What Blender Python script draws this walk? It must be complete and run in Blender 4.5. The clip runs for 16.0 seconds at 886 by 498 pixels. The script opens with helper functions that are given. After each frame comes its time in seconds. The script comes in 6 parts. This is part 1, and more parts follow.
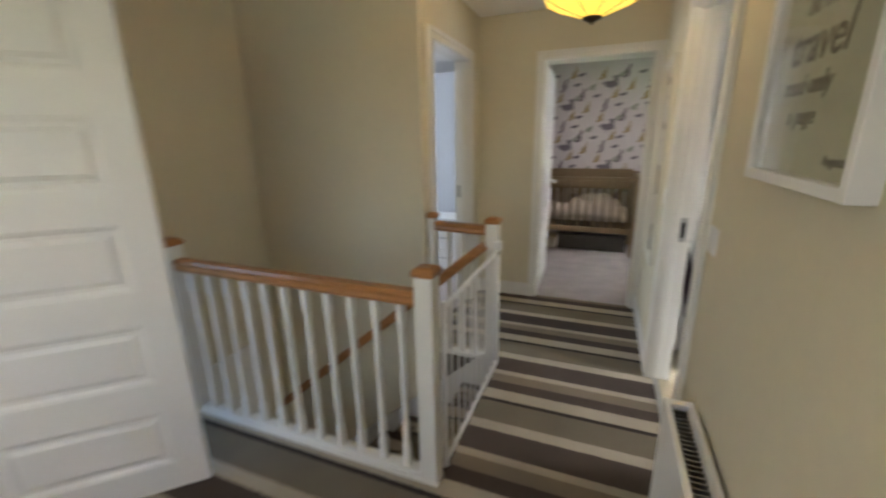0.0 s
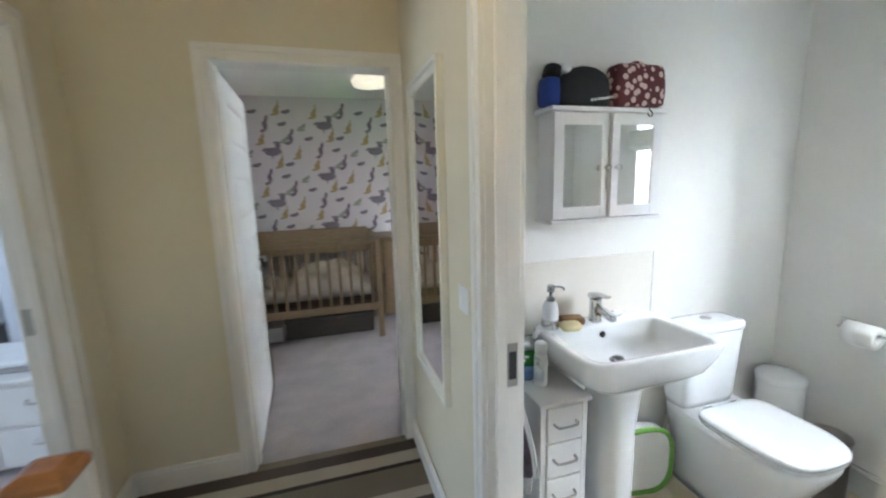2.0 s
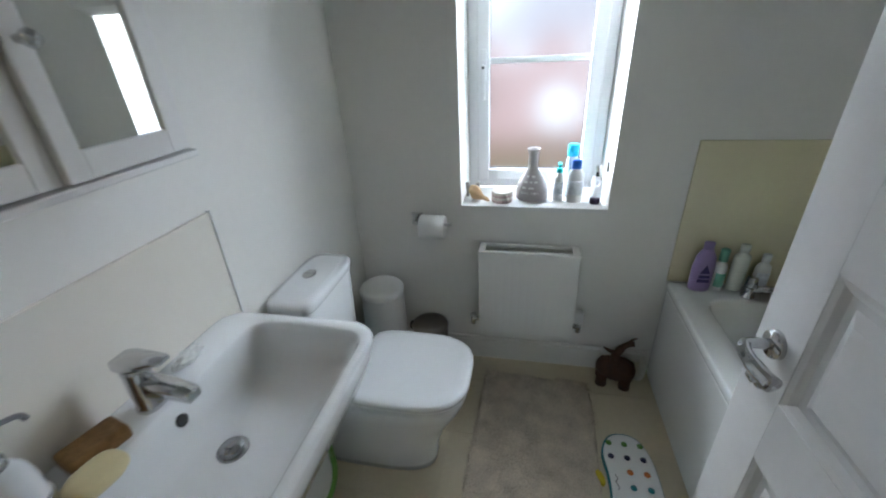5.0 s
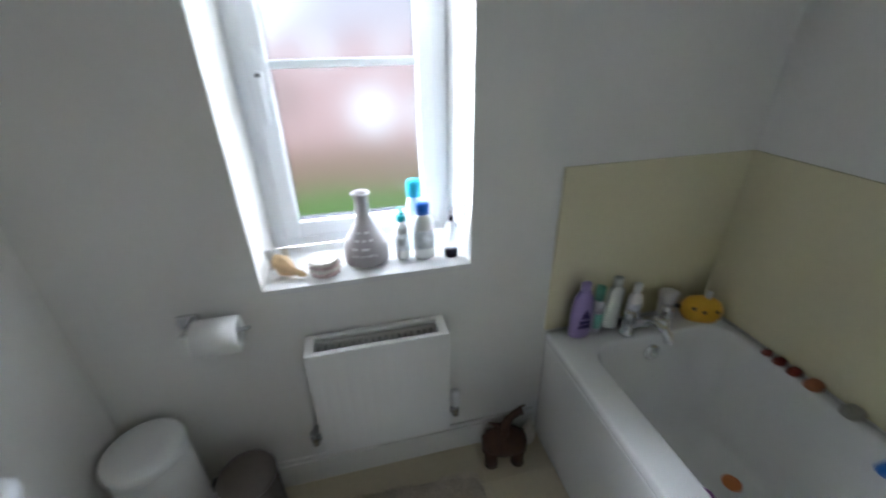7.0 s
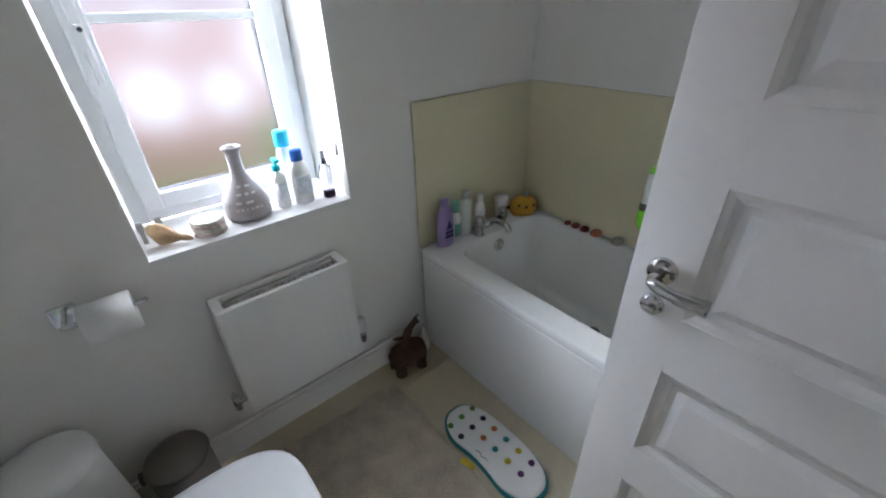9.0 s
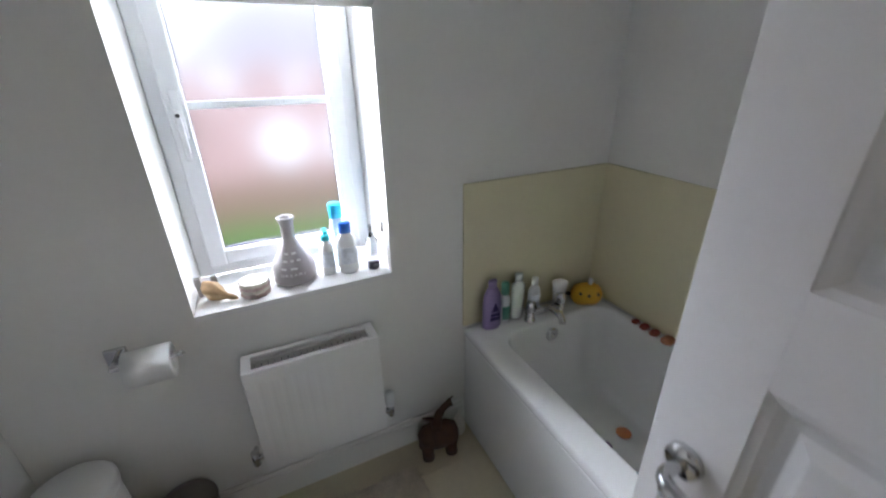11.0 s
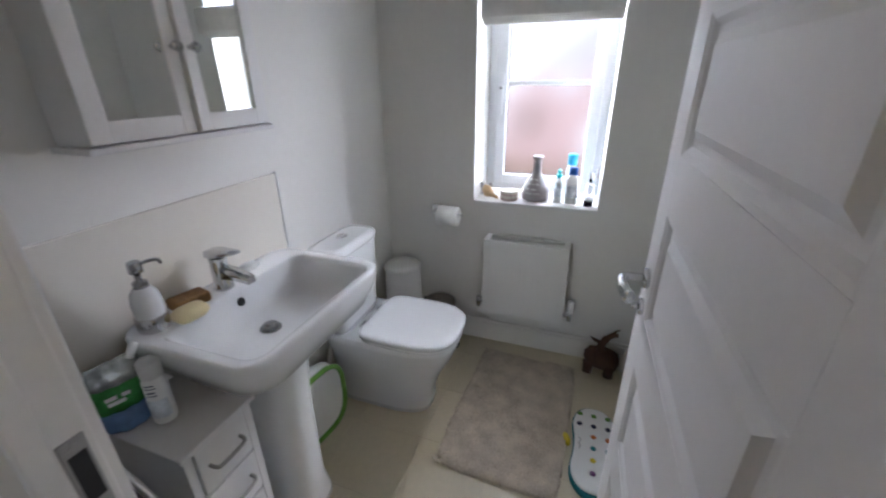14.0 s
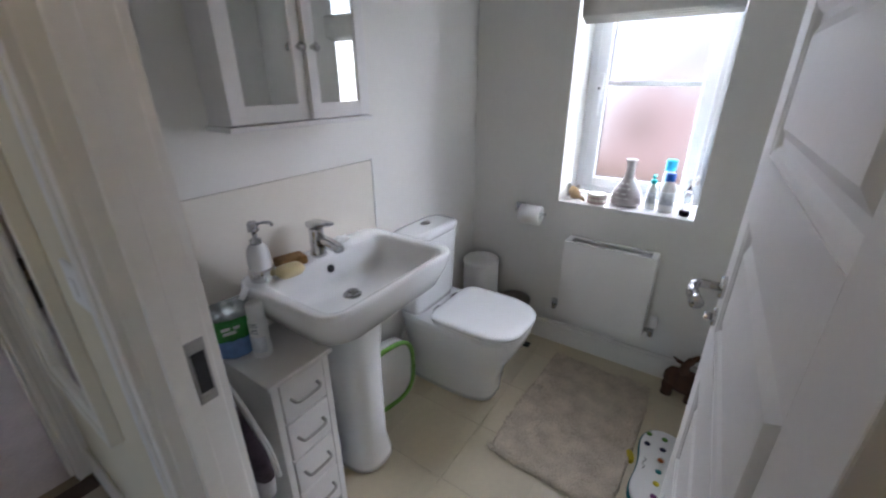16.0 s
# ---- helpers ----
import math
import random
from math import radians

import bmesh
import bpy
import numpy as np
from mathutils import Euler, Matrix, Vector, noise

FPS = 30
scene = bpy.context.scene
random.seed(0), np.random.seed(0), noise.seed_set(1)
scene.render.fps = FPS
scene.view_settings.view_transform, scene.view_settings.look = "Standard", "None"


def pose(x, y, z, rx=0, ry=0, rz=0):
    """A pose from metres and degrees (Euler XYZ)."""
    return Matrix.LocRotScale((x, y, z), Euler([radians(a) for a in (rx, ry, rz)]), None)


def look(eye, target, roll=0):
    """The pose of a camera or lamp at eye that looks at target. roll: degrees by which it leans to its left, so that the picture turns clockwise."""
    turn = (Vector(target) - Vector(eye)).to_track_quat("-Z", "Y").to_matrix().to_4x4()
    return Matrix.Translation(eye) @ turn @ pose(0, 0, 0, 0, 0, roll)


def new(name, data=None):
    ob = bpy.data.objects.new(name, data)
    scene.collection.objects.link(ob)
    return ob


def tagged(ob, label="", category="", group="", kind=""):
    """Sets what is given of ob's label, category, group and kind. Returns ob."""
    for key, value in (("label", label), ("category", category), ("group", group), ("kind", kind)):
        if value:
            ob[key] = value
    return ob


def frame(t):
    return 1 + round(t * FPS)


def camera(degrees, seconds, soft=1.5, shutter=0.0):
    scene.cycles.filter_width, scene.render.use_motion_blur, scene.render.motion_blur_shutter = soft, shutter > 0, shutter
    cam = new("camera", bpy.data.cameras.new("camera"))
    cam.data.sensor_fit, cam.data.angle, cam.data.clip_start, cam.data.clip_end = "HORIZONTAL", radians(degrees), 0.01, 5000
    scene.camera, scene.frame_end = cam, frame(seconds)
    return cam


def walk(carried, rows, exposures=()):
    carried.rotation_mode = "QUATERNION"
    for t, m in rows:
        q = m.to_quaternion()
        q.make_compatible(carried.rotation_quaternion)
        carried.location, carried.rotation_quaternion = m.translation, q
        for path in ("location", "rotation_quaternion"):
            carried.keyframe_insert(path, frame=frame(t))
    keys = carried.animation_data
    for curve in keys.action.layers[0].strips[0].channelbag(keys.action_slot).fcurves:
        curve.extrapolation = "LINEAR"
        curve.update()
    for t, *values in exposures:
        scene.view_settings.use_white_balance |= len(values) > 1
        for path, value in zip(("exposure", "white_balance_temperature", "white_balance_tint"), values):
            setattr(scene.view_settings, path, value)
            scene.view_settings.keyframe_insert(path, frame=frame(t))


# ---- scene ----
cam = camera(96.0, 16.0, soft=2.0, shutter=0.5)
PATH = [
    (0, (0.638, 0.522, 1.416), (-0.078, 2.311, 0.882), -1.0),
    (0.5, (0.596, 0.842, 1.43), (0.442, 2.77, 0.922), -1.0),
    (1, (0.553, 1.262, 1.473), (0.737, 3.217, 1.094), -1.3),
    (1.5, (0.573, 1.63, 1.46), (0.931, 3.57, 1.134), -1.5),
    (2, (0.573, 1.96, 1.45), (1.129, 3.851, 1.113), -1.6),
    (2.5, (0.587, 2.2, 1.476), (1.569, 3.888, 1.044), -2.0),
    (3, (0.743, 2.398, 1.449), (2.142, 3.727, 0.924), -2.2),
    (3.5, (0.866, 2.467, 1.479), (2.472, 3.518, 0.916), -2.3),
    (4, (0.969, 2.587, 1.473), (2.715, 3.271, 0.779), -2.5),
    (4.2, (1.007, 2.625, 1.459), (2.764, 3.221, 0.711), -3.0),
    (6.3, (1.554, 2.599, 1.449), (3.28, 2.769, 0.453), -1.1),
    (6.5, (1.615, 2.606, 1.46), (3.369, 2.674, 0.501), -0.8),
    (7, (1.789, 2.607, 1.439), (3.51, 2.205, 0.503), -1.1),
    (7.5, (1.802, 2.714, 1.447), (3.346, 1.887, 0.481), -1.0),
    (8, (1.692, 2.866, 1.416), (3.15, 1.898, 0.448), -1.4),
    (8.5, (1.658, 2.9, 1.4), (3.045, 1.877, 0.385), -1.5),
    (8.7, (1.637, 2.884, 1.384), (2.95, 1.792, 0.344), -1.6),
    (10.8, (1.583, 2.704, 1.457), (3.169, 1.847, 0.59), -1.4),
    (11, (1.614, 2.644, 1.473), (3.261, 1.871, 0.643), -1.1),
    (11.5, (1.639, 2.541, 1.475), (3.378, 1.939, 0.692), -0.4),
    (12, (1.483, 2.478, 1.487), (3.302, 2.152, 0.721), -0.3),
    (12.5, (1.297, 2.444, 1.497), (3.118, 2.482, 0.671), -0.3),
    (13, (1.098, 2.352, 1.418), (2.915, 2.669, 0.646), -0.7),
    (13.5, (0.944, 2.329, 1.398), (2.722, 2.775, 0.597), -1.0),
    (14, (0.873, 2.352, 1.413), (2.598, 2.984, 0.622), -0.7),
    (14.5, (0.852, 2.378, 1.433), (2.548, 3.142, 0.701), -0.5),
    (15, (0.842, 2.353, 1.437), (2.509, 3.197, 0.724), -0.6),
    (15.5, (0.859, 2.291, 1.417), (2.479, 3.194, 0.67), -0.6),
    (16, (0.831, 2.263, 1.395), (2.355, 3.3, 0.62), -0.3),
]
EXPOSURES = [(0.0, 2.25, 6600, 10), (1.0, 2.5, 6300, 9), (1.5, 2.45, 6100, 8), (2.0, 2.35, 5850, 7), (2.5, 2.1, 5750, 6), (3.0, 1.78, 5800, 6), (3.5, 1.5, 5720, 6), (4.0, 1.25, 5700, 5), (5.0, 1.03, 5800, 6), (8.0, 1.08, 5830, 11), (11.0, 1.12, 5960, 14), (16.0, 1.17, 5930, 16)]
walk(cam, [(t, look(eye, target, roll)) for t, eye, target, roll in PATH], EXPOSURES)

# ---- light ----
world = bpy.data.worlds.new("sky")
scene.world = world
world.use_nodes = True
wn = world.node_tree.nodes
sky = wn.new("ShaderNodeTexSky")
sky.sky_type, sky.sun_disc = "NISHITA", False
sky.sun_elevation, sky.sun_rotation = radians(38), radians(100)
sky.air_density, sky.dust_density = 1.0, 4.0
world.node_tree.links.new(sky.outputs[0], wn["Background"].inputs["Color"])
wn["Background"].inputs["Strength"].default_value = 0.15

sun = new("sun", bpy.data.lights.new("sun", "SUN"))
sun.data.energy, sun.data.angle, sun.data.color = 4.0, radians(60), (1.0, 0.98, 0.96)
sun.matrix_world = look((12, 0.5, 8), (2.8, 2.6, 1.2))


def daylight_lamp(name, x, y, z, tx, ty, tz, w, h, watts, colour):
    """An area lamp that stands in for daylight."""
    d = bpy.data.lights.new(name, "AREA")
    d.shape, d.size, d.size_y, d.energy, d.color = "RECTANGLE", w, h, watts, colour
    ob = new(name, d)
    ob.matrix_world = look((x, y, z), (tx, ty, tz))
    return ob


# Two side lamps added outside the panes to brighten the bath and basin walls.
daylight_lamp("bathroom_side_lamp_east", 4.3, 3.85, 1.65, 2.9, 2.585, 1.40, 1.0, 1.4, 188, (0.93, 0.96, 1.0))
daylight_lamp("bathroom_side_lamp_west", 4.5, 1.35, 1.65, 2.9, 2.585, 1.40, 1.1, 1.4, 42, (0.93, 0.96, 1.0))
# Added lamp above the window in place of the sky.
daylight_lamp("bathroom_sky_light", 4.6, 2.585, 2.75, 2.8, 2.585, 1.65, 2.4, 1.2, 120, (0.93, 0.96, 1.0))
# Fill lamp added at an unseen opening to brighten the nursery.
daylight_lamp("nursery_fill_lamp", 2.68, 5.4, 1.28, 0.5, 5.4, 1.1, 0.36, 0.5, 0.18, (0.92, 0.94, 1.0))
# Bluish fill lamp added out of view for the bedroom.
daylight_lamp("bedroom_fill_lamp", -3.75, 3.6, 1.45, -1.5, 4.3, 1.1, 1.1, 1.2, 11, (0.80, 0.89, 1.0))
daylight_lamp("front_window_light", -0.2, -0.72, 1.5, -0.2, 2.0, 1.2, 1.2, 1.1, 1.35, (1.0, 0.96, 0.90))


# ---- materials ----
def mat(name, colour, rough=0.5, metal=0.0, var=0.06, scale=6.0, bump=0.0, bscale=60.0, fine=0.0, coat=0.0, trans=0.0, ior=1.45, stretch=None):
    m = bpy.data.materials.new(name)
    m.use_nodes = True
    n, l = m.node_tree.nodes, m.node_tree.links
    p = n["Principled BSDF"]
    p.inputs["Roughness"].default_value, p.inputs["Metallic"].default_value = rough, metal
    p.inputs["Coat Weight"].default_value, p.inputs["Transmission Weight"].default_value = coat, trans
    p.inputs["IOR"].default_value = ior
    tc = n.new("ShaderNodeTexCoord")
    mp = n.new("ShaderNodeMapping")
    mp.inputs["Scale"].default_value = stretch or (1, 1, 1)
    l.new(tc.outputs["Object"], mp.inputs["Vector"])
    if var:
        a = n.new("ShaderNodeTexNoise")
        a.inputs["Scale"].default_value, a.inputs["Detail"].default_value = scale, 6
        l.new(mp.outputs[0], a.inputs["Vector"])
        b = n.new("ShaderNodeTexNoise")
        b.inputs["Scale"].default_value, b.inputs["Detail"].default_value = scale * 14, 3
        l.new(mp.outputs[0], b.inputs["Vector"])
        mix = n.new("ShaderNodeMix")
        mix.data_type, mix.inputs["Factor"].default_value = "FLOAT", 0.35 + fine
        l.new(a.outputs["Fac"], mix.inputs["A"])
        l.new(b.outputs["Fac"], mix.inputs["B"])
        r = n.new("ShaderNodeValToRGB")
        r.color_ramp.elements[0].position, r.color_ramp.elements[1].position = 0.3, 0.7
        r.color_ramp.elements[0].color = (*[max(0, c * (1 - var)) for c in colour], 1)
        r.color_ramp.elements[1].color = (*[min(1, c * (1 + var)) for c in colour], 1)
        l.new(mix.outputs["Result"], r.inputs["Fac"])
        l.new(r.outputs["Color"], p.inputs["Base Color"])
    else:
        p.inputs["Base Color"].default_value = (*colour, 1)
    if bump:
        c = n.new("ShaderNodeTexNoise")
        c.inputs["Scale"].default_value, c.inputs["Detail"].default_value = bscale, 5
        l.new(mp.outputs[0], c.inputs["Vector"])
        bp = n.new("ShaderNodeBump")
        bp.inputs["Strength"].default_value, bp.inputs["Distance"].default_value = bump, 0.004
        l.new(c.outputs["Fac"], bp.inputs["Height"])
        l.new(bp.outputs["Normal"], p.inputs["Normal"])
    return m


M_WALL = mat("bathroom_paint", (0.81, 0.797, 0.765), 0.75, var=0.025, scale=2.5, bump=0.10, bscale=130)
M_CREAM = mat("cream_paint", (0.68, 0.62, 0.475), 0.8, var=0.03, scale=2.0, bump=0.10, bscale=130)
M_CEIL = mat("ceiling_paint", (0.86, 0.85, 0.83), 0.85, var=0.02, scale=2.0, bump=0.12, bscale=90)
M_GLOSS = mat("white_gloss_paint", (0.78, 0.77, 0.765), 0.42, var=0.03, scale=4.0, bump=0.03, bscale=40)
M_GLOSSW = mat("aged_white_gloss", (0.77, 0.75, 0.71), 0.34, var=0.04, scale=4.0, bump=0.03, bscale=40)
M_CERAMIC = mat("white_ceramic", (0.82, 0.83, 0.84), 0.08, var=0.012, scale=3, coat=0.6)
M_ACRYL = mat("white_acrylic", (0.80, 0.80, 0.79), 0.14, var=0.015, scale=3, coat=0.3)
M_SEAT = mat("white_seat_plastic", (0.83, 0.84, 0.85), 0.15, var=0.012, scale=3)
M_CHROME = mat("chrome", (0.62, 0.62, 0.63), 0.07, 1.0, var=0.03, scale=20)
# Darker copy of the chrome: dark reflections are put into its colour.
M_CHROMED = mat("darkened_chrome", (0.40, 0.40, 0.41), 0.14, 1.0, var=0.08, scale=20)
M_STEEL = mat("brushed_steel", (0.42, 0.41, 0.40), 0.35, 1.0, var=0.10, scale=30, stretch=(1, 1, 12))
M_DARKSTEEL = mat("dark_steel", (0.10, 0.09, 0.08), 0.4, 0.8, var=0.15, scale=30)
M_TILE = mat("cream_panel", (0.80, 0.76, 0.69), 0.16, var=0.02, scale=3)
M_BATHTILE = mat("yellow_cream_panel", (0.74, 0.685, 0.48), 0.14, var=0.03, scale=3)
M_OAK = mat("orange_stained_wood", (0.36, 0.155, 0.05), 0.32, var=0.30, scale=7, bump=0.05, bscale=90, stretch=(1, 10, 10), coat=0.3)
M_CRIB = mat("crib_wood", (0.25, 0.18, 0.105), 0.45, var=0.18, scale=7, bump=0.05, bscale=80, stretch=(2, 8, 8))
M_UPVC = mat("white_upvc", (0.80, 0.82, 0.84), 0.22, var=0.012, scale=4)
M_RAD = mat("radiator_enamel", (0.82, 0.81, 0.79), 0.28, var=0.02, scale=5)
M_BLACK = mat("black_plastic", (0.02, 0.02, 0.022), 0.4, var=0.2, scale=20)
M_WPLASTIC = mat("white_plastic", (0.80, 0.80, 0.79), 0.3, var=0.02, scale=8)
M_MIRROR = mat("mirror_silver", (0.88, 0.89, 0.88), 0.015, 1.0, var=0.0)
M_FABRIC = mat("blind_fabric", (0.85, 0.83, 0.79), 0.9, var=0.10, scale=14, bump=0.25, bscale=220)
M_LILAC_CARPET = mat("mauve_grey_carpet", (0.43, 0.385, 0.385), 0.95, var=0.16, scale=5, bump=0.9, bscale=420)
M_RUG = mat("grey_beige_rug", (0.54, 0.465, 0.37), 0.97, var=0.30, scale=13, bump=1.0, bscale=260)
M_VINYL = mat("cream_vinyl", (0.60, 0.53, 0.385), 0.34, var=0.07, scale=3, bump=0.03, bscale=30)


def stripe_carpet():
    """Flat-woven runner stripes across the landing, repeating every 0.70 m."""
    m = bpy.data.materials.new("striped_carpet")
    m.use_nodes = True
    n, l = m.node_tree.nodes, m.node_tree.links
    p = n["Principled BSDF"]
    p.inputs["Roughness"].default_value = 0.95
    g = n.new("ShaderNodeNewGeometry")
    wob = n.new("ShaderNodeTexNoise")
    wob.inputs["Scale"].default_value, wob.inputs["Detail"].default_value = 45, 2
    l.new(g.outputs["Position"], wob.inputs["Vector"])
    s = n.new("ShaderNodeSeparateXYZ")
    l.new(g.outputs["Position"], s.inputs[0])
    zy = n.new("ShaderNodeMath")
    zy.operation = "SUBTRACT"
    l.new(s.outputs["Y"], zy.inputs[0])
    zy.inputs[1].default_value = 2.416
    a = n.new("ShaderNodeMath")
    a.operation, a.inputs[1].default_value = "MULTIPLY_ADD", 0.012
    l.new(wob.outputs["Fac"], a.inputs[0])
    l.new(zy.outputs[0], a.inputs[2])
    d = n.new("ShaderNodeMath")
    d.operation, d.inputs[1].default_value = "DIVIDE", 0.70
    l.new(a.outputs[0], d.inputs[0])
    f = n.new("ShaderNodeMath")
    f.operation = "FRACT"
    l.new(d.outputs[0], f.inputs[0])
    r = n.new("ShaderNodeValToRGB")
    r.color_ramp.interpolation = "CONSTANT"
    dark, mid, light, ink = (0.070, 0.050, 0.040, 1), (0.205, 0.165, 0.120, 1), (0.40, 0.345, 0.265, 1), (0.028, 0.02, 0.016, 1)
    olive = (0.165, 0.135, 0.095, 1)
    steps = [(0.0, ink), (0.026, light), (0.149, dark), (0.266, mid), (0.379, light), (0.444, dark), (0.661, light), (0.757, olive), (0.985, ink)]
    while len(r.color_ramp.elements) < len(steps):
        r.color_ramp.elements.new(0.99)
    for e, (pos, col) in zip(r.color_ramp.elements, steps):
        e.position, e.color = pos, col
    l.new(f.outputs[0], r.inputs[0])
    fibre = n.new("ShaderNodeTexNoise")
    fibre.inputs["Scale"].default_value, fibre.inputs["Detail"].default_value = 380, 4
    l.new(g.outputs["Position"], fibre.inputs["Vector"])
    wear = n.new("ShaderNodeTexNoise")
    wear.inputs["Scale"].default_value = 3.2
    l.new(g.outputs["Position"], wear.inputs["Vector"])
    v = n.new("ShaderNodeMath")
    v.operation = "MULTIPLY_ADD"
    v.inputs[1].default_value = 0.7
    l.new(fibre.outputs["Fac"], v.inputs[0])
    w2 = n.new("ShaderNodeMath")
    w2.operation, w2.inputs[1].default_value, w2.inputs[2].default_value = "MULTIPLY_ADD", 0.5, 0.42
    l.new(wear.outputs["Fac"], w2.inputs[0])
    l.new(w2.outputs[0], v.inputs[2])
    hsv = n.new("ShaderNodeHueSaturation")
    l.new(r.outputs["Color"], hsv.inputs["Color"])
    l.new(v.outputs[0], hsv.inputs["Value"])
    l.new(hsv.outputs[0], p.inputs["Base Color"])
    b = n.new("ShaderNodeBump")
    b.inputs["Strength"].default_value, b.inputs["Distance"].default_value = 0.8, 0.004
    l.new(fibre.outputs["Fac"], b.inputs["Height"])
    l.new(b.outputs[0], p.inputs["Normal"])
    return m


M_STRIPE = stripe_carpet()


def glow(name, colour, strength, rough=0.5):
    m = mat(name, colour, rough, var=0.05, scale=18)
    p = m.node_tree.nodes["Principled BSDF"]
    p.inputs["Emission Color"].default_value, p.inputs["Emission Strength"].default_value = (*colour, 1), strength
    return m


def frosted():
    m = bpy.data.materials.new("frosted_glass")
    m.use_nodes = True
    n, l = m.node_tree.nodes, m.node_tree.links
    p = n["Principled BSDF"]
    p.inputs["Base Color"].default_value = (0.050, 0.052, 0.0535, 1)
    p.inputs["Transmission Weight"].default_value, p.inputs["IOR"].default_value, p.inputs["Roughness"].default_value = 1.0, 1.25, 0.32
    return m


M_FROST = frosted()


# ---- mesh helpers ----
def bx(bm, x0, x1, y0, y1, z0, z1, bev=0.0, seg=2):
    r = bmesh.ops.create_cube(bm, size=1.0, matrix=Matrix.Translation(((x0 + x1) / 2, (y0 + y1) / 2, (z0 + z1) / 2)) @ Matrix.Diagonal((x1 - x0, y1 - y0, z1 - z0, 1)))
    if bev:
        es = list({e for v in r["verts"] for e in v.link_edges})
        bmesh.ops.bevel(bm, geom=es, offset=bev, segments=seg, affect="EDGES", profile=0.5)
    return bm


def box(x0, x1, y0, y1, z0, z1, bev=0.0, seg=2):
    return bx(bmesh.new(), x0, x1, y0, y1, z0, z1, bev, seg)


def rings(bm, loops, cap=True, closed=False):
    """Skins a list of equal rings of points."""
    vs = [[bm.verts.new(p) for p in lp] for lp in loops]
    n = len(vs[0])
    seq = list(zip(vs, vs[1:])) + ([(vs[-1], vs[0])] if closed else [])
    for a, b in seq:
        for i in range(n):
            f = bm.faces.new((a[i], a[(i + 1) % n], b[(i + 1) % n], b[i]))
            f.smooth = True
    if cap and not closed:
        bm.faces.new(vs[0][::-1])
        bm.faces.new(vs[-1])
    return bm


def lathe(profile, seg=28, bm=None, cx=0, cy=0, sx=1.0, sy=1.0):
    """Turns (radius, height) pairs round the z axis."""
    bm = bm or bmesh.new()
    return rings(bm, [[(cx + sx * r * math.cos(2 * math.pi * i / seg), cy + sy * r * math.sin(2 * math.pi * i / seg), z) for i in range(seg)] for r, z in profile])


def rod(bm, pts, r, seg=12):
    """A round bar along points."""
    pts = [Vector(p) for p in pts]
    loops = []
    for i, p in enumerate(pts):
        d = (pts[min(i + 1, len(pts) - 1)] - pts[max(i - 1, 0)]).normalized()
        u = d.orthogonal().normalized() if i == 0 else (u - d * u.dot(d)).normalized()
        w = d.cross(u)
        rr = r[i] if isinstance(r, (list, tuple)) else r
        loops.append([p + rr * (math.cos(2 * math.pi * k / seg) * u + math.sin(2 * math.pi * k / seg) * w) for k in range(seg)])
    return rings(bm, loops)


def bend(pts, n=6):
    """A smooth line through points."""
    pts = [Vector(p) for p in pts]
    ext = [2 * pts[0] - pts[1]] + pts + [2 * pts[-1] - pts[-2]]
    out = []
    for i in range(1, len(ext) - 2):
        a, b, c, d = ext[i - 1:i + 3]
        for k in range(n):
            t = k / n
            out.append(0.5 * (2 * b + (c - a) * t + (2 * a - 5 * b + 4 * c - d) * t * t + (3 * b - a - 3 * c + d) * t ** 3))
    return out + [pts[-1]]


def sq(cx, cy, hx, hy, z, n=40, e=4.0):
    """A ring in the shape of a rounded rectangle."""
    out = []
    for i in range(n):
        a = 2 * math.pi * i / n
        c, s = math.cos(a), math.sin(a)
        out.append((cx + hx * math.copysign(abs(c) ** (2 / e), c), cy + hy * math.copysign(abs(s) ** (2 / e), s), z))
    return out


def rrect(cx, cy, hx, hy, rad, z, k=7):
    """A ring in the shape of a rectangle with round corners."""
    out = []
    for qx, qy, a0 in ((1, 1, 0), (-1, 1, 90), (-1, -1, 180), (1, -1, 270)):
        for i in range(k):
            a = radians(a0 + 90 * i / (k - 1))
            out.append((cx + qx * (hx - rad) + rad * math.cos(a), cy + qy * (hy - rad) + rad * math.sin(a), z))
    return out


def thing(name, x, y, z, label, category, group="", kind="", rz=0):
    ob = new(name)
    ob.matrix_basis = pose(x, y, z, 0, 0, rz)
    ob.empty_display_size = 0.1
    return tagged(ob, label, category, group, kind)


def part(name, bm, material, parent=None, label="", smooth=False, at=None):
    """One mesh object under a thing or a part."""
    bmesh.ops.recalc_face_normals(bm, faces=bm.faces)
    me = bpy.data.meshes.new(name)
    bm.to_mesh(me)
    bm.free()
    if smooth:
        for p in me.polygons:
            p.use_smooth = True
    me.materials.append(material)
    ob = new(name, me)
    ob.parent = parent
    if at is not None:
        ob.matrix_basis = at
    return tagged(ob, label)


def again(ob, parent, m):
    """The same mesh once more as a part of its own."""
    o = new(ob.name.split(".")[0], ob.data)
    o.parent, o.matrix_basis = parent, m
    return o


def struct(name, bm, material, label, category, smooth=False):
    return tagged(part(name, bm, material, None, label, smooth), label, category, "", "structure")


# ---- structure ----
CEIL = 2.36

bm = bmesh.new()                                                   # outer wall with the bathroom window
bx(bm, 2.80, 3.16, 1.20, 2.285, 0, CEIL), bx(bm, 2.80, 3.16, 2.885, 3.50, 0, CEIL)
bx(bm, 2.80, 3.16, 2.285, 2.885, 0, 0.815), bx(bm, 2.80, 3.16, 2.285, 2.885, 1.95, CEIL)
struct("wall_window", bm, M_WALL, "white painted bathroom wall with a deep window reveal", "wall")
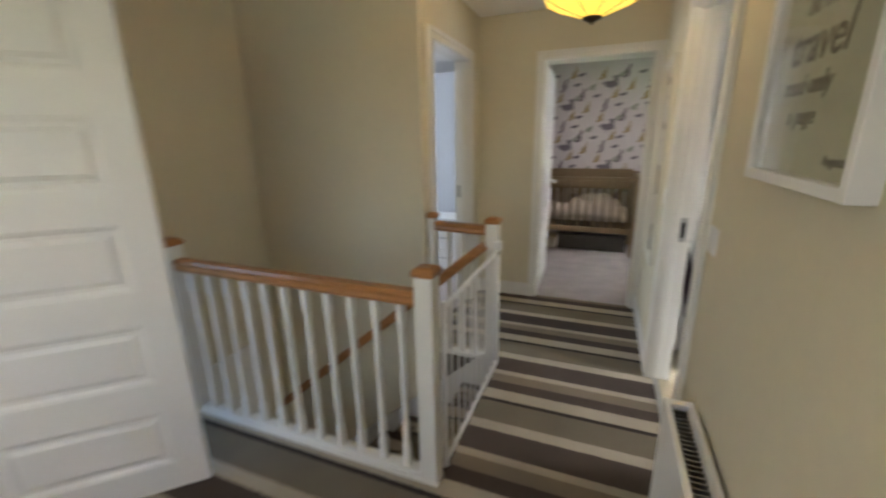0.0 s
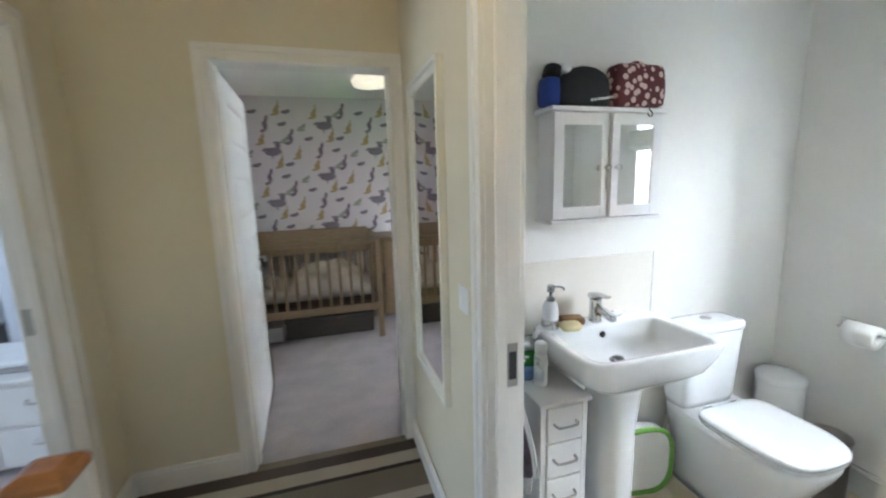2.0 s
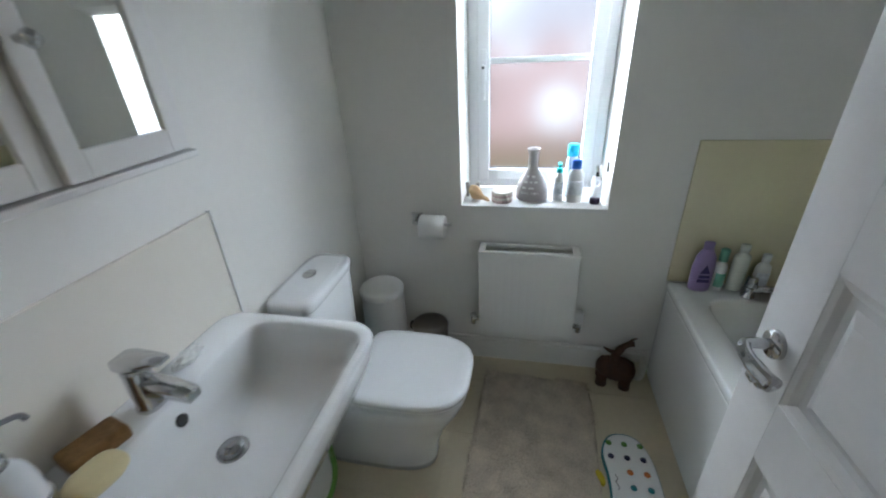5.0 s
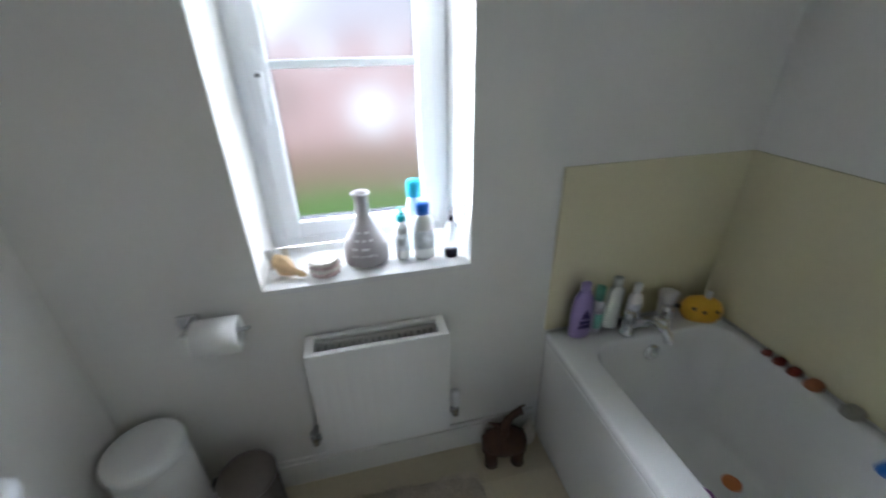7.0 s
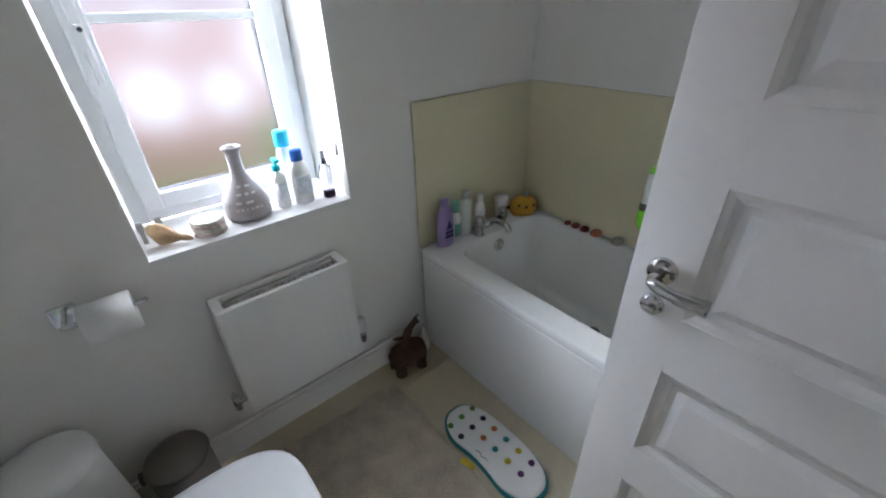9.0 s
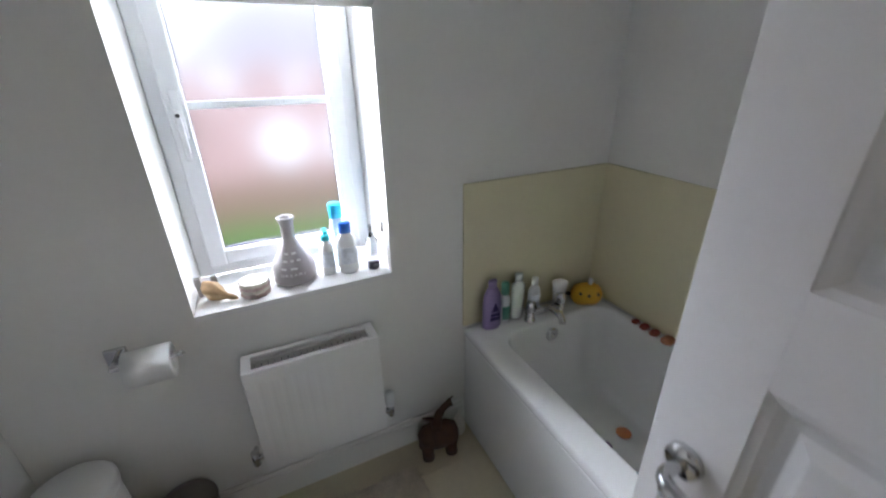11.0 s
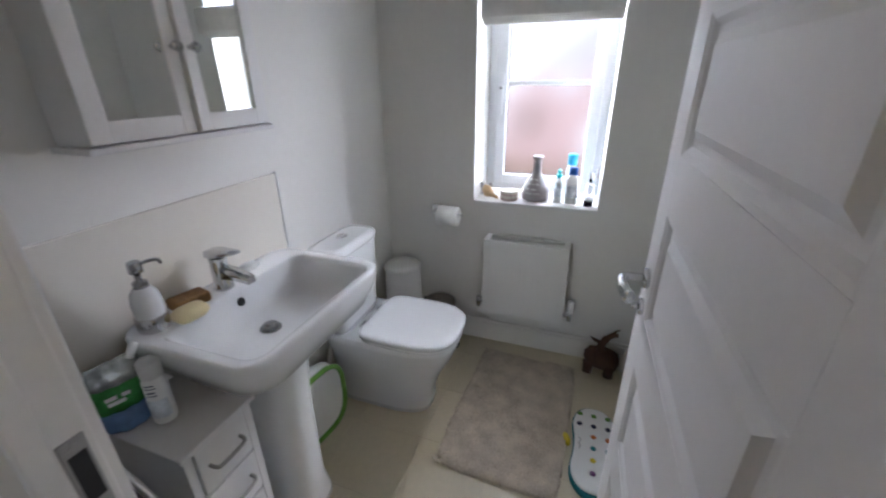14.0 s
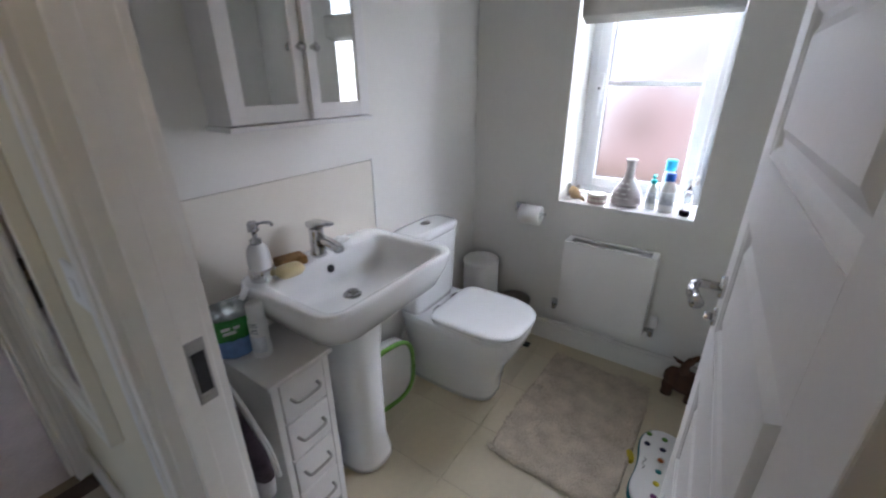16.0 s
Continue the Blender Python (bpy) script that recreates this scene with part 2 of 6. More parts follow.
struct("wall_basin", box(1.035, 2.80, 3.38, 3.50, 0, CEIL), M_WALL, "white painted wall behind the basin and toilet", "wall")
struct("wall_bath", box(1.035, 2.80, 1.215, 1.335, 0, CEIL), M_WALL, "white painted wall along the bath", "wall")
bm = bmesh.new()                                                   # landing side and bathroom side of the partition
bx(bm, 0.985, 1.035, -0.80, 2.10, 0, CEIL), bx(bm, 0.985, 1.035, 2.975, 4.02, 0, CEIL), bx(bm, 0.985, 1.035, 2.10, 2.975, 2.02, CEIL)
struct("wall_landing", bm, M_CREAM, "cream painted landing wall with the bathroom doorway", "wall")
bm = bmesh.new()
bx(bm, 1.035, 1.085, 1.335, 2.10, 0, CEIL), bx(bm, 1.035, 1.085, 2.975, 3.38, 0, CEIL), bx(bm, 1.035, 1.085, 2.10, 2.975, 2.02, CEIL)
struct("wall_bathroom_door", bm, M_WALL, "white painted bathroom side of the doorway wall", "wall")
bm = bmesh.new()
bx(bm, -0.40, 0.115, 4.02, 4.08, 0, CEIL), bx(bm, 0.955, 1.05, 4.02, 4.08, 0, CEIL), bx(bm, 0.115, 0.955, 4.02, 4.08, 2.01, CEIL)
struct("wall_landing_end", bm, M_CREAM, "cream painted end wall of the landing with the nursery doorway", "wall")
bm = bmesh.new()
bx(bm, -0.60, 0.115, 4.08, 4.14, 0, CEIL), bx(bm, 0.955, 2.70, 4.08, 4.14, 0, CEIL), bx(bm, 0.115, 0.955, 4.08, 4.14, 2.01, CEIL)
struct("wall_nursery_door", bm, M_CEIL, "pale painted nursery side of the doorway wall", "wall")
bm = bmesh.new()
bx(bm, -0.46, -0.40, 2.80, 2.945, 0, CEIL), bx(bm, -0.46, -0.40, 3.765, 4.08, 0, CEIL), bx(bm, -0.46, -0.40, 2.945, 3.765, 2.01, CEIL)
struct("wall_bedroom_landing", bm, M_CREAM, "cream painted landing wall with the bedroom doorway", "wall")
bm = bmesh.new()
bx(bm, -0.52, -0.46, 2.86, 2.945, 0, CEIL), bx(bm, -0.52, -0.46, 3.765, 6.9, 0, CEIL), bx(bm, -0.52, -0.46, 2.945, 3.765, 2.01, CEIL)
struct("wall_bedroom_door", bm, M_CEIL, "white painted bedroom side of the doorway wall", "wall")
struct("wall_stair", box(-1.87, -0.46, 2.80, 2.86, -2.6, CEIL), M_CREAM, "cream painted wall along the stairs", "wall")
bm = bmesh.new()
bx(bm, -0.46, 0.10, 2.80, 2.86, -2.6, -0.25)
struct("wall_stair_below", bm, M_CREAM, "cream painted stairwell wall under the landing", "wall")
struct("wall_stair_end", box(-1.87, -1.75, 1.76, 2.80, -2.6, CEIL), M_CREAM, "cream painted end wall of the stairwell", "wall")
struct("wall_stair_near", box(-1.75, 0.10, 1.70, 1.76, -2.6, -0.25), M_CREAM, "cream painted stairwell wall under the balustrade", "wall")
bm = bmesh.new()
bx(bm, -1.52, -1.40, -0.80, 0.87, 0, CEIL), bx(bm, -1.52, -1.40, 1.67, 1.76, 0, CEIL), bx(bm, -1.52, -1.40, 0.87, 1.67, 2.02, CEIL)
bx(bm, -1.75, -1.52, 1.70, 1.76, 0, CEIL)
struct("wall_landing_left", bm, M_CREAM, "cream painted landing wall beside the stairs", "wall")
bm = bmesh.new()
bx(bm, -1.52, -0.85, -0.92, -0.80, 0, CEIL), bx(bm, 0.45, 1.05, -0.92, -0.80, 0, CEIL), bx(bm, -0.85, 0.45, -0.92, -0.80, 0, 0.9), bx(bm, -0.85, 0.45, -0.92, -0.80, 2.1, CEIL)
struct("wall_front", bm, M_CREAM, "cream painted front wall of the landing", "wall")

# floors
bm = bmesh.new()
bx(bm, -1.52, 1.03, -0.80, 1.76, -0.25, 0), bx(bm, 0.10, 1.03, 1.76, 2.80, -0.25, 0), bx(bm, -0.46, 1.03, 2.80, 4.05, -0.25, 0)
struct("floor_landing", bm, M_STRIPE, "brown, beige and cream striped landing carpet", "carpet")
struct("floor_bathroom", box(1.03, 2.80, 1.335, 3.38, -0.25, -0.004), M_VINYL, "cream vinyl bathroom floor", "floor")
struct("floor_nursery", box(-0.60, 2.70, 4.05, 6.60, -0.25, 0.0), M_LILAC_CARPET, "mauve-grey nursery carpet", "carpet")
struct("floor_bedroom", box(-3.90, -0.46, 2.86, 6.95, -0.25, 0.0), M_LILAC_CARPET, "pale grey bedroom carpet", "carpet")
struct("threshold_bar", box(1.015, 1.045, 2.165, 2.945, 0.0, 0.006, 0.002), M_STEEL, "metal threshold bar in the bathroom doorway", "threshold")
struct("floor_downstairs", box(-1.75, 0.10, 1.76, 2.80, -2.75, -2.6), M_LILAC_CARPET, "pale carpet at the foot of the stairs", "floor")

# ceilings
struct("ceiling_landing", box(-1.87, 1.05, -0.92, 4.08, CEIL, CEIL + 0.1), M_CEIL, "white painted landing ceiling", "ceiling")
struct("ceiling_bathroom", box(1.05, 3.16, 1.20, 3.50, CEIL, CEIL + 0.1), M_CEIL, "white painted bathroom ceiling", "ceiling")
struct("ceiling_nursery", box(-0.60, 2.70, 4.08, 6.70, CEIL, CEIL + 0.1), M_CEIL, "white painted nursery ceiling", "ceiling")
struct("ceiling_bedroom", box(-3.95, -0.46, 2.86, 7.02, CEIL, CEIL + 0.1), M_CEIL, "white painted bedroom ceiling", "ceiling")

# ---- doorways ----
W = M_GLOSSW


def lining(name, wall_axis, a0, a1, lo, hi, top, material, label):
    """A door lining, stops and an architrave on both faces. The wall spans a0..a1 across, the opening lo..hi along."""
    ob = thing(name, 0, 0, 0, label, "door frame", "", "structure")

    def put(nm, u0, u1, v0, v1, z0, z1, bev=0.004):
        b = box(u0, u1, v0, v1, z0, z1, bev) if wall_axis == "x" else box(v0, v1, u0, u1, z0, z1, bev)
        part(nm, b, material, ob)
    e = 0.004
    put("jamb", a0 - e, a1 + e, lo - 0.03, lo, 0, top)
    put("jamb", a0 - e, a1 + e, hi, hi + 0.03, 0, top)
    put("head", a0 - e, a1 + e, lo - 0.03, hi + 0.03, top, top + 0.03)
    return ob, put


def architrave(put, face, out, lo, hi, top, w=0.068):
    """Moulded trim: a flat board with a raised outer back band and an inner bead."""
    s = 1 if out > 0 else -1
    for t0, t1, th in ((0.006, w, 0.014), (w * 0.62, w + 0.003, 0.021), (0.003, 0.018, 0.018)):
        u = sorted((face, face + s * th))
        put("architrave", u[0], u[1], lo - t1, lo - t0, 0, top + t0, 0.003)
        put("architrave", u[0], u[1], hi + t0, hi + t1, 0, top + t0, 0.003)
        put("architrave", u[0], u[1], lo - t1, hi + t1, top + t0, top + t1, 0.003)


def panel_leaf(name, length, material, label, rows, handle_z=0.975, group="", handle=True):
    """A moulded panel door leaf along +x from its hinge at the origin, its faces at y 0 and 0.035."""
    leaf = thing(name, 0, 0, 0, label, "door", group)
    slab = bmesh.new()
    st, z0, z1 = 0.110, 0.012, 1.98
    bx(slab, 0, st, 0.0, 0.035, z0, z1, 0.002), bx(slab, length - st, length, 0.0, 0.035, z0, z1, 0.002)
    edges = [z0] + [v for r in rows for v in r] + [z1]
    for a, b in zip(edges[::2], edges[1::2]):
        bx(slab, st - 0.001, length - st + 0.001, 0.0, 0.035, a, b)
    part("slab", slab, material, leaf)
    for a, b in rows:
        p = bmesh.new()
        x0, x1 = st, length - st
        bx(p, x0 - 0.002, x1 + 0.002, 0.011, 0.024, a - 0.002, b + 0.002)
        for ya, yb in ((0.024, 0.033), (0.011, 0.002)):          # sloped moulding and raised field on either face
            def lp(i, y):
                return [(x0 + i, y, a + i), (x1 - i, y, a + i), (x1 - i, y, b - i), (x0 + i, y, b - i)]
            sg = 1 if yb > ya else -1
            for f in rings(p, [lp(0.0, ya + sg * 0.010), lp(0.010, ya + sg * 0.007), lp(0.022, ya - sg * 0.001), lp(0.034, ya), lp(0.052, yb)], cap=False).faces:
                f.smooth = False
            vs = [p.verts.new(v) for v in lp(0.052, yb)]
            p.faces.new(vs)
        part("panel", p, material, leaf)
    if handle:
        for s, y in ((1, 0.035), (-1, 0.0)):
            h = bmesh.new()
            hx = length - 0.056
            bmesh.ops.create_cone(h, cap_ends=True, segments=24, radius1=0.026, radius2=0.024, depth=0.010, matrix=Matrix.Translation((hx, y + s * 0.005, handle_z)) @ Matrix.Rotation(radians(-90 * s), 4, "X"))
            rod(h, bend([(hx, y + s * 0.008, handle_z), (hx, y + s * 0.042, handle_z), (hx - 0.012, y + s * 0.056, handle_z), (hx - 0.050, y + s * 0.058, handle_z - 0.004), (hx - 0.092, y + s * 0.048, handle_z - 0.008)], 6), [0.0095] * 12 + [0.0110] * 6 + [0.0130] * 5 + [0.0145] * 2, 16)
            lever = part("lever_handle", h, M_CHROME, leaf, "polished chrome lever handle", True)
            k = bmesh.new()
            bmesh.ops.create_cone(k, cap_ends=True, segments=20, radius1=0.022, radius2=0.020, depth=0.008, matrix=Matrix.Translation((hx, y + s * 0.004, handle_z - 0.075)) @ Matrix.Rotation(radians(-90 * s), 4, "X"))
            bx(k, hx - 0.011, hx + 0.011, *sorted((y + s * 0.008, y + s * 0.024)), handle_z - 0.080, handle_z - 0.070, 0.002)
            part("thumb_turn", k, M_CHROME, leaf, "chrome privacy turn", True)
        part("latch_plate", box(length - 0.0005, length + 0.002, 0.008, 0.027, handle_z - 0.06, handle_z + 0.06), M_STEEL, leaf)
    return leaf


FRAME, put = lining("bathroom_door_frame", "x", 0.985, 1.085, 2.13, 2.945, 1.995, W, "white moulded door frame of the bathroom doorway")
architrave(put, 0.985, -1, 2.13, 2.945, 1.995)
architrave(put, 1.085, 1, 2.13, 2.945, 1.995)
put("stop", 1.008, 1.042, 2.13, 2.142, 0, 1.983), put("stop", 1.008, 1.042, 2.933, 2.945, 0, 1.983), put("stop", 1.008, 1.042, 2.13, 2.945, 1.983, 1.995)
st = bmesh.new()                                                    # strike plate, its keep hole shaded by a black block
bx(st, 1.046, 1.078, 2.942, 2.9448, 0.852, 0.985, 0.001)
for z in (0.864, 0.973):
    rod(st, [(1.062, 2.943, z), (1.062, 2.9405, z)], 0.0045, 12)
strike = part("strike_plate", st, M_STEEL, FRAME, "steel strike plate with a black block for its keep hole")
# Black block put on the plate for the shade inside the keep.
part("keep", box(1.051, 1.073, 2.9405, 2.9425, 0.876, 0.960), M_BLACK, strike)

PANELS = ((0.135, 0.383), (0.512, 0.760), (0.892, 1.145), (1.270, 1.508), (1.640, 1.880))
leaf = panel_leaf("bathroom_door", 0.795, M_GLOSS, "white moulded panel door standing open with a chrome lever", PANELS)
leaf.matrix_basis = pose(1.077, 2.135, 0, 0, 0, 1.3)

fr, put = lining("nursery_door_frame", "y", 4.02, 4.14, 0.145, 0.925, 1.995, W, "white moulded door frame of the nursery doorway")
architrave(put, 4.02, -1, 0.145, 0.925, 1.995, 0.066)
put("stop", 4.05, 4.09, 0.145, 0.157, 0, 1.983), put("stop", 4.05, 4.09, 0.913, 0.925, 0, 1.983)
for z in (0.28, 1.02, 1.72):
    h = part("hinge", box(0.1455, 0.149, 4.098, 4.132, z - 0.05, z + 0.05), M_STEEL, fr, "steel butt hinge")
leaf = panel_leaf("nursery_door", 0.77, M_GLOSS, "white moulded panel nursery door standing wide open", PANELS)
leaf.matrix_basis = pose(0.150, 4.15, 0, 0, 0, 92)

fr, put = lining("bedroom_door_frame", "x", -0.52, -0.40, 2.975, 3.735, 1.995, W, "white moulded door frame of the bedroom doorway")
architrave(put, -0.40, 1, 2.975, 3.735, 1.995)
put("stop", -0.475, -0.435, 2.975, 2.987, 0, 1.983), put("stop", -0.475, -0.435, 3.723, 3.735, 0, 1.983)
part("strike_plate", box(-0.51, -0.478, 3.7322, 3.735, 0.93, 1.03), M_STEEL, fr, "steel strike plate")

fr, put = lining("store_door_frame", "x", -1.52, -1.40, 0.90, 1.64, 1.995, W, "white moulded door frame beside the stairs")
architrave(put, -1.40, 1, 0.90, 1.64, 1.995)
leaf = panel_leaf("store_door", 0.75, M_GLOSS, "white moulded panel door ajar beside the stairs", PANELS, handle=False)
leaf.matrix_basis = pose(-1.375, 0.93, 0, 0, 0, 44)

# skirting boards
def skirting(x0, x1, y0, y1, h=0.12):
    b = bmesh.new()
    bx(b, x0, x1, y0, y1, 0, h - 0.02, 0.002)
    mx, my = (0.004 if x1 - x0 < 0.03 else 0), (0.004 if y1 - y0 < 0.03 else 0)
    bx(b, x0 + mx, x1 - mx, y0 + my, y1 - my, h - 0.021, h, 0.004)
    struct("baseboard", b, M_GLOSSW, "white painted skirting board", "skirting")


skirting(0.967, 0.985, -0.80, 2.055), skirting(0.967, 0.985, 3.02, 4.02)
skirting(-0.40, 0.075, 4.002, 4.02)
skirting(-0.40, -0.382, 3.805, 4.002)
skirting(2.782, 2.80, 2.012, 3.38, 0.13), skirting(1.085, 2.78, 3.362, 3.38, 0.13)
skirting(1.085, 1.103, 3.02, 3.36, 0.13)
skirting(0.995, 2.70, 4.14, 4.158), skirting(-0.55, 2.70, 6.582, 6.60)


# ---- bathroom: window ----
win = thing("window_1", 3.058, 2.585, 0.83, "white plastic casement window with frosted panes", "window", "", "structure")
Y0, Y1, Z0, Z1 = -0.298, 0.298, 0.0, 1.12


def ring_frame(x0, x1, y0, y1, z0, z1, w, bev=0.006, wb=None):
    b = bmesh.new()
    wb = wb or w
    bx(b, x0, x1, y0, y0 + w, z0, z1, bev), bx(b, x0, x1, y1 - w, y1, z0, z1, bev)
    bx(b, x0 + 0.001, x1 - 0.001, y0 + w - 0.004, y1 - w + 0.004, z0 + 0.001, z0 + wb, bev), bx(b, x0 + 0.001, x1 - 0.001, y0 + w - 0.004, y1 - w + 0.004, z1 - w, z1 - 0.001, bev)
    return b


part("window_frame", ring_frame(0.0, 0.07, Y0, Y1, Z0, Z1, 0.048), M_UPVC, win)
sash = part("casement", ring_frame(-0.012, 0.055, Y0 + 0.040, Y1 - 0.040, Z0 + 0.034, Z1 - 0.034, 0.054), M_UPVC, win)
GY0, GY1, GZ0, GZ1 = Y0 + 0.090, Y1 - 0.090, Z0 + 0.084, Z1 - 0.084
part("gasket", ring_frame(0.010, 0.022, GY0 - 0.006, GY1 + 0.006, GZ0 - 0.006, GZ1 + 0.006, 0.010, 0.0), M_BLACK, sash)
bar = 0.552
for a, b in ((GZ0, bar), (bar, GZ1)):
    g = part("pane", box(0.018, 0.024, GY0 - 0.004, GY1 + 0.004, a, b - 0.001), M_FROST, win, "frosted glass pane")
    g.visible_shadow = False
part("glazing_bar", box(0.004, 0.017, GY0 - 0.004, GY1 + 0.004, bar - 0.012, bar + 0.012, 0.004), M_UPVC, win)
h = bmesh.new()
bx(h, -0.022, -0.012, 0.215, 0.241, 0.46, 0.60, 0.004)
rod(h, [(-0.020, 0.228, 0.53), (-0.038, 0.228, 0.53)], 0.010)
bx(h, -0.046, -0.034, 0.219, 0.237, 0.40, 0.542, 0.005)
part("window_handle", h, M_UPVC, win, "white window handle with a key slot")
part("lock", lathe([(0.0, 0.0), (0.006, 0.0), (0.006, 0.004), (0.0, 0.004)], 12), M_BLACK, win, at=pose(-0.0465, 0.228, 0.53, 0, -90, 0))
tagged(part("window_sill", box(2.796, 3.058, 2.285, 2.885, 0.812, 0.830, 0.002), M_GLOSS, None), "white painted inner window sill", "sill", "", "structure")

def sheer():
    m = bpy.data.materials.new("sheer_fabric")
    m.use_nodes = True
    n, l = m.node_tree.nodes, m.node_tree.links
    d, t, tr = n.new("ShaderNodeBsdfDiffuse"), n.new("ShaderNodeBsdfTransparent"), n.new("ShaderNodeBsdfTranslucent")
    d.inputs[0].default_value, tr.inputs[0].default_value = (0.72, 0.76, 0.78, 1), (0.75, 0.80, 0.83, 1)
    wv = n.new("ShaderNodeTexNoise")
    wv.inputs["Scale"].default_value = 160
    a, b = n.new("ShaderNodeMixShader"), n.new("ShaderNodeMixShader")
    a.inputs[0].default_value = 0.55
    mr = n.new("ShaderNodeMapRange")
    mr.inputs["To Min"].default_value, mr.inputs["To Max"].default_value = 0.38, 0.56
    l.new(wv.outputs["Fac"], mr.inputs["Value"])
    l.new(mr.outputs[0], b.inputs[0])
    l.new(d.outputs[0], a.inputs[1]), l.new(tr.outputs[0], a.inputs[2])
    l.new(a.outputs[0], b.inputs[1]), l.new(t.outputs[0], b.inputs[2])
    l.new(b.outputs[0], n["Material Output"].inputs["Surface"])
    return m


M_SHEER = sheer()
bl = thing("roman_blind", 2.78, 2.575, 1.622, "raised grey-beige roman blind with a sheer upper part", "blind")
for i in range(4):                                                 # gathered bottom folds
    b = bmesh.new()
    rings(b, [[(x + (-0.018 * i), y, z + 0.006 * i) for x, z in ((0.012, 0.0), (-0.004, -0.006), (-0.012, 0.002), (-0.014, 0.09), (-0.004, 0.108), (0.012, 0.10))] for y in (-0.285, -0.1, 0.1, 0.270)])
    part("fold", b, M_FABRIC, bl, "grey-beige woven fold")
b = bmesh.new()
bx(b, 0.004, 0.006, -0.283, 0.268, 0.10, 0.345)
part("sheer_panel", b, M_SHEER, bl, "pale translucent fabric")
for i in range(5):
    rb = bmesh.new()
    rod(rb, [(0.002, -0.284, 0.135 + 0.042 * i), (0.002, 0.269, 0.135 + 0.042 * i)], 0.0022, 8)
    part("rod", rb, M_STEEL, bl)
part("head_rail", box(-0.014, 0.018, -0.292, 0.282, 0.335, 0.368, 0.004), M_WPLASTIC, bl, "white head rail")
cord = bmesh.new()
rod(cord, bend([(0.01, -0.281, 0.34), (0.015, -0.275, 0.0), (0.03, -0.272, -0.35), (0.03, -0.27, -0.60)], 5), 0.0012, 6)
rod(cord, [(0.03, -0.27, -0.60), (0.03, -0.27, -0.64)], 0.006, 10)
part("pull_cord", cord, M_WPLASTIC, bl, "thin white cord with a grey acorn")

# ---- outdoors behind the frosted panes ----
M_LAWN = mat("lawn", (0.07, 0.13, 0.035), 0.9, var=0.3, scale=3, bump=0.6, bscale=30)
struct("ground", box(3.2, 60, -50, 50, -2.9, -2.8), M_LAWN, "green lawn outside the house", "ground")


def distance_backdrop():
    """Glowing painted overcast distance that also lights the bathroom: lawn, brown hedge, a pink brick house with pale
    windows, its grey roof and white sky.
    """
    m = bpy.data.materials.new("glowing_distance")
    m.use_nodes = True
    n, l = m.node_tree.nodes, m.node_tree.links
    g = n.new("ShaderNodeNewGeometry")
    xyz = n.new("ShaderNodeSeparateXYZ")
    l.new(g.outputs["Position"], xyz.inputs[0])
    nz = n.new("ShaderNodeTexNoise")
    nz.inputs["Scale"].default_value, nz.inputs["Detail"].default_value = 1.6, 3
    l.new(g.outputs["Position"], nz.inputs["Vector"])

    def ramped(source, low, high):
        """0 below low and 1 above high."""
        q = n.new("ShaderNodeMapRange")
        q.interpolation_type = "SMOOTHSTEP"
        q.inputs["From Min"].default_value, q.inputs["From Max"].default_value = low, high
        l.new(source, q.inputs["Value"])
        return q.outputs[0]

    def over(under, colour, mask):
        q = n.new("ShaderNodeMix")
        q.data_type = "RGBA"
        l.new(mask, q.inputs["Factor"])
        if under is None:
            q.inputs["A"].default_value = (0.13, 0.30, 0.06, 1)
        else:
            l.new(under, q.inputs["A"])
        q.inputs["B"].default_value = (*colour, 1)
        return q.outputs["Result"]

    def wavy(source, amount):
        q = n.new("ShaderNodeMath")
        q.operation, q.inputs[1].default_value = "MULTIPLY_ADD", amount
        l.new(nz.outputs["Fac"], q.inputs[0]), l.new(source, q.inputs[2])
        return q.outputs[0]

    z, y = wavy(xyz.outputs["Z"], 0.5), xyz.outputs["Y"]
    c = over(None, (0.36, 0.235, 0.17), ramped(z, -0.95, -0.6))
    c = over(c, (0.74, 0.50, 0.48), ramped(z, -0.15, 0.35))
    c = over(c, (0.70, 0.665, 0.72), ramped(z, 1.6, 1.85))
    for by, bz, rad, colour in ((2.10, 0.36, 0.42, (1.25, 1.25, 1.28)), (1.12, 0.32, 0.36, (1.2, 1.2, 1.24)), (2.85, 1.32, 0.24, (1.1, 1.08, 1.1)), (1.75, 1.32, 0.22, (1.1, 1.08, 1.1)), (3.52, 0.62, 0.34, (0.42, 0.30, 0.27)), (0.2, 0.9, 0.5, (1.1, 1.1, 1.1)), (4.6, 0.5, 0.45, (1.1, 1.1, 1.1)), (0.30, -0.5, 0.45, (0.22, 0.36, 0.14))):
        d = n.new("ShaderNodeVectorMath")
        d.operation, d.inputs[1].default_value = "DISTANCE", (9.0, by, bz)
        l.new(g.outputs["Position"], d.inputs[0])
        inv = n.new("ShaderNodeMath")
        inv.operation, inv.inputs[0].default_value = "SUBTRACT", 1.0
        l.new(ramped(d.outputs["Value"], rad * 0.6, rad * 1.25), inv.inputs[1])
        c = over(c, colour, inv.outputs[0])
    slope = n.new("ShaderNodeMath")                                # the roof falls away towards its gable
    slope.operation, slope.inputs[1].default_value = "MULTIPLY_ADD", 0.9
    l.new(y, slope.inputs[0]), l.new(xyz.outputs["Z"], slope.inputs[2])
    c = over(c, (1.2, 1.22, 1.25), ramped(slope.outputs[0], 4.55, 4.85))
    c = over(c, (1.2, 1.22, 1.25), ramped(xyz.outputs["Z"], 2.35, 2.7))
    # The card itself emits, so its colours also send daylight through the panes.
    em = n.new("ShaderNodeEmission")
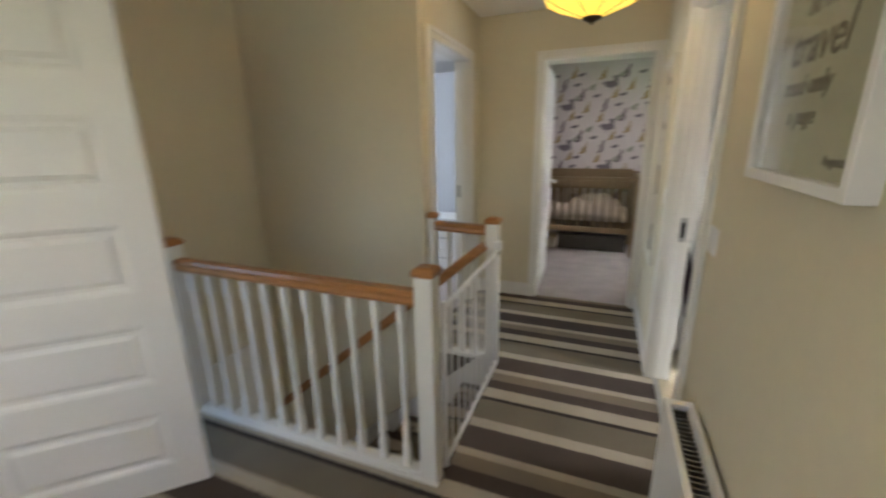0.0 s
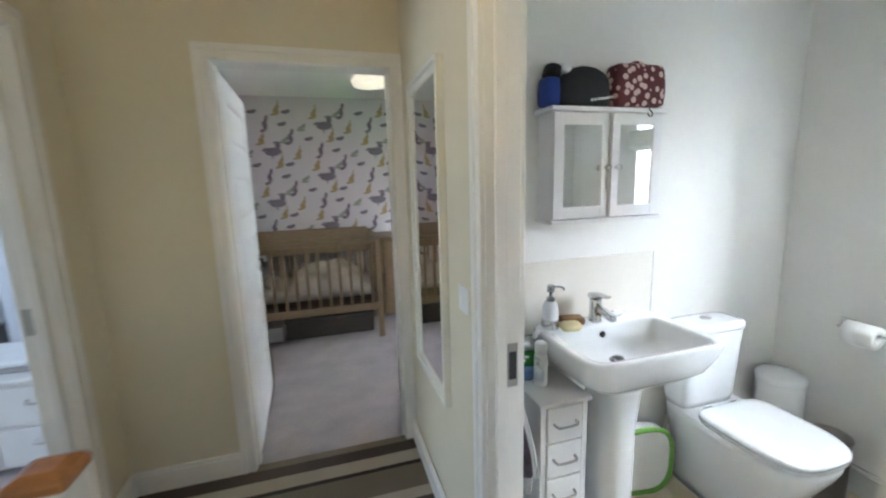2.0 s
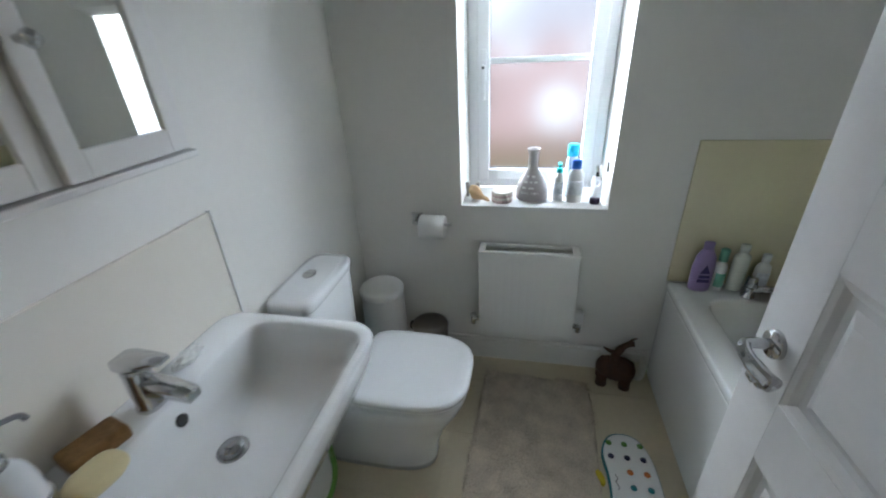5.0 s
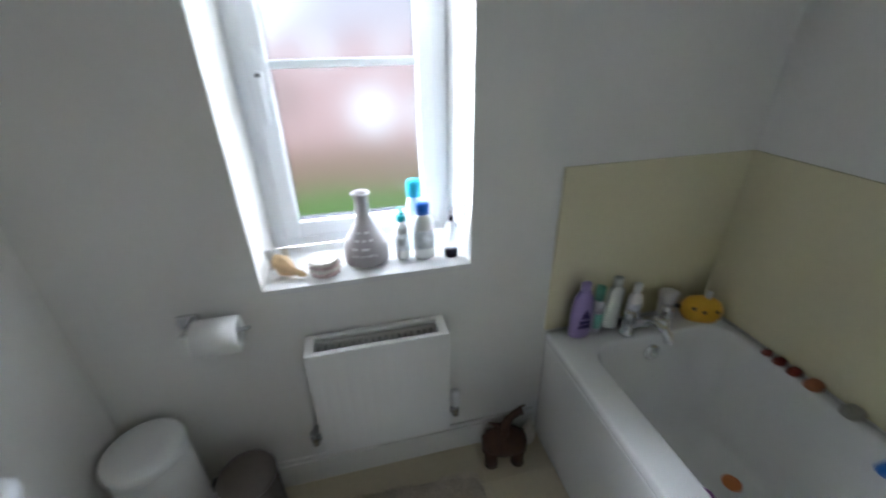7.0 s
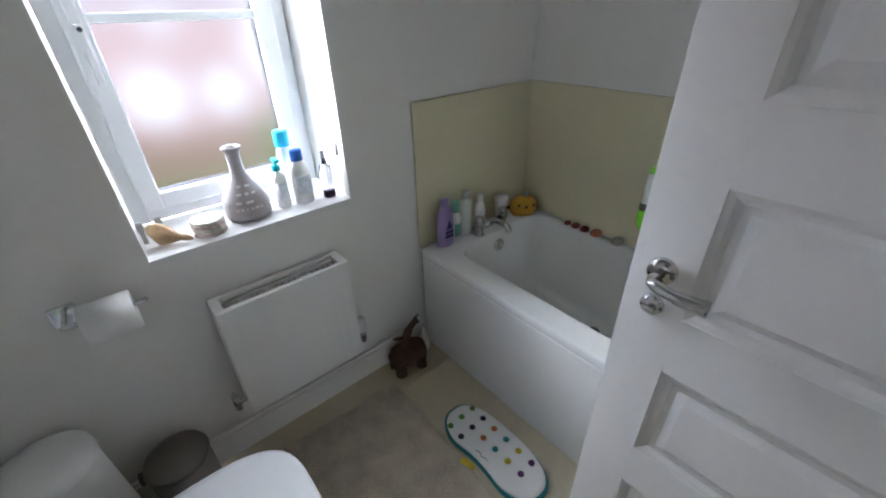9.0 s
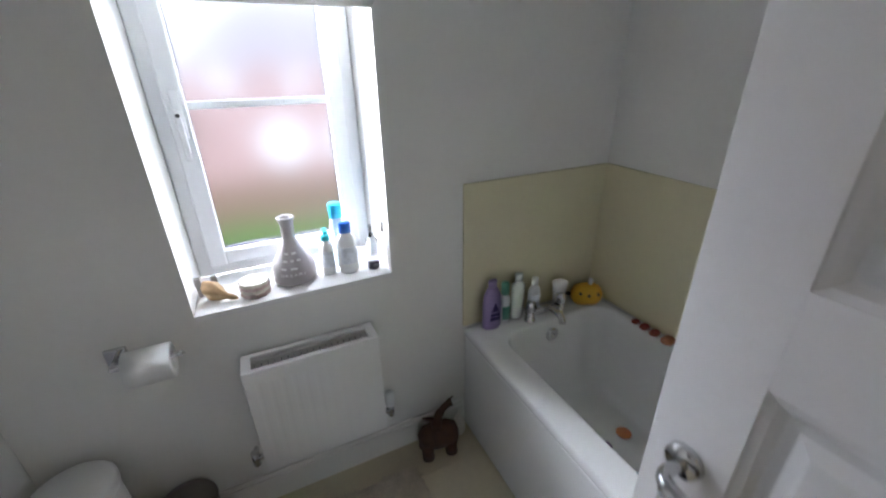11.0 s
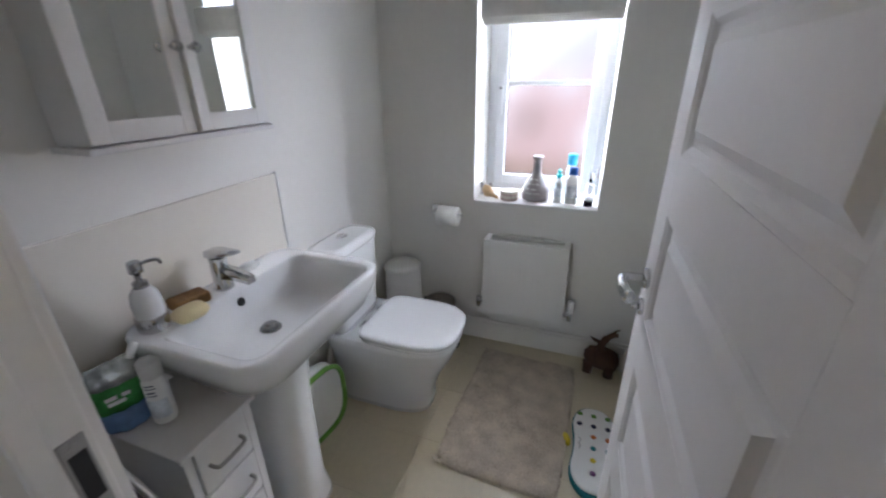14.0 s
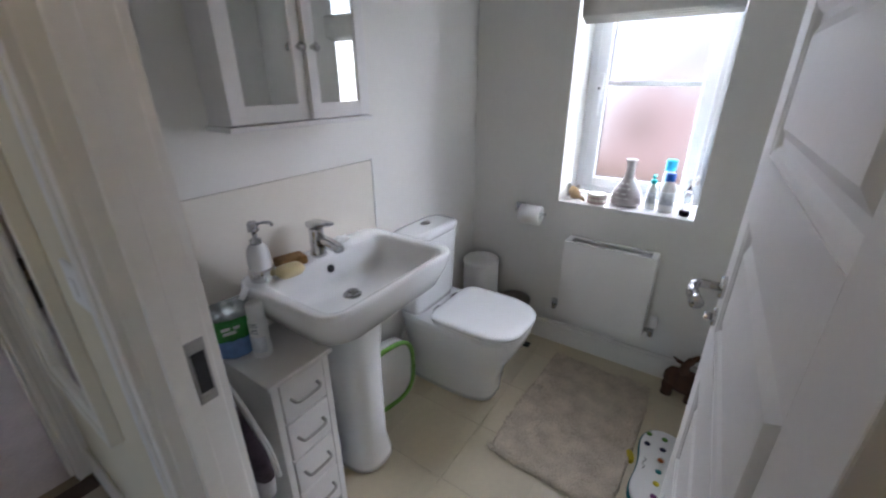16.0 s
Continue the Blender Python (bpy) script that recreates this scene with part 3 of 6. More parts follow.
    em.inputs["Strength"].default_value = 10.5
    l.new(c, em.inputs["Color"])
    l.new(em.outputs[0], n["Material Output"].inputs["Surface"])
    return m


struct("backdrop", box(9.0, 9.1, -7.0, 12.0, -2.8, 9.0), distance_backdrop(), "glowing painted backdrop of an overcast street beyond the lawn", "backdrop")

# ---- bathroom: basin ----
sp = struct("splashback", box(1.265, 1.965, 3.369, 3.380, 0.80, 1.115, 0.002), M_TILE, "cream splashback panel behind the basin", "splashback")
part("edge_trim", box(1.259, 1.265, 3.366, 3.380, 0.80, 1.119), M_WPLASTIC, sp), part("edge_trim", box(1.965, 1.970, 3.366, 3.380, 0.80, 1.119), M_WPLASTIC, sp)

bas = thing("pedestal_basin", 1.635, 3.369, 0.0, "white ceramic pedestal basin with a chrome mixer tap", "basin")
b = bmesh.new()
NB = 48
L = [rrect(0.0, -0.17, 0.10, 0.10, 0.06, 0.665), rrect(0, -0.19, 0.19, 0.15, 0.08, 0.690), rrect(0, -0.205, 0.258, 0.190, 0.085, 0.745), rrect(0, -0.210, 0.282, 0.207, 0.075, 0.805),
     rrect(0, -0.211, 0.290, 0.211, 0.065, 0.842), rrect(0, -0.211, 0.2895, 0.2105, 0.064, 0.850), rrect(0, -0.211, 0.286, 0.207, 0.061, 0.8565), rrect(0, -0.211, 0.282, 0.203, 0.058, 0.8575),
     rrect(0, -0.247, 0.258, 0.153, 0.048, 0.8555), rrect(0, -0.247, 0.253, 0.149, 0.044, 0.852), rrect(0, -0.246, 0.248, 0.144, 0.042, 0.840), rrect(0, -0.243, 0.232, 0.128, 0.045, 0.79), rrect(0, -0.238, 0.212, 0.112, 0.05, 0.762), rrect(0, -0.230, 0.17, 0.085, 0.05, 0.750), rrect(0, -0.20, 0.024, 0.024, 0.023, 0.739)]
rings(b, L)
part("bowl", b, M_CERAMIC, bas, "glossy white rectangular bowl")
b = bmesh.new()
rings(b, [sq(0, -0.150, 0.100, 0.125, 0.0, NB, 2.6), sq(0, -0.150, 0.098, 0.122, 0.02, NB, 2.6), sq(0, -0.152, 0.082, 0.105, 0.10, NB, 2.6), sq(0, -0.156, 0.080, 0.102, 0.45, NB, 2.6), sq(0, -0.165, 0.092, 0.106, 0.62, NB, 2.6), sq(0, -0.170, 0.112, 0.115, 0.70, NB, 2.8)])
part("pedestal", b, M_CERAMIC, bas, "white ceramic pedestal")
b = lathe([(0.0, 0.0), (0.031, 0.0), (0.031, 0.004), (0.026, 0.007), (0.024, 0.004), (0.024, 0.009), (0.021, 0.015), (0.008, 0.019), (0.0, 0.0192)], 28)
part("pop_up_waste", b, M_CHROMED, bas, "chrome pop-up waste", True, pose(-0.007, -0.197, 0.738))
# No hole is cut; a black disc gives the overflow its shade.
b = lathe([(0.0, 0.0), (0.013, 0.0), (0.013, 0.003), (0.010, 0.004), (0.0, 0.004)], 20)
part("overflow", b, M_BLACK, bas, "black disc for the shaded overflow hole", at=pose(-0.012, -0.109, 0.815, 76, 0, 0))
tap = bmesh.new()
rings(tap, [sq(0, 0, 0.027, 0.025, 0.0, 24, 2.4), sq(0, 0, 0.026, 0.024, 0.010, 24, 2.4), sq(0, 0, 0.0235, 0.0225, 0.012, 24, 2.4), sq(0, 0, 0.0225, 0.0215, 0.085, 24, 2.4), sq(0, 0, 0.0235, 0.0225, 0.090, 24, 2.4), sq(0, 0, 0.022, 0.021, 0.098, 24, 2.4)])
rings(tap, [[(x * w, y, z + x * 0) for x, z in ((-1, z0), (1, z0), (1, z1), (-1, z1))] for y, w, z0, z1 in ((-0.01, 0.017, 0.036, 0.070), (-0.06, 0.016, 0.040, 0.066), (-0.105, 0.015, 0.036, 0.054), (-0.112, 0.013, 0.034, 0.048))])
bo = part("mixer_tap", tap, M_CHROME, bas, "chrome monobloc mixer tap", False, pose(-0.015, -0.062, 0.856))
lv = bmesh.new()
rings(lv, [[(-w, y, z0), (w, y, z0), (w * 0.9, y, z1), (-w * 0.9, y, z1)] for y, w, z0, z1 in ((0.026, 0.020, 0.100, 0.118), (0.0, 0.023, 0.100, 0.122), (-0.03, 0.021, 0.108, 0.122), (-0.075, 0.014, 0.118, 0.126), (-0.080, 0.010, 0.119, 0.124))])
part("lever", lv, M_CHROME, bo, "chrome tap lever")

def bar_soap(name, x, y, z, hx, hy, hz, material, label, rz):
    b = bmesh.new()
    rings(b, [sq(0, 0, hx * 0.80, hy * 0.80, 0, 32, 3.2), sq(0, 0, hx, hy, hz * 0.35, 32, 3.2), sq(0, 0, hx, hy, hz * 0.65, 32, 3.2), sq(0, 0, hx * 0.82, hy * 0.8, hz * 0.96, 32, 3), sq(0, 0, hx * 0.4, hy * 0.4, hz, 32, 2.5)])
    o = part(name, b, material, None)
    o.matrix_basis = pose(x, y, z, 0, 0, rz)
    return tagged(o, label, "soap")


M_SOAP = mat("cream_soap", (0.72, 0.62, 0.36), 0.4, var=0.05, scale=30)
M_BROWNSOAP = mat("brown_soap", (0.27, 0.155, 0.06), 0.6, var=0.35, scale=60, bump=0.4, bscale=150)
bar_soap("soap_bar", 1.470, 3.258, 0.857, 0.043, 0.030, 0.030, M_SOAP, "worn cream bar of soap on the basin", -8)
b = box(-0.046, 0.046, -0.030, 0.030, 0, 0.030, 0.008, 3)
o = part("exfoliating_sponge", b, M_BROWNSOAP, None)
o.matrix_basis = pose(1.515, 3.315, 0.857, 0, 0, -14)
tagged(o, "brown rough wooden-looking sponge on the basin", "sponge")

M_FROSTPLASTIC = mat("milky_glass", (0.78, 0.79, 0.80), 0.25, var=0.02, scale=10)
sd = thing("soap_dispenser", 1.405, 3.300, 0.857, "milky glass soap dispenser with chrome pump and base", "dispenser")
part("bottle", lathe([(0.0, 0.0), (0.031, 0.0), (0.031, 0.04), (0.0315, 0.045), (0.032, 0.075), (0.028, 0.098), (0.018, 0.112), (0.012, 0.116), (0.0, 0.116)], 28), M_FROSTPLASTIC, sd)
part("base_ring", lathe([(0.0, 0.001), (0.0335, 0.001), (0.0355, 0.004), (0.0355, 0.036), (0.034, 0.039), (0.0, 0.039)], 28), M_CHROME, sd, "chrome holder ring")
pm = lathe([(0.0, 0.112), (0.016, 0.112), (0.016, 0.126), (0.007, 0.128), (0.007, 0.150), (0.0145, 0.151), (0.0145, 0.174), (0.012, 0.178), (0.0, 0.178)], 22)
rod(pm, bend([(0.006, 0, 0.168), (0.03, -0.006, 0.169), (0.048, -0.010, 0.164), (0.052, -0.011, 0.154)], 4), 0.0042, 10)
part("pump", pm, M_CHROMED, sd, "chrome pump")
b = bmesh.new()
bmesh.ops.create_icosphere(b, subdivisions=4, radius=1.0)
for v in b.verts:                                                   # one crumpled lump, flat underneath
    k = 1 + 0.35 * noise.noise(v.co * 2.6) + 0.18 * noise.noise(v.co * 6.0)
    v.co = Vector((v.co.x * 0.036 * k, v.co.y * 0.018 * k, max(0.0, 0.012 + v.co.z * 0.014 * k)))
o = part("cotton_tissue", b, M_WPLASTIC, None, smooth=True)
o.matrix_basis = pose(1.735, 3.325, 0.856)
tagged(o, "small crumpled white tissue behind the tap", "tissue")

# ---- bathroom: mirror cabinet ----
cb = thing("mirror_cabinet", 1.6245, 3.38, 1.278, "white wall cabinet with two mirrored doors", "cabinet")
b = bmesh.new()
bx(b, -0.238, 0.238, -0.098, 0.0, 0.014, 0.408, 0.002)
part("body", b, M_GLOSS, cb)
part("top_board", box(-0.256, 0.256, -0.128, 0.0, 0.408, 0.424, 0.003), M_GLOSS, cb)
part("bottom_board", box(-0.250, 0.250, -0.124, 0.0, 0.0, 0.0135, 0.003), M_GLOSS, cb)
for s in (-1, 1):
    x0, x1 = (-0.240, -0.0015) if s < 0 else (0.0015, 0.240)
    d = bmesh.new()
    f = 0.043
    f0, f1 = (f, 0.034) if s < 0 else (0.034, f)
    bx(d, x0, x0 + f0, -0.1175, -0.1, 0.018, 0.404, 0.0025), bx(d, x1 - f1, x1, -0.1175, -0.1, 0.018, 0.404, 0.0025)
    bx(d, x0 + f0 - 0.001, x1 - f1 + 0.001, -0.117, -0.1005, 0.018, 0.018 + f, 0.0025), bx(d, x0 + f0 - 0.001, x1 - f1 + 0.001, -0.117, -0.1005, 0.404 - f, 0.404, 0.0025)
    dr = part("door", d, M_GLOSS, cb, "white framed mirror door")
    if s > 0:                                                      # not quite shut
        dr.matrix_basis = pose(x1, -0.1, 0) @ pose(0, 0, 0, 0, 0, 2.4) @ pose(-x1, 0.1, 0)
    part("mirror", box(x0 + f0 - 0.003, x1 - f1 + 0.003, -0.111, -0.108, 0.018 + f - 0.003, 0.404 - f + 0.003), M_MIRROR, dr, "mirror glass")
    k = lathe([(0.0, 0.0), (0.006, 0.0), (0.0055, 0.010), (0.010, 0.014), (0.0125, 0.020), (0.010, 0.026), (0.0, 0.028)], 20)
    part("knob", k, M_CHROME, dr, "round chrome knob", True, pose(s * 0.019, -0.1175, 0.205, 90, 0, 0))

M_BURG = bpy.data.materials.new("burgundy_floral")
M_BURG.use_nodes = True
_n, _l = M_BURG.node_tree.nodes, M_BURG.node_tree.links
_v = _n.new("ShaderNodeTexVoronoi")
_v.inputs["Scale"].default_value, _v.inputs["Randomness"].default_value = 34, 0.85
_r = _n.new("ShaderNodeValToRGB")
_r.color_ramp.elements[0].position, _r.color_ramp.elements[1].position = 0.36, 0.42
_r.color_ramp.elements[0].color, _r.color_ramp.elements[1].color = (0.62, 0.42, 0.40, 1), (0.10, 0.012, 0.018, 1)
_t = _n.new("ShaderNodeTexCoord")
_l.new(_t.outputs["Object"], _v.inputs["Vector"]), _l.new(_v.outputs["Distance"], _r.inputs[0]), _l.new(_r.outputs[0], _n["Principled BSDF"].inputs["Base Color"])
_n["Principled BSDF"].inputs["Roughness"].default_value = 0.7
M_BLKFAB = mat("black_fabric", (0.012, 0.012, 0.016), 0.75, var=0.3, scale=30, bump=0.3, bscale=120)
M_BLUEFAB = mat("blue_fabric", (0.02, 0.05, 0.28), 0.7, var=0.2, scale=30)

def pouch(hx, hy, hz, e=4, puff=0.06):
    b = bmesh.new()
    rings(b, [sq(0, 0, hx * k, hy * k2, z * hz, 36, e) for z, k, k2 in ((0, 0.86, 0.8), (0.06, 0.97, 0.96), (0.3, 1.0, 1.03), (0.6, 0.99, 1.02), (0.88, 0.95, 0.92), (0.97, 0.88, 0.78), (1.0, 0.7, 0.5))])
    return b


def dome(hx, hy, hz, e):
    b = bmesh.new()
    rings(b, [sq(0, 0, hx * k, hy * k2, z * hz, 36, e) for z, k, k2 in ((0, 0.9, 0.85), (0.08, 1.0, 1.0), (0.4, 1.0, 1.03), (0.65, 0.93, 0.96), (0.82, 0.78, 0.8), (0.94, 0.5, 0.55), (1.0, 0.15, 0.2))])
    return b


wb = thing("floral_washbag", 1.765, 3.312, 1.709, "burgundy floral washbag with a hanging hook on the cabinet", "washbag")
part("bag", pouch(0.118, 0.05, 0.158, 5), M_BURG, wb)
z = bmesh.new()
rod(z, bend([(-0.03, -0.005, 0.150), (-0.02, -0.01, 0.165), (0.02, -0.01, 0.166), (0.035, -0.005, 0.151)], 4), 0.005, 8)
part("handle", z, M_BURG, wb)
z = bmesh.new()
rod(z, bend([(0.02, -0.054, 0.012), (0.021, -0.062, -0.012), (0.032, -0.066, -0.030), (0.020, -0.066, -0.040), (0.010, -0.064, -0.026)], 5), 0.0022, 8)
part("hook", z, M_DARKSTEEL, wb, "dark metal hook")
wb = thing("black_washbag", 1.530, 3.310, 1.709, "black fabric washbag with white trim on the cabinet", "washbag")
part("bag", dome(0.108, 0.052, 0.142, 2.6), M_BLKFAB, wb)
z = bmesh.new()
for i in range(7):
    bx(z, 0.0 + i * 0.014, 0.010 + i * 0.014, -0.0545, -0.050, 0.012 + 0.002 * i, 0.020 + 0.002 * i, 0.001)
part("trim", z, M_WPLASTIC, wb, "white stitched trim")
wb = thing("blue_sponge_bag", 1.392, 3.318, 1.709, "small blue and black bag on the cabinet", "bag")
part("bag", pouch(0.034, 0.045, 0.098, 2.6), M_BLUEFAB, wb)
part("flap", pouch(0.028, 0.04, 0.045, 2.4), M_BLKFAB, wb, "black top flap", at=pose(0.006, 0.0, 0.098, 0, 14, 0))
part("cloth", pouch(0.032, 0.03, 0.03, 2.2), M_WPLASTIC, wb, "white cloth corner", at=pose(0.05, -0.005, 0.112, 0, 20, 10))

# ---- bathroom: toilet ----
wc = thing("toilet", 2.225, 3.379, 0.0, "white close-coupled ceramic toilet with its lid closed", "toilet")
b = bmesh.new()
rings(b, [sq(-0.012, -0.076, 0.150, 0.064, 0.395, 40, 5), sq(-0.012, -0.076, 0.156, 0.070, 0.43, 40, 5), sq(-0.012, -0.078, 0.163, 0.075, 0.60, 40, 5), sq(-0.012, -0.079, 0.166, 0.077, 0.745, 40, 5.5), sq(-0.012, -0.079, 0.165, 0.076, 0.750, 40, 5.5)])
part("cistern", b, M_CERAMIC, wc)
b = bmesh.new()
rings(b, [sq(-0.012, -0.081, 0.168, 0.078, 0.7515, 40, 5.5), sq(-0.012, -0.081, 0.172, 0.081, 0.756, 40, 5.5), sq(-0.012, -0.081, 0.172, 0.081, 0.777, 40, 5.5), sq(-0.012, -0.081, 0.166, 0.076, 0.788, 40, 5), sq(-0.012, -0.081, 0.14, 0.058, 0.791, 40, 4)])
ld = part("cistern_lid", b, M_CERAMIC, wc)
b = lathe([(0.0, 0.0), (0.024, 0.0), (0.024, 0.004), (0.021, 0.006), (0.0, 0.006)], 28, sx=1.15, sy=0.9)
bx(b, -0.001, 0.001, -0.018, 0.018, 0.0055, 0.0066)
part("flush_button", b, M_CHROME, ld, "oval chrome dual flush button", at=pose(0.0, -0.070, 0.790))
def dring(z, k, back, front, w):
    """A pan outline: straight back, rounded front."""
    out = []
    n = 44
    cy = (back + front) / 2
    for i in range(n):
        a = 2 * math.pi * i / n
        c, s_ = math.cos(a), math.sin(a)
        e = 2.6 if s_ < 0 else 6
        out.append((k * w * math.copysign(abs(c) ** (2 / (3.4 if s_ < 0 else 6)), c), cy + (back - front) / 2 * k * math.copysign(abs(s_) ** (2 / e), s_), z))
    return out


b = bmesh.new()
rings(b, [dring(0.0, 1, -0.02, -0.475, 0.118), dring(0.03, 1, -0.02, -0.478, 0.120), dring(0.12, 1, -0.02, -0.490, 0.124), dring(0.22, 1, -0.015, -0.53, 0.138), dring(0.31, 1, -0.01, -0.580, 0.165), dring(0.365, 1, -0.01, -0.600, 0.178), dring(0.395, 1, -0.01, -0.602, 0.180), dring(0.398, 0.96, -0.02, -0.595, 0.178)])
part("pan", b, M_CERAMIC, wc)
b = bmesh.new()
rings(b, [dring(0.399, 0.98, -0.205, -0.604, 0.184), dring(0.403, 1, -0.20, -0.608, 0.186), dring(0.412, 1, -0.20, -0.608, 0.186), dring(0.4135, 0.985, -0.20, -0.606, 0.185)])
part("seat", b, M_SEAT, wc, "white plastic seat")
b = bmesh.new()
rings(b, [dring(0.4145, 0.985, -0.196, -0.606, 0.186), dring(0.416, 1.0, -0.193, -0.610, 0.188), dring(0.428, 1.0, -0.193, -0.610, 0.188), dring(0.436, 0.975, -0.200, -0.603, 0.186), dring(0.439, 0.88, -0.22, -0.585, 0.18), dring(0.440, 0.5, -0.3, -0.5, 0.18)])
part("lid", b, M_SEAT, wc, "glossy white closed lid")
for s in (-1, 1):
    hg = bmesh.new()
    rod(hg, [(s * 0.075 - 0.018, -0.182, 0.412), (s * 0.075 + 0.018, -0.182, 0.412)], 0.011, 14)
    part("hinge", hg, M_CHROME, wc, "chrome lid hinge")
pp = bmesh.new()
rod(pp, bend([(-0.10, -0.03, 0.30), (-0.16, -0.05, 0.30), (-0.20, -0.06, 0.22), (-0.20, -0.05, 0.02)], 6), 0.012, 12)
part("supply_pipe", pp, M_STEEL, wc)

# ---- bathroom: radiator, paper, bins ----
def radiator(name, w, h, d, label, pressed=True):
    """A flat-front convector radiator along y, its front towards -x, back plane at x 0."""
    r = thing(name, 0, 0, 0, label, "radiator")
    p = bmesh.new()
    n, face = max(6, int(w / 0.034)), []
    for i in range(n):                                              # pressed vertical channels
        c = -w / 2 + (i + 0.5) * w / n
        face += [(c - 0.014, 0.0), (c - 0.008, 0.0003 * pressed), (c + 0.008, 0.0003 * pressed), (c + 0.014, 0.0)]
    face = [(-w / 2, 0.0)] + face + [(w / 2, 0.0)]
    rings(p, [[(-d - u * k, y, z) for y, u in face] + [(-d + 0.012, w / 2, z), (-d + 0.012, -w / 2, z)] for z, k in ((0.0, 0), (0.024, 0), (0.034, 1), (h - 0.054, 1), (h - 0.044, 0), (h - 0.012, 0))])
    for f in p.faces:
        f.smooth = False
    part("front_panel", p, M_RAD, r)
    part("back_panel", box(-0.03, -0.018, -w / 2 + 0.01, w / 2 - 0.01, 0, h - 0.02, 0.003), M_RAD, r)
    f = bmesh.new()
    for i in range(int(w / 0.02)):
        y = -w / 2 + 0.02 + i * 0.02
        if y < w / 2 - 0.015:
            bx(f, -d + 0.014, -0.032, y, y + 0.004, 0.03, h - 0.03)
    tagged(part("convector_fins", f, M_STEEL, r), "grey metal fins", "", "", "stuff")
    t = bmesh.new()
    bx(t, -d - 0.001, -d + 0.016, -w / 2 - 0.002, w / 2 + 0.002, h - 0.014, h, 0.003), bx(t, -0.030, -0.012, -w / 2 - 0.002, w / 2 + 0.002, h - 0.014, h, 0.003)
    bx(t, -d + 0.014, -0.028, -w / 2 - 0.002, -w / 2 + 0.026, h - 0.015, h - 0.001, 0.002), bx(t, -d + 0.014, -0.028, w / 2 - 0.026, w / 2 + 0.002, h - 0.015, h - 0.001, 0.002)
    part("top_grille", t, M_RAD, r)
    for s in (-1, 1):
        part("side_panel", box(-d + 0.004, -0.014, s * w / 2 - 0.003, s * w / 2 + 0.003, 0.01, h - 0.014, 0.002), M_RAD, r)
        v = bmesh.new()
        rod(v, [(-d / 2, s * (w / 2 - 0.004), 0.028), (-d / 2, s * (w / 2 + 0.034), 0.028)], 0.011, 12)
        rod(v, [(-d / 2, s * (w / 2 + 0.034), 0.0), (-d / 2, s * (w / 2 + 0.034), 0.055)], 0.013, 12)
        rod(v, [(-d / 2, s * (w / 2 + 0.034), 0.02), (0.0, s * (w / 2 + 0.034), 0.02)], 0.0075, 10)
        vv = part("valve", v, M_CHROME, r, "chrome valve and pipe")
        if s < 0:
            part("valve_head", lathe([(0.0, 0.052), (0.017, 0.052), (0.019, 0.06), (0.018, 0.105), (0.012, 0.115), (0.0, 0.115)], 18, cx=-d / 2, cy=s * (w / 2 + 0.034)), M_WPLASTIC, vv, "white thermostatic head")
    return r


rad = radiator("radiator", 0.415, 0.42, 0.105, "small white panel radiator under the window")
rad.matrix_basis = pose(2.80, 2.590, 0.242)

hold = thing("toilet_roll_holder", 2.80, 3.085, 0.765, "square chrome toilet roll holder with a white roll", "toilet roll holder")
hb = bmesh.new()
bx(hb, -0.012, 0.0, -0.026, 0.026, -0.026, 0.026, 0.003)
rod(hb, bend([(-0.010, 0.0, 0.0), (-0.055, 0.0, 0.0), (-0.070, -0.012, 0.0), (-0.070, -0.15, 0.0), (-0.070, -0.158, 0.006)], 5), 0.006, 12)
part("bracket", hb, M_CHROME, hold)
M_PAPER = mat("tissue_paper", (0.82, 0.81, 0.79), 0.95, var=0.03, scale=30, bump=0.2, bscale=200)
rl = bmesh.new()
rings(rl, [[(-0.070 + r * math.cos(a), y, -0.012 + r * math.sin(a)) for a in [2 * math.pi * i / 32 for i in range(32)]] for y, r in ((-0.030, 0.020), (-0.030, 0.050), (-0.136, 0.050), (-0.136, 0.020))], cap=False, closed=True)
roll = tagged(part("toilet_roll", rl, M_PAPER, None), "white toilet roll on the chrome holder", "toilet roll")
roll.matrix_basis = pose(2.80, 3.085, 0.765)

sc = thing("spare_roll_container", 2.670, 3.250, 0.0, "tall white plastic container beside the toilet", "container")
part("body", lathe([(0.0, 0.0), (0.104, 0.0), (0.106, 0.005), (0.098, 0.435), (0.096, 0.44), (0.0, 0.44)], 36), M_WPLASTIC, sc)
part("lid", lathe([(0.0, 0.4405), (0.102, 0.4405), (0.103, 0.446), (0.102, 0.462), (0.094, 0.470), (0.055, 0.475), (0.0, 0.476)], 36), M_WPLASTIC, sc, "rounded white lid")
pb = thing("pedal_bin", 2.655, 3.025, 0.0, "small dark brushed-steel pedal bin", "bin")
M_BRONZE = mat("bronze_steel", (0.19, 0.165, 0.15), 0.32, 0.9, var=0.08, scale=20)
part("body", lathe([(0.0, 0.0), (0.082, 0.0), (0.084, 0.02), (0.082, 0.025), (0.082, 0.275), (0.0, 0.275)], 36), M_BRONZE, pb)
part("lid", lathe([(0.0, 0.2755), (0.085, 0.2755), (0.086, 0.283), (0.082, 0.291), (0.055, 0.299), (0.0, 0.302)], 36), M_BRONZE, pb, "domed steel lid")
part("hinge", box(-0.015, 0.015, 0.066, 0.096, 0.255, 0.290, 0.006), M_BLACK, pb, "black plastic hinge")
part("pedal", box(-0.02, 0.02, -0.11, -0.07, 0.005, 0.018, 0.004), M_BLACK, pb, "black plastic pedal")

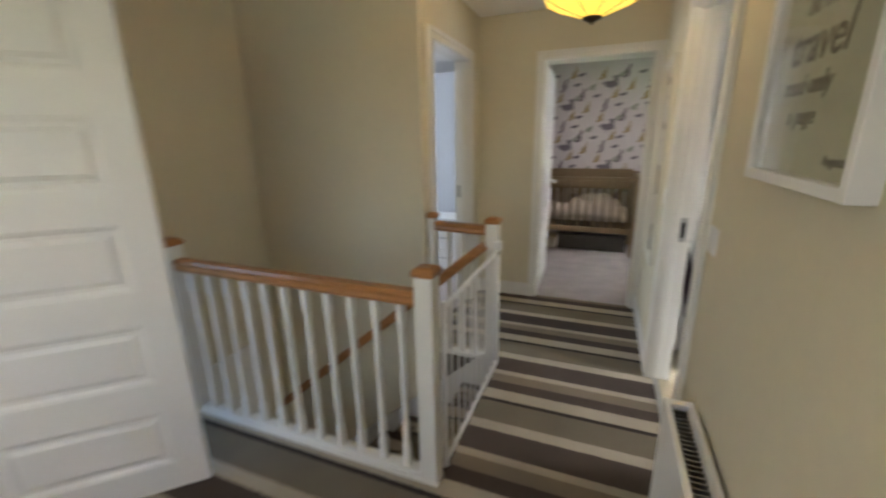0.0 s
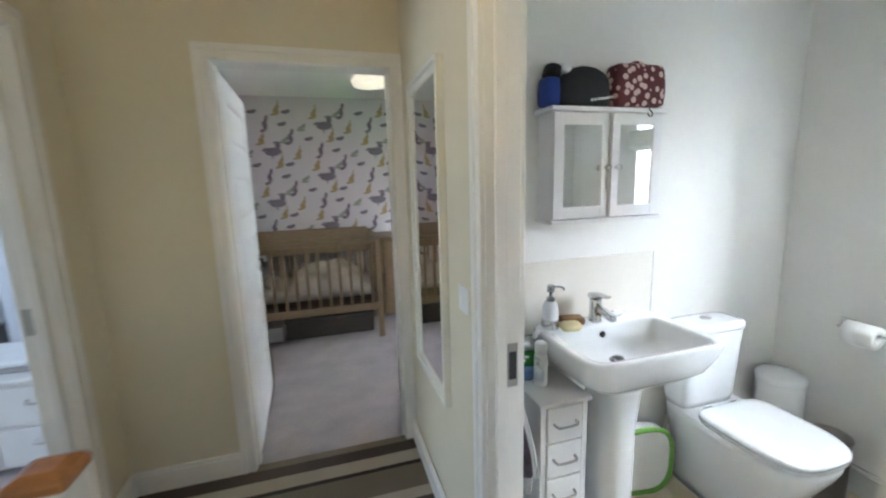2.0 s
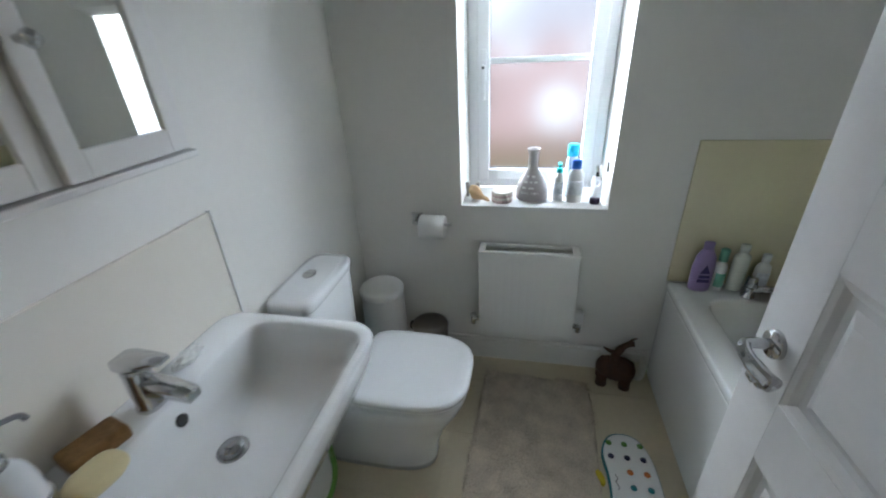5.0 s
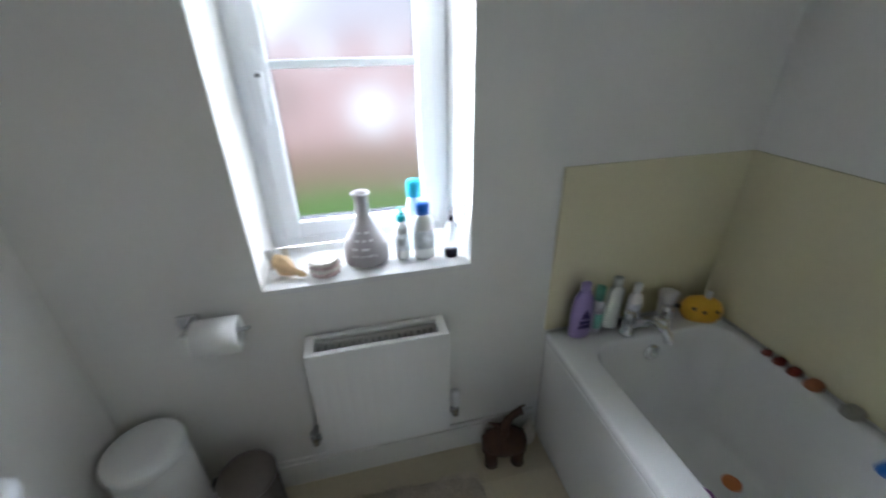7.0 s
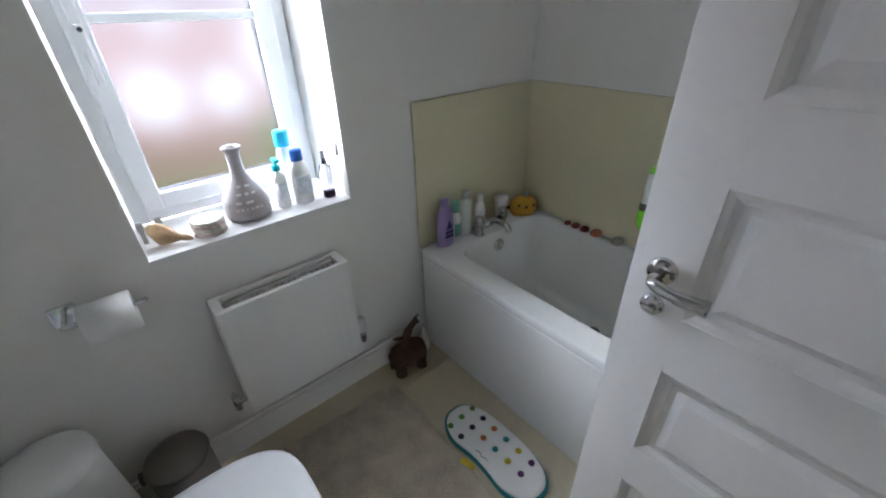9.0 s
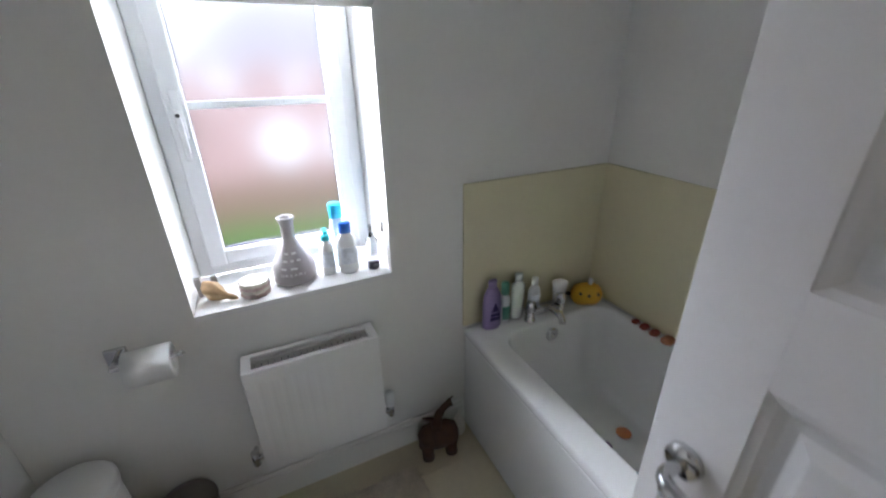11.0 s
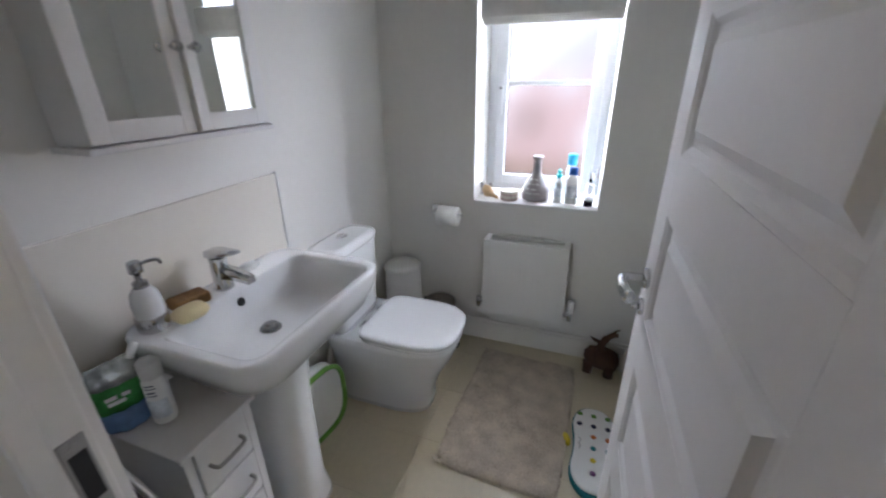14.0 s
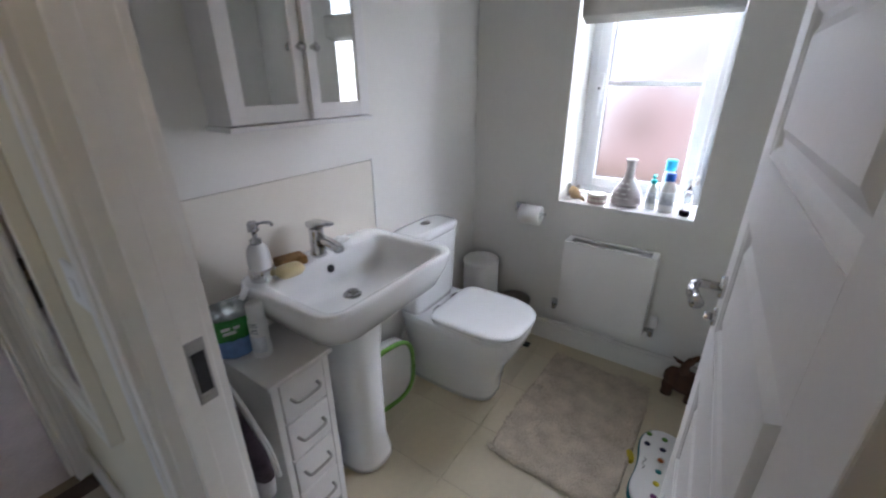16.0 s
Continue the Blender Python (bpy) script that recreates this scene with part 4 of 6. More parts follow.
# ---- bathroom: things on the sill ----
SZ = 0.8305
M_STONE = mat("grey_stoneware", (0.40, 0.37, 0.37), 0.55, var=0.10, scale=25, bump=0.10, bscale=90)
vs = thing("vase", 2.905, 2.588, SZ, "grey stoneware bottle vase with pale raised lettering", "vase")
pr = [(0.0, 0.0), (0.052, 0.0), (0.062, 0.006)]
for i in range(40):
    z = 0.008 + i * 0.0048
    u = z / 0.2
    r = 0.068 - 0.003 * u if u < 0.22 else 0.0673 - 0.0473 * (0.5 - 0.5 * math.cos(math.pi * min(1, (u - 0.22) / 0.58)))
    pr.append((r + 0.0009 * math.sin(z * 520), z))
pr += [(0.0215, 0.205), (0.027, 0.214), (0.028, 0.219), (0.024, 0.222), (0.017, 0.215), (0.015, 0.17), (0.0, 0.165)]
part("body", lathe(pr, 44), M_STONE, vs)


def lettering(txt, size, parent, m, material, depth=0.0006, name="lettering", align="CENTER", slant=0.22):
    c = bpy.data.curves.new(name, "FONT")
    c.body, c.size, c.extrude, c.align_x, c.shear, c.offset = txt, size, depth, align, slant, size * 0.008
    tmp = bpy.data.objects.new(name, c)
    me = bpy.data.meshes.new_from_object(tmp)
    bpy.data.objects.remove(tmp)
    me.materials.clear()
    me.materials.append(material)
    o = new(name, me)
    o.parent, o.matrix_basis = parent, m
    return o


for k, ch in enumerate("DREAMS"):
    lettering(ch, 0.017, vs, pose(0, 0, 0.040, 0, 0, -98 + (k - 2.5) * 12) @ pose(0, -0.0672, 0, 84, 0, 0), M_WPLASTIC, slant=0)
for z, rad, tilt, words in ((0.066, 0.0650, 76, ((-24, 0.016), (4, 0.022))), (0.090, 0.0565, 66, ((-20, 0.014), (2, 0.010), (22, 0.012))), (0.112, 0.0465, 62, ((-16, 0.010), (12, 0.014)))):
    for a, w in words:                                             # worn lines that cannot be read
        part("printed_word", box(-w / 2, w / 2, -0.0035, 0.0035, -0.0005, 0.0008), M_WPLASTIC, vs, at=pose(0, 0, z, 0, 0, -98 + a) @ pose(0, -rad, 0, tilt, 0, 0))

sh = bmesh.new()
rings(sh, [[(x, y0 + r * (1 + 0.10 * math.sin(5 * a + 40 * x)) * math.cos(a) * 0.85, 0.028 + dz + r * (1 + 0.10 * math.sin(5 * a + 40 * x)) * math.sin(a)) for a in [2 * math.pi * i / 24 for i in range(24)]] for x, r, y0, dz in ((-0.056, 0.004, -0.020, -0.020), (-0.046, 0.009, -0.014, -0.016), (-0.036, 0.008, -0.008, -0.012), (-0.022, 0.015, 0.0, -0.008), (-0.006, 0.024, 0.004, -0.001), (0.008, 0.028, 0.006, 0.002), (0.020, 0.026, 0.006, 0.003), (0.027, 0.020, 0.006, 0.006), (0.034, 0.019, 0.006, 0.008), (0.040, 0.011, 0.006, 0.009), (0.046, 0.008, 0.006, 0.010), (0.050, 0.002, 0.006, 0.010))])
M_SHELL = mat("tan_shell", (0.46, 0.31, 0.16), 0.5, var=0.3, scale=40, bump=0.2, bscale=100)
o = part("seashell", sh, M_SHELL, None, smooth=True)
o.matrix_basis = pose(2.872, 2.822, SZ + 0.001, 0, 0, 38) @ Matrix.Scale(1.08, 4)
tagged(o, "tan and cream seashell on the sill", "shell")
for y in (2.872, 2.826):
    cl = bmesh.new()
    bx(cl, -0.005, 0.005, -0.006, 0.006, 0, 0.062, 0.002), bx(cl, -0.004, 0.004, -0.009, 0.009, 0.036, 0.066, 0.003)
    o = part("shell_stand", cl, M_STEEL, None)
    o.matrix_basis = pose(2.915, y, SZ, 0, 0, 0)
    tagged(o, "small grey metal clip on the sill", "clip", "clips")
M_LACE = mat("pink_cream_card", (0.60, 0.47, 0.44), 0.8, var=0.18, scale=50)
M_LACETOP = mat("cream_card", (0.74, 0.70, 0.63), 0.8, var=0.08, scale=50)
tr = thing("round_trinket_box", 2.865, 2.715, SZ, "low round cream trinket box with scalloped pink rim", "box")
for i, (z, m) in enumerate(((0.0, M_LACE), (0.013, M_LACETOP), (0.024, M_LACE), (0.035, M_LACETOP))):
    bm = bmesh.new()
    rings(bm, [[((0.044 + 0.0022 * math.sin(k * math.pi * 0.5 + i)) * f * math.cos(2 * math.pi * k / 48), (0.044 + 0.0022 * math.sin(k * math.pi * 0.5 + i)) * f * math.sin(2 * math.pi * k / 48), z + dz) for k in range(48)] for f, dz in ((0.96, 0.0), (1.0, 0.003), (1.0, 0.009), (0.95, 0.0125))])
    part("layer", bm, m, tr)


def bottle(name, x, y, z, profile, material, label, cap=None, cap_mat=None, sx=1.0, sy=1.0, rz=0, stripe=None, tilt=0):
    t = thing(name, x, y, z, label, "bottle", "toiletries")
    t.matrix_basis = pose(x, y, z, 0, tilt, rz)
    part("bottle", lathe(profile, 28, sx=sx, sy=sy), material, t)
    if cap:
        part("cap", lathe(cap, 24, sx=sx, sy=sy), cap_mat, t, "coloured cap")
    if stripe:
        z0, z1, sm = stripe
        r = profile[2][0] + 0.0012
        b = bmesh.new()
        seg = 14
        rings(b, [[(sx * rr * math.cos(a), sy * rr * math.sin(a), zz) for zz in (z0, z1)] + [(sx * (rr - 0.002) * math.cos(a), sy * (rr - 0.002) * math.sin(a), zz) for zz in (z1, z0)] for a, rr in [(math.pi * (0.72 + 0.62 * k / seg), r) for k in range(seg + 1)]])
        part("label", b, sm, t, "printed label")
    return t


def body(r, h, sh=0.02, neck=0.010, nh=0.012):
    return [(0.0, 0.0), (r * 0.94, 0.0), (r, 0.005), (r, h - sh), (r * 0.86, h - sh * 0.45), (neck, h), (neck, h + nh), (0.0, h + nh)]


def capp(r, z, h):
    return [(0.0, z), (r, z), (r, z + h * 0.9), (r * 0.9, z + h), (0.0, z + h)]


M_TEAL = mat("turquoise_plastic", (0.02, 0.47, 0.50), 0.3, var=0.05, scale=20)
M_CYAN = mat("cyan_plastic", (0.05, 0.55, 0.78), 0.3, var=0.05, scale=20)
M_BLUE = mat("blue_plastic", (0.012, 0.10, 0.42), 0.3, var=0.05, scale=20)
M_PALE = mat("pale_blue_plastic", (0.62, 0.72, 0.76), 0.3, var=0.04, scale=20)
M_GREYLABEL = mat("grey_print", (0.68, 0.71, 0.75), 0.5, var=0.25, scale=60)
b = bottle("pump_bottle", 2.895, 2.478, SZ, body(0.022, 0.115, 0.014, 0.010), M_WPLASTIC, "white pump bottle with a turquoise pump", capp(0.014, 0.122, 0.018), M_TEAL, stripe=(0.03, 0.085, M_GREYLABEL))
pm = bmesh.new()
rod(pm, [(0, 0, 0.138), (0, 0, 0.156)], 0.0045, 10), bx(pm, -0.028, 0.012, -0.008, 0.008, 0.152, 0.163, 0.003)
part("pump", pm, M_TEAL, b, "turquoise pump")
bottle("lotion_bottle", 2.880, 2.412, SZ, body(0.031, 0.142, 0.028, 0.017), M_WPLASTIC, "white lotion bottle with a dark blue cap", capp(0.019, 0.143, 0.036), M_BLUE, sy=1.05, sx=0.75, stripe=(0.035, 0.095, M_GREYLABEL))
bottle("tall_spray_bottle", 2.945, 2.425, SZ, body(0.026, 0.185, 0.035, 0.014), M_PALE, "tall pale bottle with a cyan cap", capp(0.023, 0.180, 0.050), M_CYAN)
M_GLASSY = mat("clear_bottle_glass", (0.90, 0.90, 0.93), 0.04, var=0.0, trans=1.0, ior=1.35)
gb_ = bottle("clear_glass_bottle", 2.862, 2.330, SZ, body(0.021, 0.118, 0.016, 0.008), M_GLASSY, "slim clear glass bottle with a silver cap", capp(0.0095, 0.131, 0.030), M_CHROME)
part("dark_base", lathe([(0.0, 0.002), (0.0185, 0.002), (0.0195, 0.006), (0.0195, 0.024), (0.0, 0.025)], 24), mat("dark_violet_liquid", (0.05, 0.03, 0.07), 0.3, var=0.1, scale=30), gb_, "dark violet liquid")

# ---- bathroom: floor things ----
b = bmesh.new()
NR = 120
def rug_ring(k, z):
    """One ring of the tufted pile, with a ragged height and edge."""
    out = []
    for i, (x, y, _) in enumerate(sq(0, 0, 0.385 * k, 0.245 * k, 0, NR, 9)):
        j = 1 + random.uniform(-0.008, 0.008)
        out.append((x * j, y * j, z + (random.uniform(-0.002, 0.002) if z > 0.01 and k > 0.9 else random.uniform(-0.0004, 0.0004) if z > 0.01 else 0)))
    return out


random.seed(31)
rings(b, [rug_ring(0.985, 0.0), rug_ring(1.0, 0.007), rug_ring(0.985, 0.015)] + [rug_ring(0.96 - 0.06 * k, 0.0205) for k in range(16)])
o = part("bath_rug", b, M_RUG, None)
o.matrix_basis = pose(2.285, 2.535, -0.003, 0, 0, -2.0)
tagged(o, "grey-beige tufted bath rug on the floor", "rug")
random.seed(77)
vs_, fs_ = [], []
for i in range(9000):                                               # leaning tufts of the pile
    x, y = random.uniform(-0.380, 0.380), random.uniform(-0.240, 0.240)
    h, w, a = random.uniform(0.003, 0.008), random.uniform(0.0025, 0.005), random.uniform(0, 6.28)
    swirl = 3 * noise.noise(Vector((x * 7, y * 7, 2.0)))
    dx, dy = 0.010 * math.cos(swirl * 2), 0.010 * math.sin(swirl * 2)
    if abs(x) > 0.365 or abs(y) > 0.225:
        dx, dy = dx + 0.008 * math.copysign(abs(x) > 0.365, x), dy + 0.008 * math.copysign(abs(y) > 0.225, y)
    n0 = len(vs_)
    vs_ += [(x + w * math.cos(a + q), y + w * math.sin(a + q), 0.016) for q in (0, 2.1, 4.2)] + [(x + dx, y + dy, 0.018 + h)]
    fs_ += [(n0, n0 + 1, n0 + 3), (n0 + 1, n0 + 2, n0 + 3), (n0 + 2, n0, n0 + 3)]
pile = bpy.data.meshes.new("tufted_layer")
pile.from_pydata(vs_, [], fs_)
pile.materials.append(M_RUG)
tagged(new("tufted_layer", pile), "", "", "", "stuff").parent = o

M_TEALFOAM = mat("teal_foam", (0.015, 0.17, 0.20), 0.7, var=0.1, scale=20)
ks = thing("spotted_kneeler", 2.172, 2.188, -0.003, "white kidney-shaped bath kneeler with coloured spots", "kneeler", rz=0)


def kidney(k, z):
    out = []
    for i in range(56):
        a = 2 * math.pi * i / 56
        c, s_ = math.cos(a), math.sin(a)
        w = 0.098 - (0.022 * math.exp(-((c) / 0.35) ** 2) if s_ > 0 else 0.004)
        out.append((0.213 * k * math.copysign(abs(c) ** 0.75, c), k * w * math.copysign(abs(s_) ** 0.8, s_), z))
    return out


b = bmesh.new()
rings(b, [kidney(1.0, 0.0), kidney(1.04, 0.006), kidney(1.04, 0.024), kidney(1.0, 0.029)])
part("foam_base", b, M_TEALFOAM, ks, "teal foam edge")
b = bmesh.new()
rings(b, [kidney(0.99, 0.0292), kidney(0.985, 0.034), kidney(0.93, 0.037), kidney(0.3, 0.038)])
part("cover", b, M_WPLASTIC, ks, "white wipe-clean cover")
SPOTS = {"green": (0.12, 0.28, 0.05), "navy": (0.012, 0.014, 0.06), "orange": (0.55, 0.17, 0.04), "teal": (0.01, 0.20, 0.24), "yellow": (0.65, 0.52, 0.03), "plum": (0.14, 0.03, 0.16)}
DOT = {k: mat(k + "_spot", v, 0.4, var=0.05, scale=30) for k, v in SPOTS.items()}
for i, cname in enumerate(("green", "navy", "orange", "teal", "yellow", "plum")):
    for j in range(3 if i < 2 else 2):
        d = lathe([(0.0, 0.0), (0.0115, 0.0), (0.0110, 0.0012), (0.0, 0.0014)], 18)
        part("spot", d, DOT[cname], ks, at=pose(0.163 - i * 0.0585, (-0.054, 0.003, 0.060)[j], 0.0374))
tx = bmesh.new()
rod(tx, bend([(0.03, 0.058, 0.0378), (0.015, 0.052, 0.0378), (0.0, 0.060, 0.0378), (-0.015, 0.052, 0.0378), (-0.028, 0.056, 0.0378)], 5), 0.0012, 6)
part("printed_script", tx, M_DARKSTEEL, ks)
b = bmesh.new()
rings(b, [sq(0, 0, 0.032 * k, 0.016 * k, z, 20, 2) for k, z in ((0.8, 0), (1, 0.005), (1, 0.016), (0.7, 0.022))])
o = part("yellow_bath_toy", b, DOT["yellow"], None, smooth=True)
o.matrix_basis = pose(2.20, 2.296, -0.003, 0, 0, 20)
tagged(o, "small yellow plastic toy beside the kneeler", "toy")

M_FUR = mat("brown_carved_wood", (0.085, 0.040, 0.022), 0.7, var=0.35, scale=40, bump=0.6, bscale=110)
g = bmesh.new()                                                    # squat carved animal ornament, one plain shape
rings(g, [[(0.052 * r * math.cos(a), -0.01 + y + 0.0 * a, 0.075 + dz + 0.062 * r * math.sin(a)) for a in [2 * math.pi * i / 18 for i in range(18)]] for y, r, dz in ((-0.085, 0.25, 0.0), (-0.075, 0.75, 0.0), (-0.04, 1.0, 0.002), (0.02, 0.98, 0.004), (0.065, 0.8, 0.006), (0.085, 0.3, 0.008))])
for dx, dy in ((-0.03, -0.055), (0.03, -0.055), (-0.03, 0.045), (0.03, 0.045)):
    rod(g, [(dx, dy, 0.06), (dx, dy, 0.03), (dx - 0.006, dy, 0.0)], [0.028, 0.024, 0.026], 12)
rod(g, bend([(-0.01, 0.0, 0.12), (-0.005, -0.004, 0.165), (0.0, -0.02, 0.20), (0.0, -0.045, 0.228), (0.0, -0.07, 0.235)], 5), [0.022] * 5 + [0.018] * 6 + [0.014] * 6 + [0.012] * 4, 12)
rod(g, [(0.0, 0.008, 0.170), (0.0, 0.035, 0.178), (0.0, 0.055, 0.190)], [0.010, 0.008, 0.003], 8)
rod(g, [(0.0, -0.045, 0.228), (0.0, -0.055, 0.255), (0.0, -0.075, 0.268)], [0.009, 0.006, 0.003], 8)
o = part("animal_ornament", g, M_FUR, None, smooth=True)
o.matrix_basis = pose(2.715, 2.175, -0.004, 0, 0, -8)
tagged(o, "brown shaggy animal ornament on the bathroom floor", "ornament")
b = bmesh.new()
rings(b, [sq(0, 0, 0.026 * k, 0.028 * k, z, 20, 2) for k, z in ((0.7, 0), (1, 0.02), (1.05, 0.055), (0.75, 0.085), (0.3, 0.105), (0.15, 0.13))])
o = part("white_ornament", b, M_LACETOP, None, smooth=True)
o.matrix_basis = pose(2.745, 2.052, -0.004)
tagged(o, "small cream rounded ornament beside the bath", "ornament")

# ---- bathroom: drawer tower and what stands on it ----
dt = thing("drawer_tower", 1.353, 3.360, -0.004, "narrow white painted tower of four drawers", "drawers")
w, dp, ht = 0.097, 0.252, 0.665
b = bmesh.new()
for sx_ in (-1, 1):
    for yy in (-dp + 0.0, -0.03):
        bx(b, sx_ * w - (0.022 if sx_ > 0 else 0), sx_ * w + (0.022 if sx_ < 0 else 0), yy, yy + 0.03, 0, ht - 0.016, 0.002)
    bx(b, sx_ * w - 0.010 * (sx_ > 0) + 0.0, sx_ * w + 0.010 * (sx_ < 0), -dp + 0.028, -0.028, 0.055, ht - 0.016)
bx(b, -w + 0.02, w - 0.02, -0.02, -0.008, 0.05, ht - 0.016)
bx(b, -w + 0.02, w - 0.02, -dp + 0.004, -dp + 0.02, 0.045, 0.068, 0.002)
part("carcass", b, M_GLOSS, dt)
part("top", box(-w - 0.010, w + 0.010, -dp - 0.012, 0.0, ht - 0.0155, ht, 0.003), M_GLOSS, dt)
for i in range(4):
    z0 = 0.074 + i * 0.144
    d = part("drawer", box(-w + 0.025, w - 0.025, -dp - 0.003, -dp + 0.014, z0, z0 + 0.136, 0.003), M_GLOSS, dt, "white drawer front")
    hb = bmesh.new()
    rod(hb, bend([(-0.045, -dp - 0.002, z0 + 0.074), (-0.043, -dp - 0.020, z0 + 0.073), (-0.03, -dp - 0.026, z0 + 0.069), (0.03, -dp - 0.026, z0 + 0.069), (0.043, -dp - 0.020, z0 + 0.073), (0.045, -dp - 0.002, z0 + 0.074)], 4), 0.0048, 10)
    part("handle", hb, M_STEEL, d, "curved grey metal handle")

M_GREENFILM = mat("green_film", (0.06, 0.28, 0.07), 0.2, var=0.6, scale=22, bump=0.4, bscale=60)
M_BLUEFILM = mat("blue_film", (0.16, 0.28, 0.50), 0.2, var=0.25, scale=40)
M_SILVER = mat("silver_film", (0.52, 0.55, 0.55), 0.22, 0.5, var=0.4, scale=40)
TZ = 0.662
wp = thing("refill_pouch", 1.286, 3.298, TZ, "green and blue refill pouch on the drawer tower", "pouch", rz=-22)
def crinkled(rows, seed):
    """A soft film pouch: lens-shaped rings with small creases."""
    random.seed(seed)
    b = bmesh.new()
    loops = []
    for hx, hy, z, lean in rows:
        loops.append([(x + lean + random.uniform(-0.0012, 0.0012), y + 0.0022 * math.sin(190 * x + 90 * z) + random.uniform(-0.0012, 0.0012), zz + (0.10 * x if z > 0.14 else 0)) for x, y, zz in sq(0, 0, hx, hy, z, 40, 2.0)])
    return rings(b, loops)


part("lower_pouch", crinkled(((0.036, 0.020, 0.0, 0), (0.046, 0.027, 0.010, 0), (0.049, 0.026, 0.035, 0), (0.050, 0.024, 0.062, 0)), 3), M_BLUEFILM, wp, "clear blue lower part")
part("printed_pouch", crinkled(((0.0505, 0.0242, 0.0625, 0), (0.051, 0.021, 0.092, 0.001), (0.051, 0.016, 0.124, 0.002)), 5), M_GREENFILM, wp, "green printed film")
for x, z, w in ((-0.018, 0.098, 0.022), (0.010, 0.098, 0.016), (-0.010, 0.084, 0.034)):
    part("printed_word", box(x - w / 2, x + w / 2, -0.0250, -0.0215, z, z + 0.008), M_WPLASTIC, wp)
b = crinkled(((0.0512, 0.0158, 0.1245, 0.002), (0.051, 0.010, 0.142, 0.003), (0.0505, 0.0055, 0.158, 0.004), (0.049, 0.003, 0.170, 0.005), (0.046, 0.002, 0.182, 0.006)), 7)
part("seal", b, M_SILVER, wp, "silver seal")
part("spout", rod(bmesh.new(), [(0.040, 0, 0.172), (0.056, 0, 0.202)], 0.009, 12), M_WPLASTIC, wp, "white spout", True)
can = bottle("white_spray_can", 1.330, 3.240, TZ, body(0.0255, 0.125, 0.01, 0.022, 0.006), M_WPLASTIC, "white spray can with a grey label on the drawer tower", capp(0.0235, 0.128, 0.042), M_WPLASTIC, stripe=(0.02, 0.07, M_GREYLABEL), rz=30)
M_PRINT = mat("grey_blue_print", (0.10, 0.12, 0.17), 0.5, var=0.1, scale=40)
for z, h, w in ((0.112, 0.003, 0.020), (0.104, 0.002, 0.024), (0.092, 0.004, 0.016), (0.084, 0.002, 0.022)):
    b = bmesh.new()
    rings(b, [[(0.0262 * math.cos(a), 0.0262 * math.sin(a), z), (0.0262 * math.cos(a), 0.0262 * math.sin(a), z + h), (0.0250 * math.cos(a), 0.0250 * math.sin(a), z + h), (0.0250 * math.cos(a), 0.0250 * math.sin(a), z)] for a in [math.pi * 1.0 + (k / 6 - 0.5) * w / 0.0256 for k in range(7)]])
    part("printed_line", b, M_PRINT, can)

# straightening iron in its dark sleeve, hung between the wall and the drawer tower
M_PURPLE = mat("purple_black_cloth", (0.045, 0.028, 0.042), 0.75, var=0.6, scale=45, bump=0.3, bscale=90)
M_GREYCLOTH = mat("grey_cloth", (0.42, 0.40, 0.41), 0.9, var=0.25, scale=30, bump=0.3, bscale=120)
hs = thing("hanging_bag", 1.145, 3.095, 0.40, "dark patterned drawstring bag hanging beside the drawers", "bag")
b = bmesh.new()
rings(b, [sq(x, y, hx, hy, z, 20, 2.6) for x, y, hx, hy, z in ((0.03, 0.0, 0.010, 0.03, 0.03), (0.028, 0.0, 0.026, 0.062, 0.05), (0.022, 0.01, 0.028, 0.066, 0.12), (0.012, 0.03, 0.022, 0.048, 0.22), (0.0, 0.05, 0.014, 0.026, 0.33), (-0.012, 0.06, 0.009, 0.012, 0.43))])
part("bag", b, M_PURPLE, hs, smooth=True)
b = bmesh.new()
rod(b, bend([(-0.014, 0.06, 0.43), (0.02, -0.01, 0.30), (0.045, -0.055, 0.15), (0.05, -0.07, 0.05)], 6), 0.004, 8)
rod(b, bend([(-0.014, 0.06, 0.43), (0.035, 0.03, 0.28), (0.052, -0.02, 0.12), (0.05, -0.06, 0.04)], 6), 0.004, 8)
part("cord", b, M_WPLASTIC, hs, "white drawstring cord")
b = bmesh.new()
rings(b, [sq(0.028, 0.0, hx, hy, z, 20, 2.6) for hx, hy, z in ((0.012, 0.03, -0.04), (0.024, 0.05, -0.02), (0.026, 0.055, 0.03), (0.018, 0.045, 0.055))])
part("cloth", b, M_GREYCLOTH, hs, "grey cloth below", smooth=True)
b = bmesh.new()
rod(b, bend([(0, 0, 0), (-0.02, 0, 0.008), (-0.024, 0, 0.02)], 4), 0.004, 8)
part("hook", b, M_CHROME, hs, at=pose(-0.020, 0.06, 0.425))

M_LIME = mat("lime_green_rim", (0.16, 0.34, 0.06), 0.4, var=0.05, scale=20)
ts = thing("toddler_seat", 1.893, 3.300, -0.004, "white toddler toilet seat with a green rim behind the basin", "toddler seat", rz=-8)
b = bmesh.new()
rings(b, [[(x, y * 0.10, 0.165 + z) for x, z, _ in sq(0, 0, 0.135, 0.160, 0, 40, 3)] for y in (-0.28, 0.28)])
part("body", b, M_WPLASTIC, ts)
b = bmesh.new()
rod(b, [(x, -0.032, 0.165 + z) for x, z, _ in sq(0, 0, 0.135, 0.158, 0, 40, 3) + [sq(0, 0, 0.135, 0.158, 0, 40, 3)[0]]], 0.011, 10)
part("rim", b, M_LIME, ts, "green soft rim")
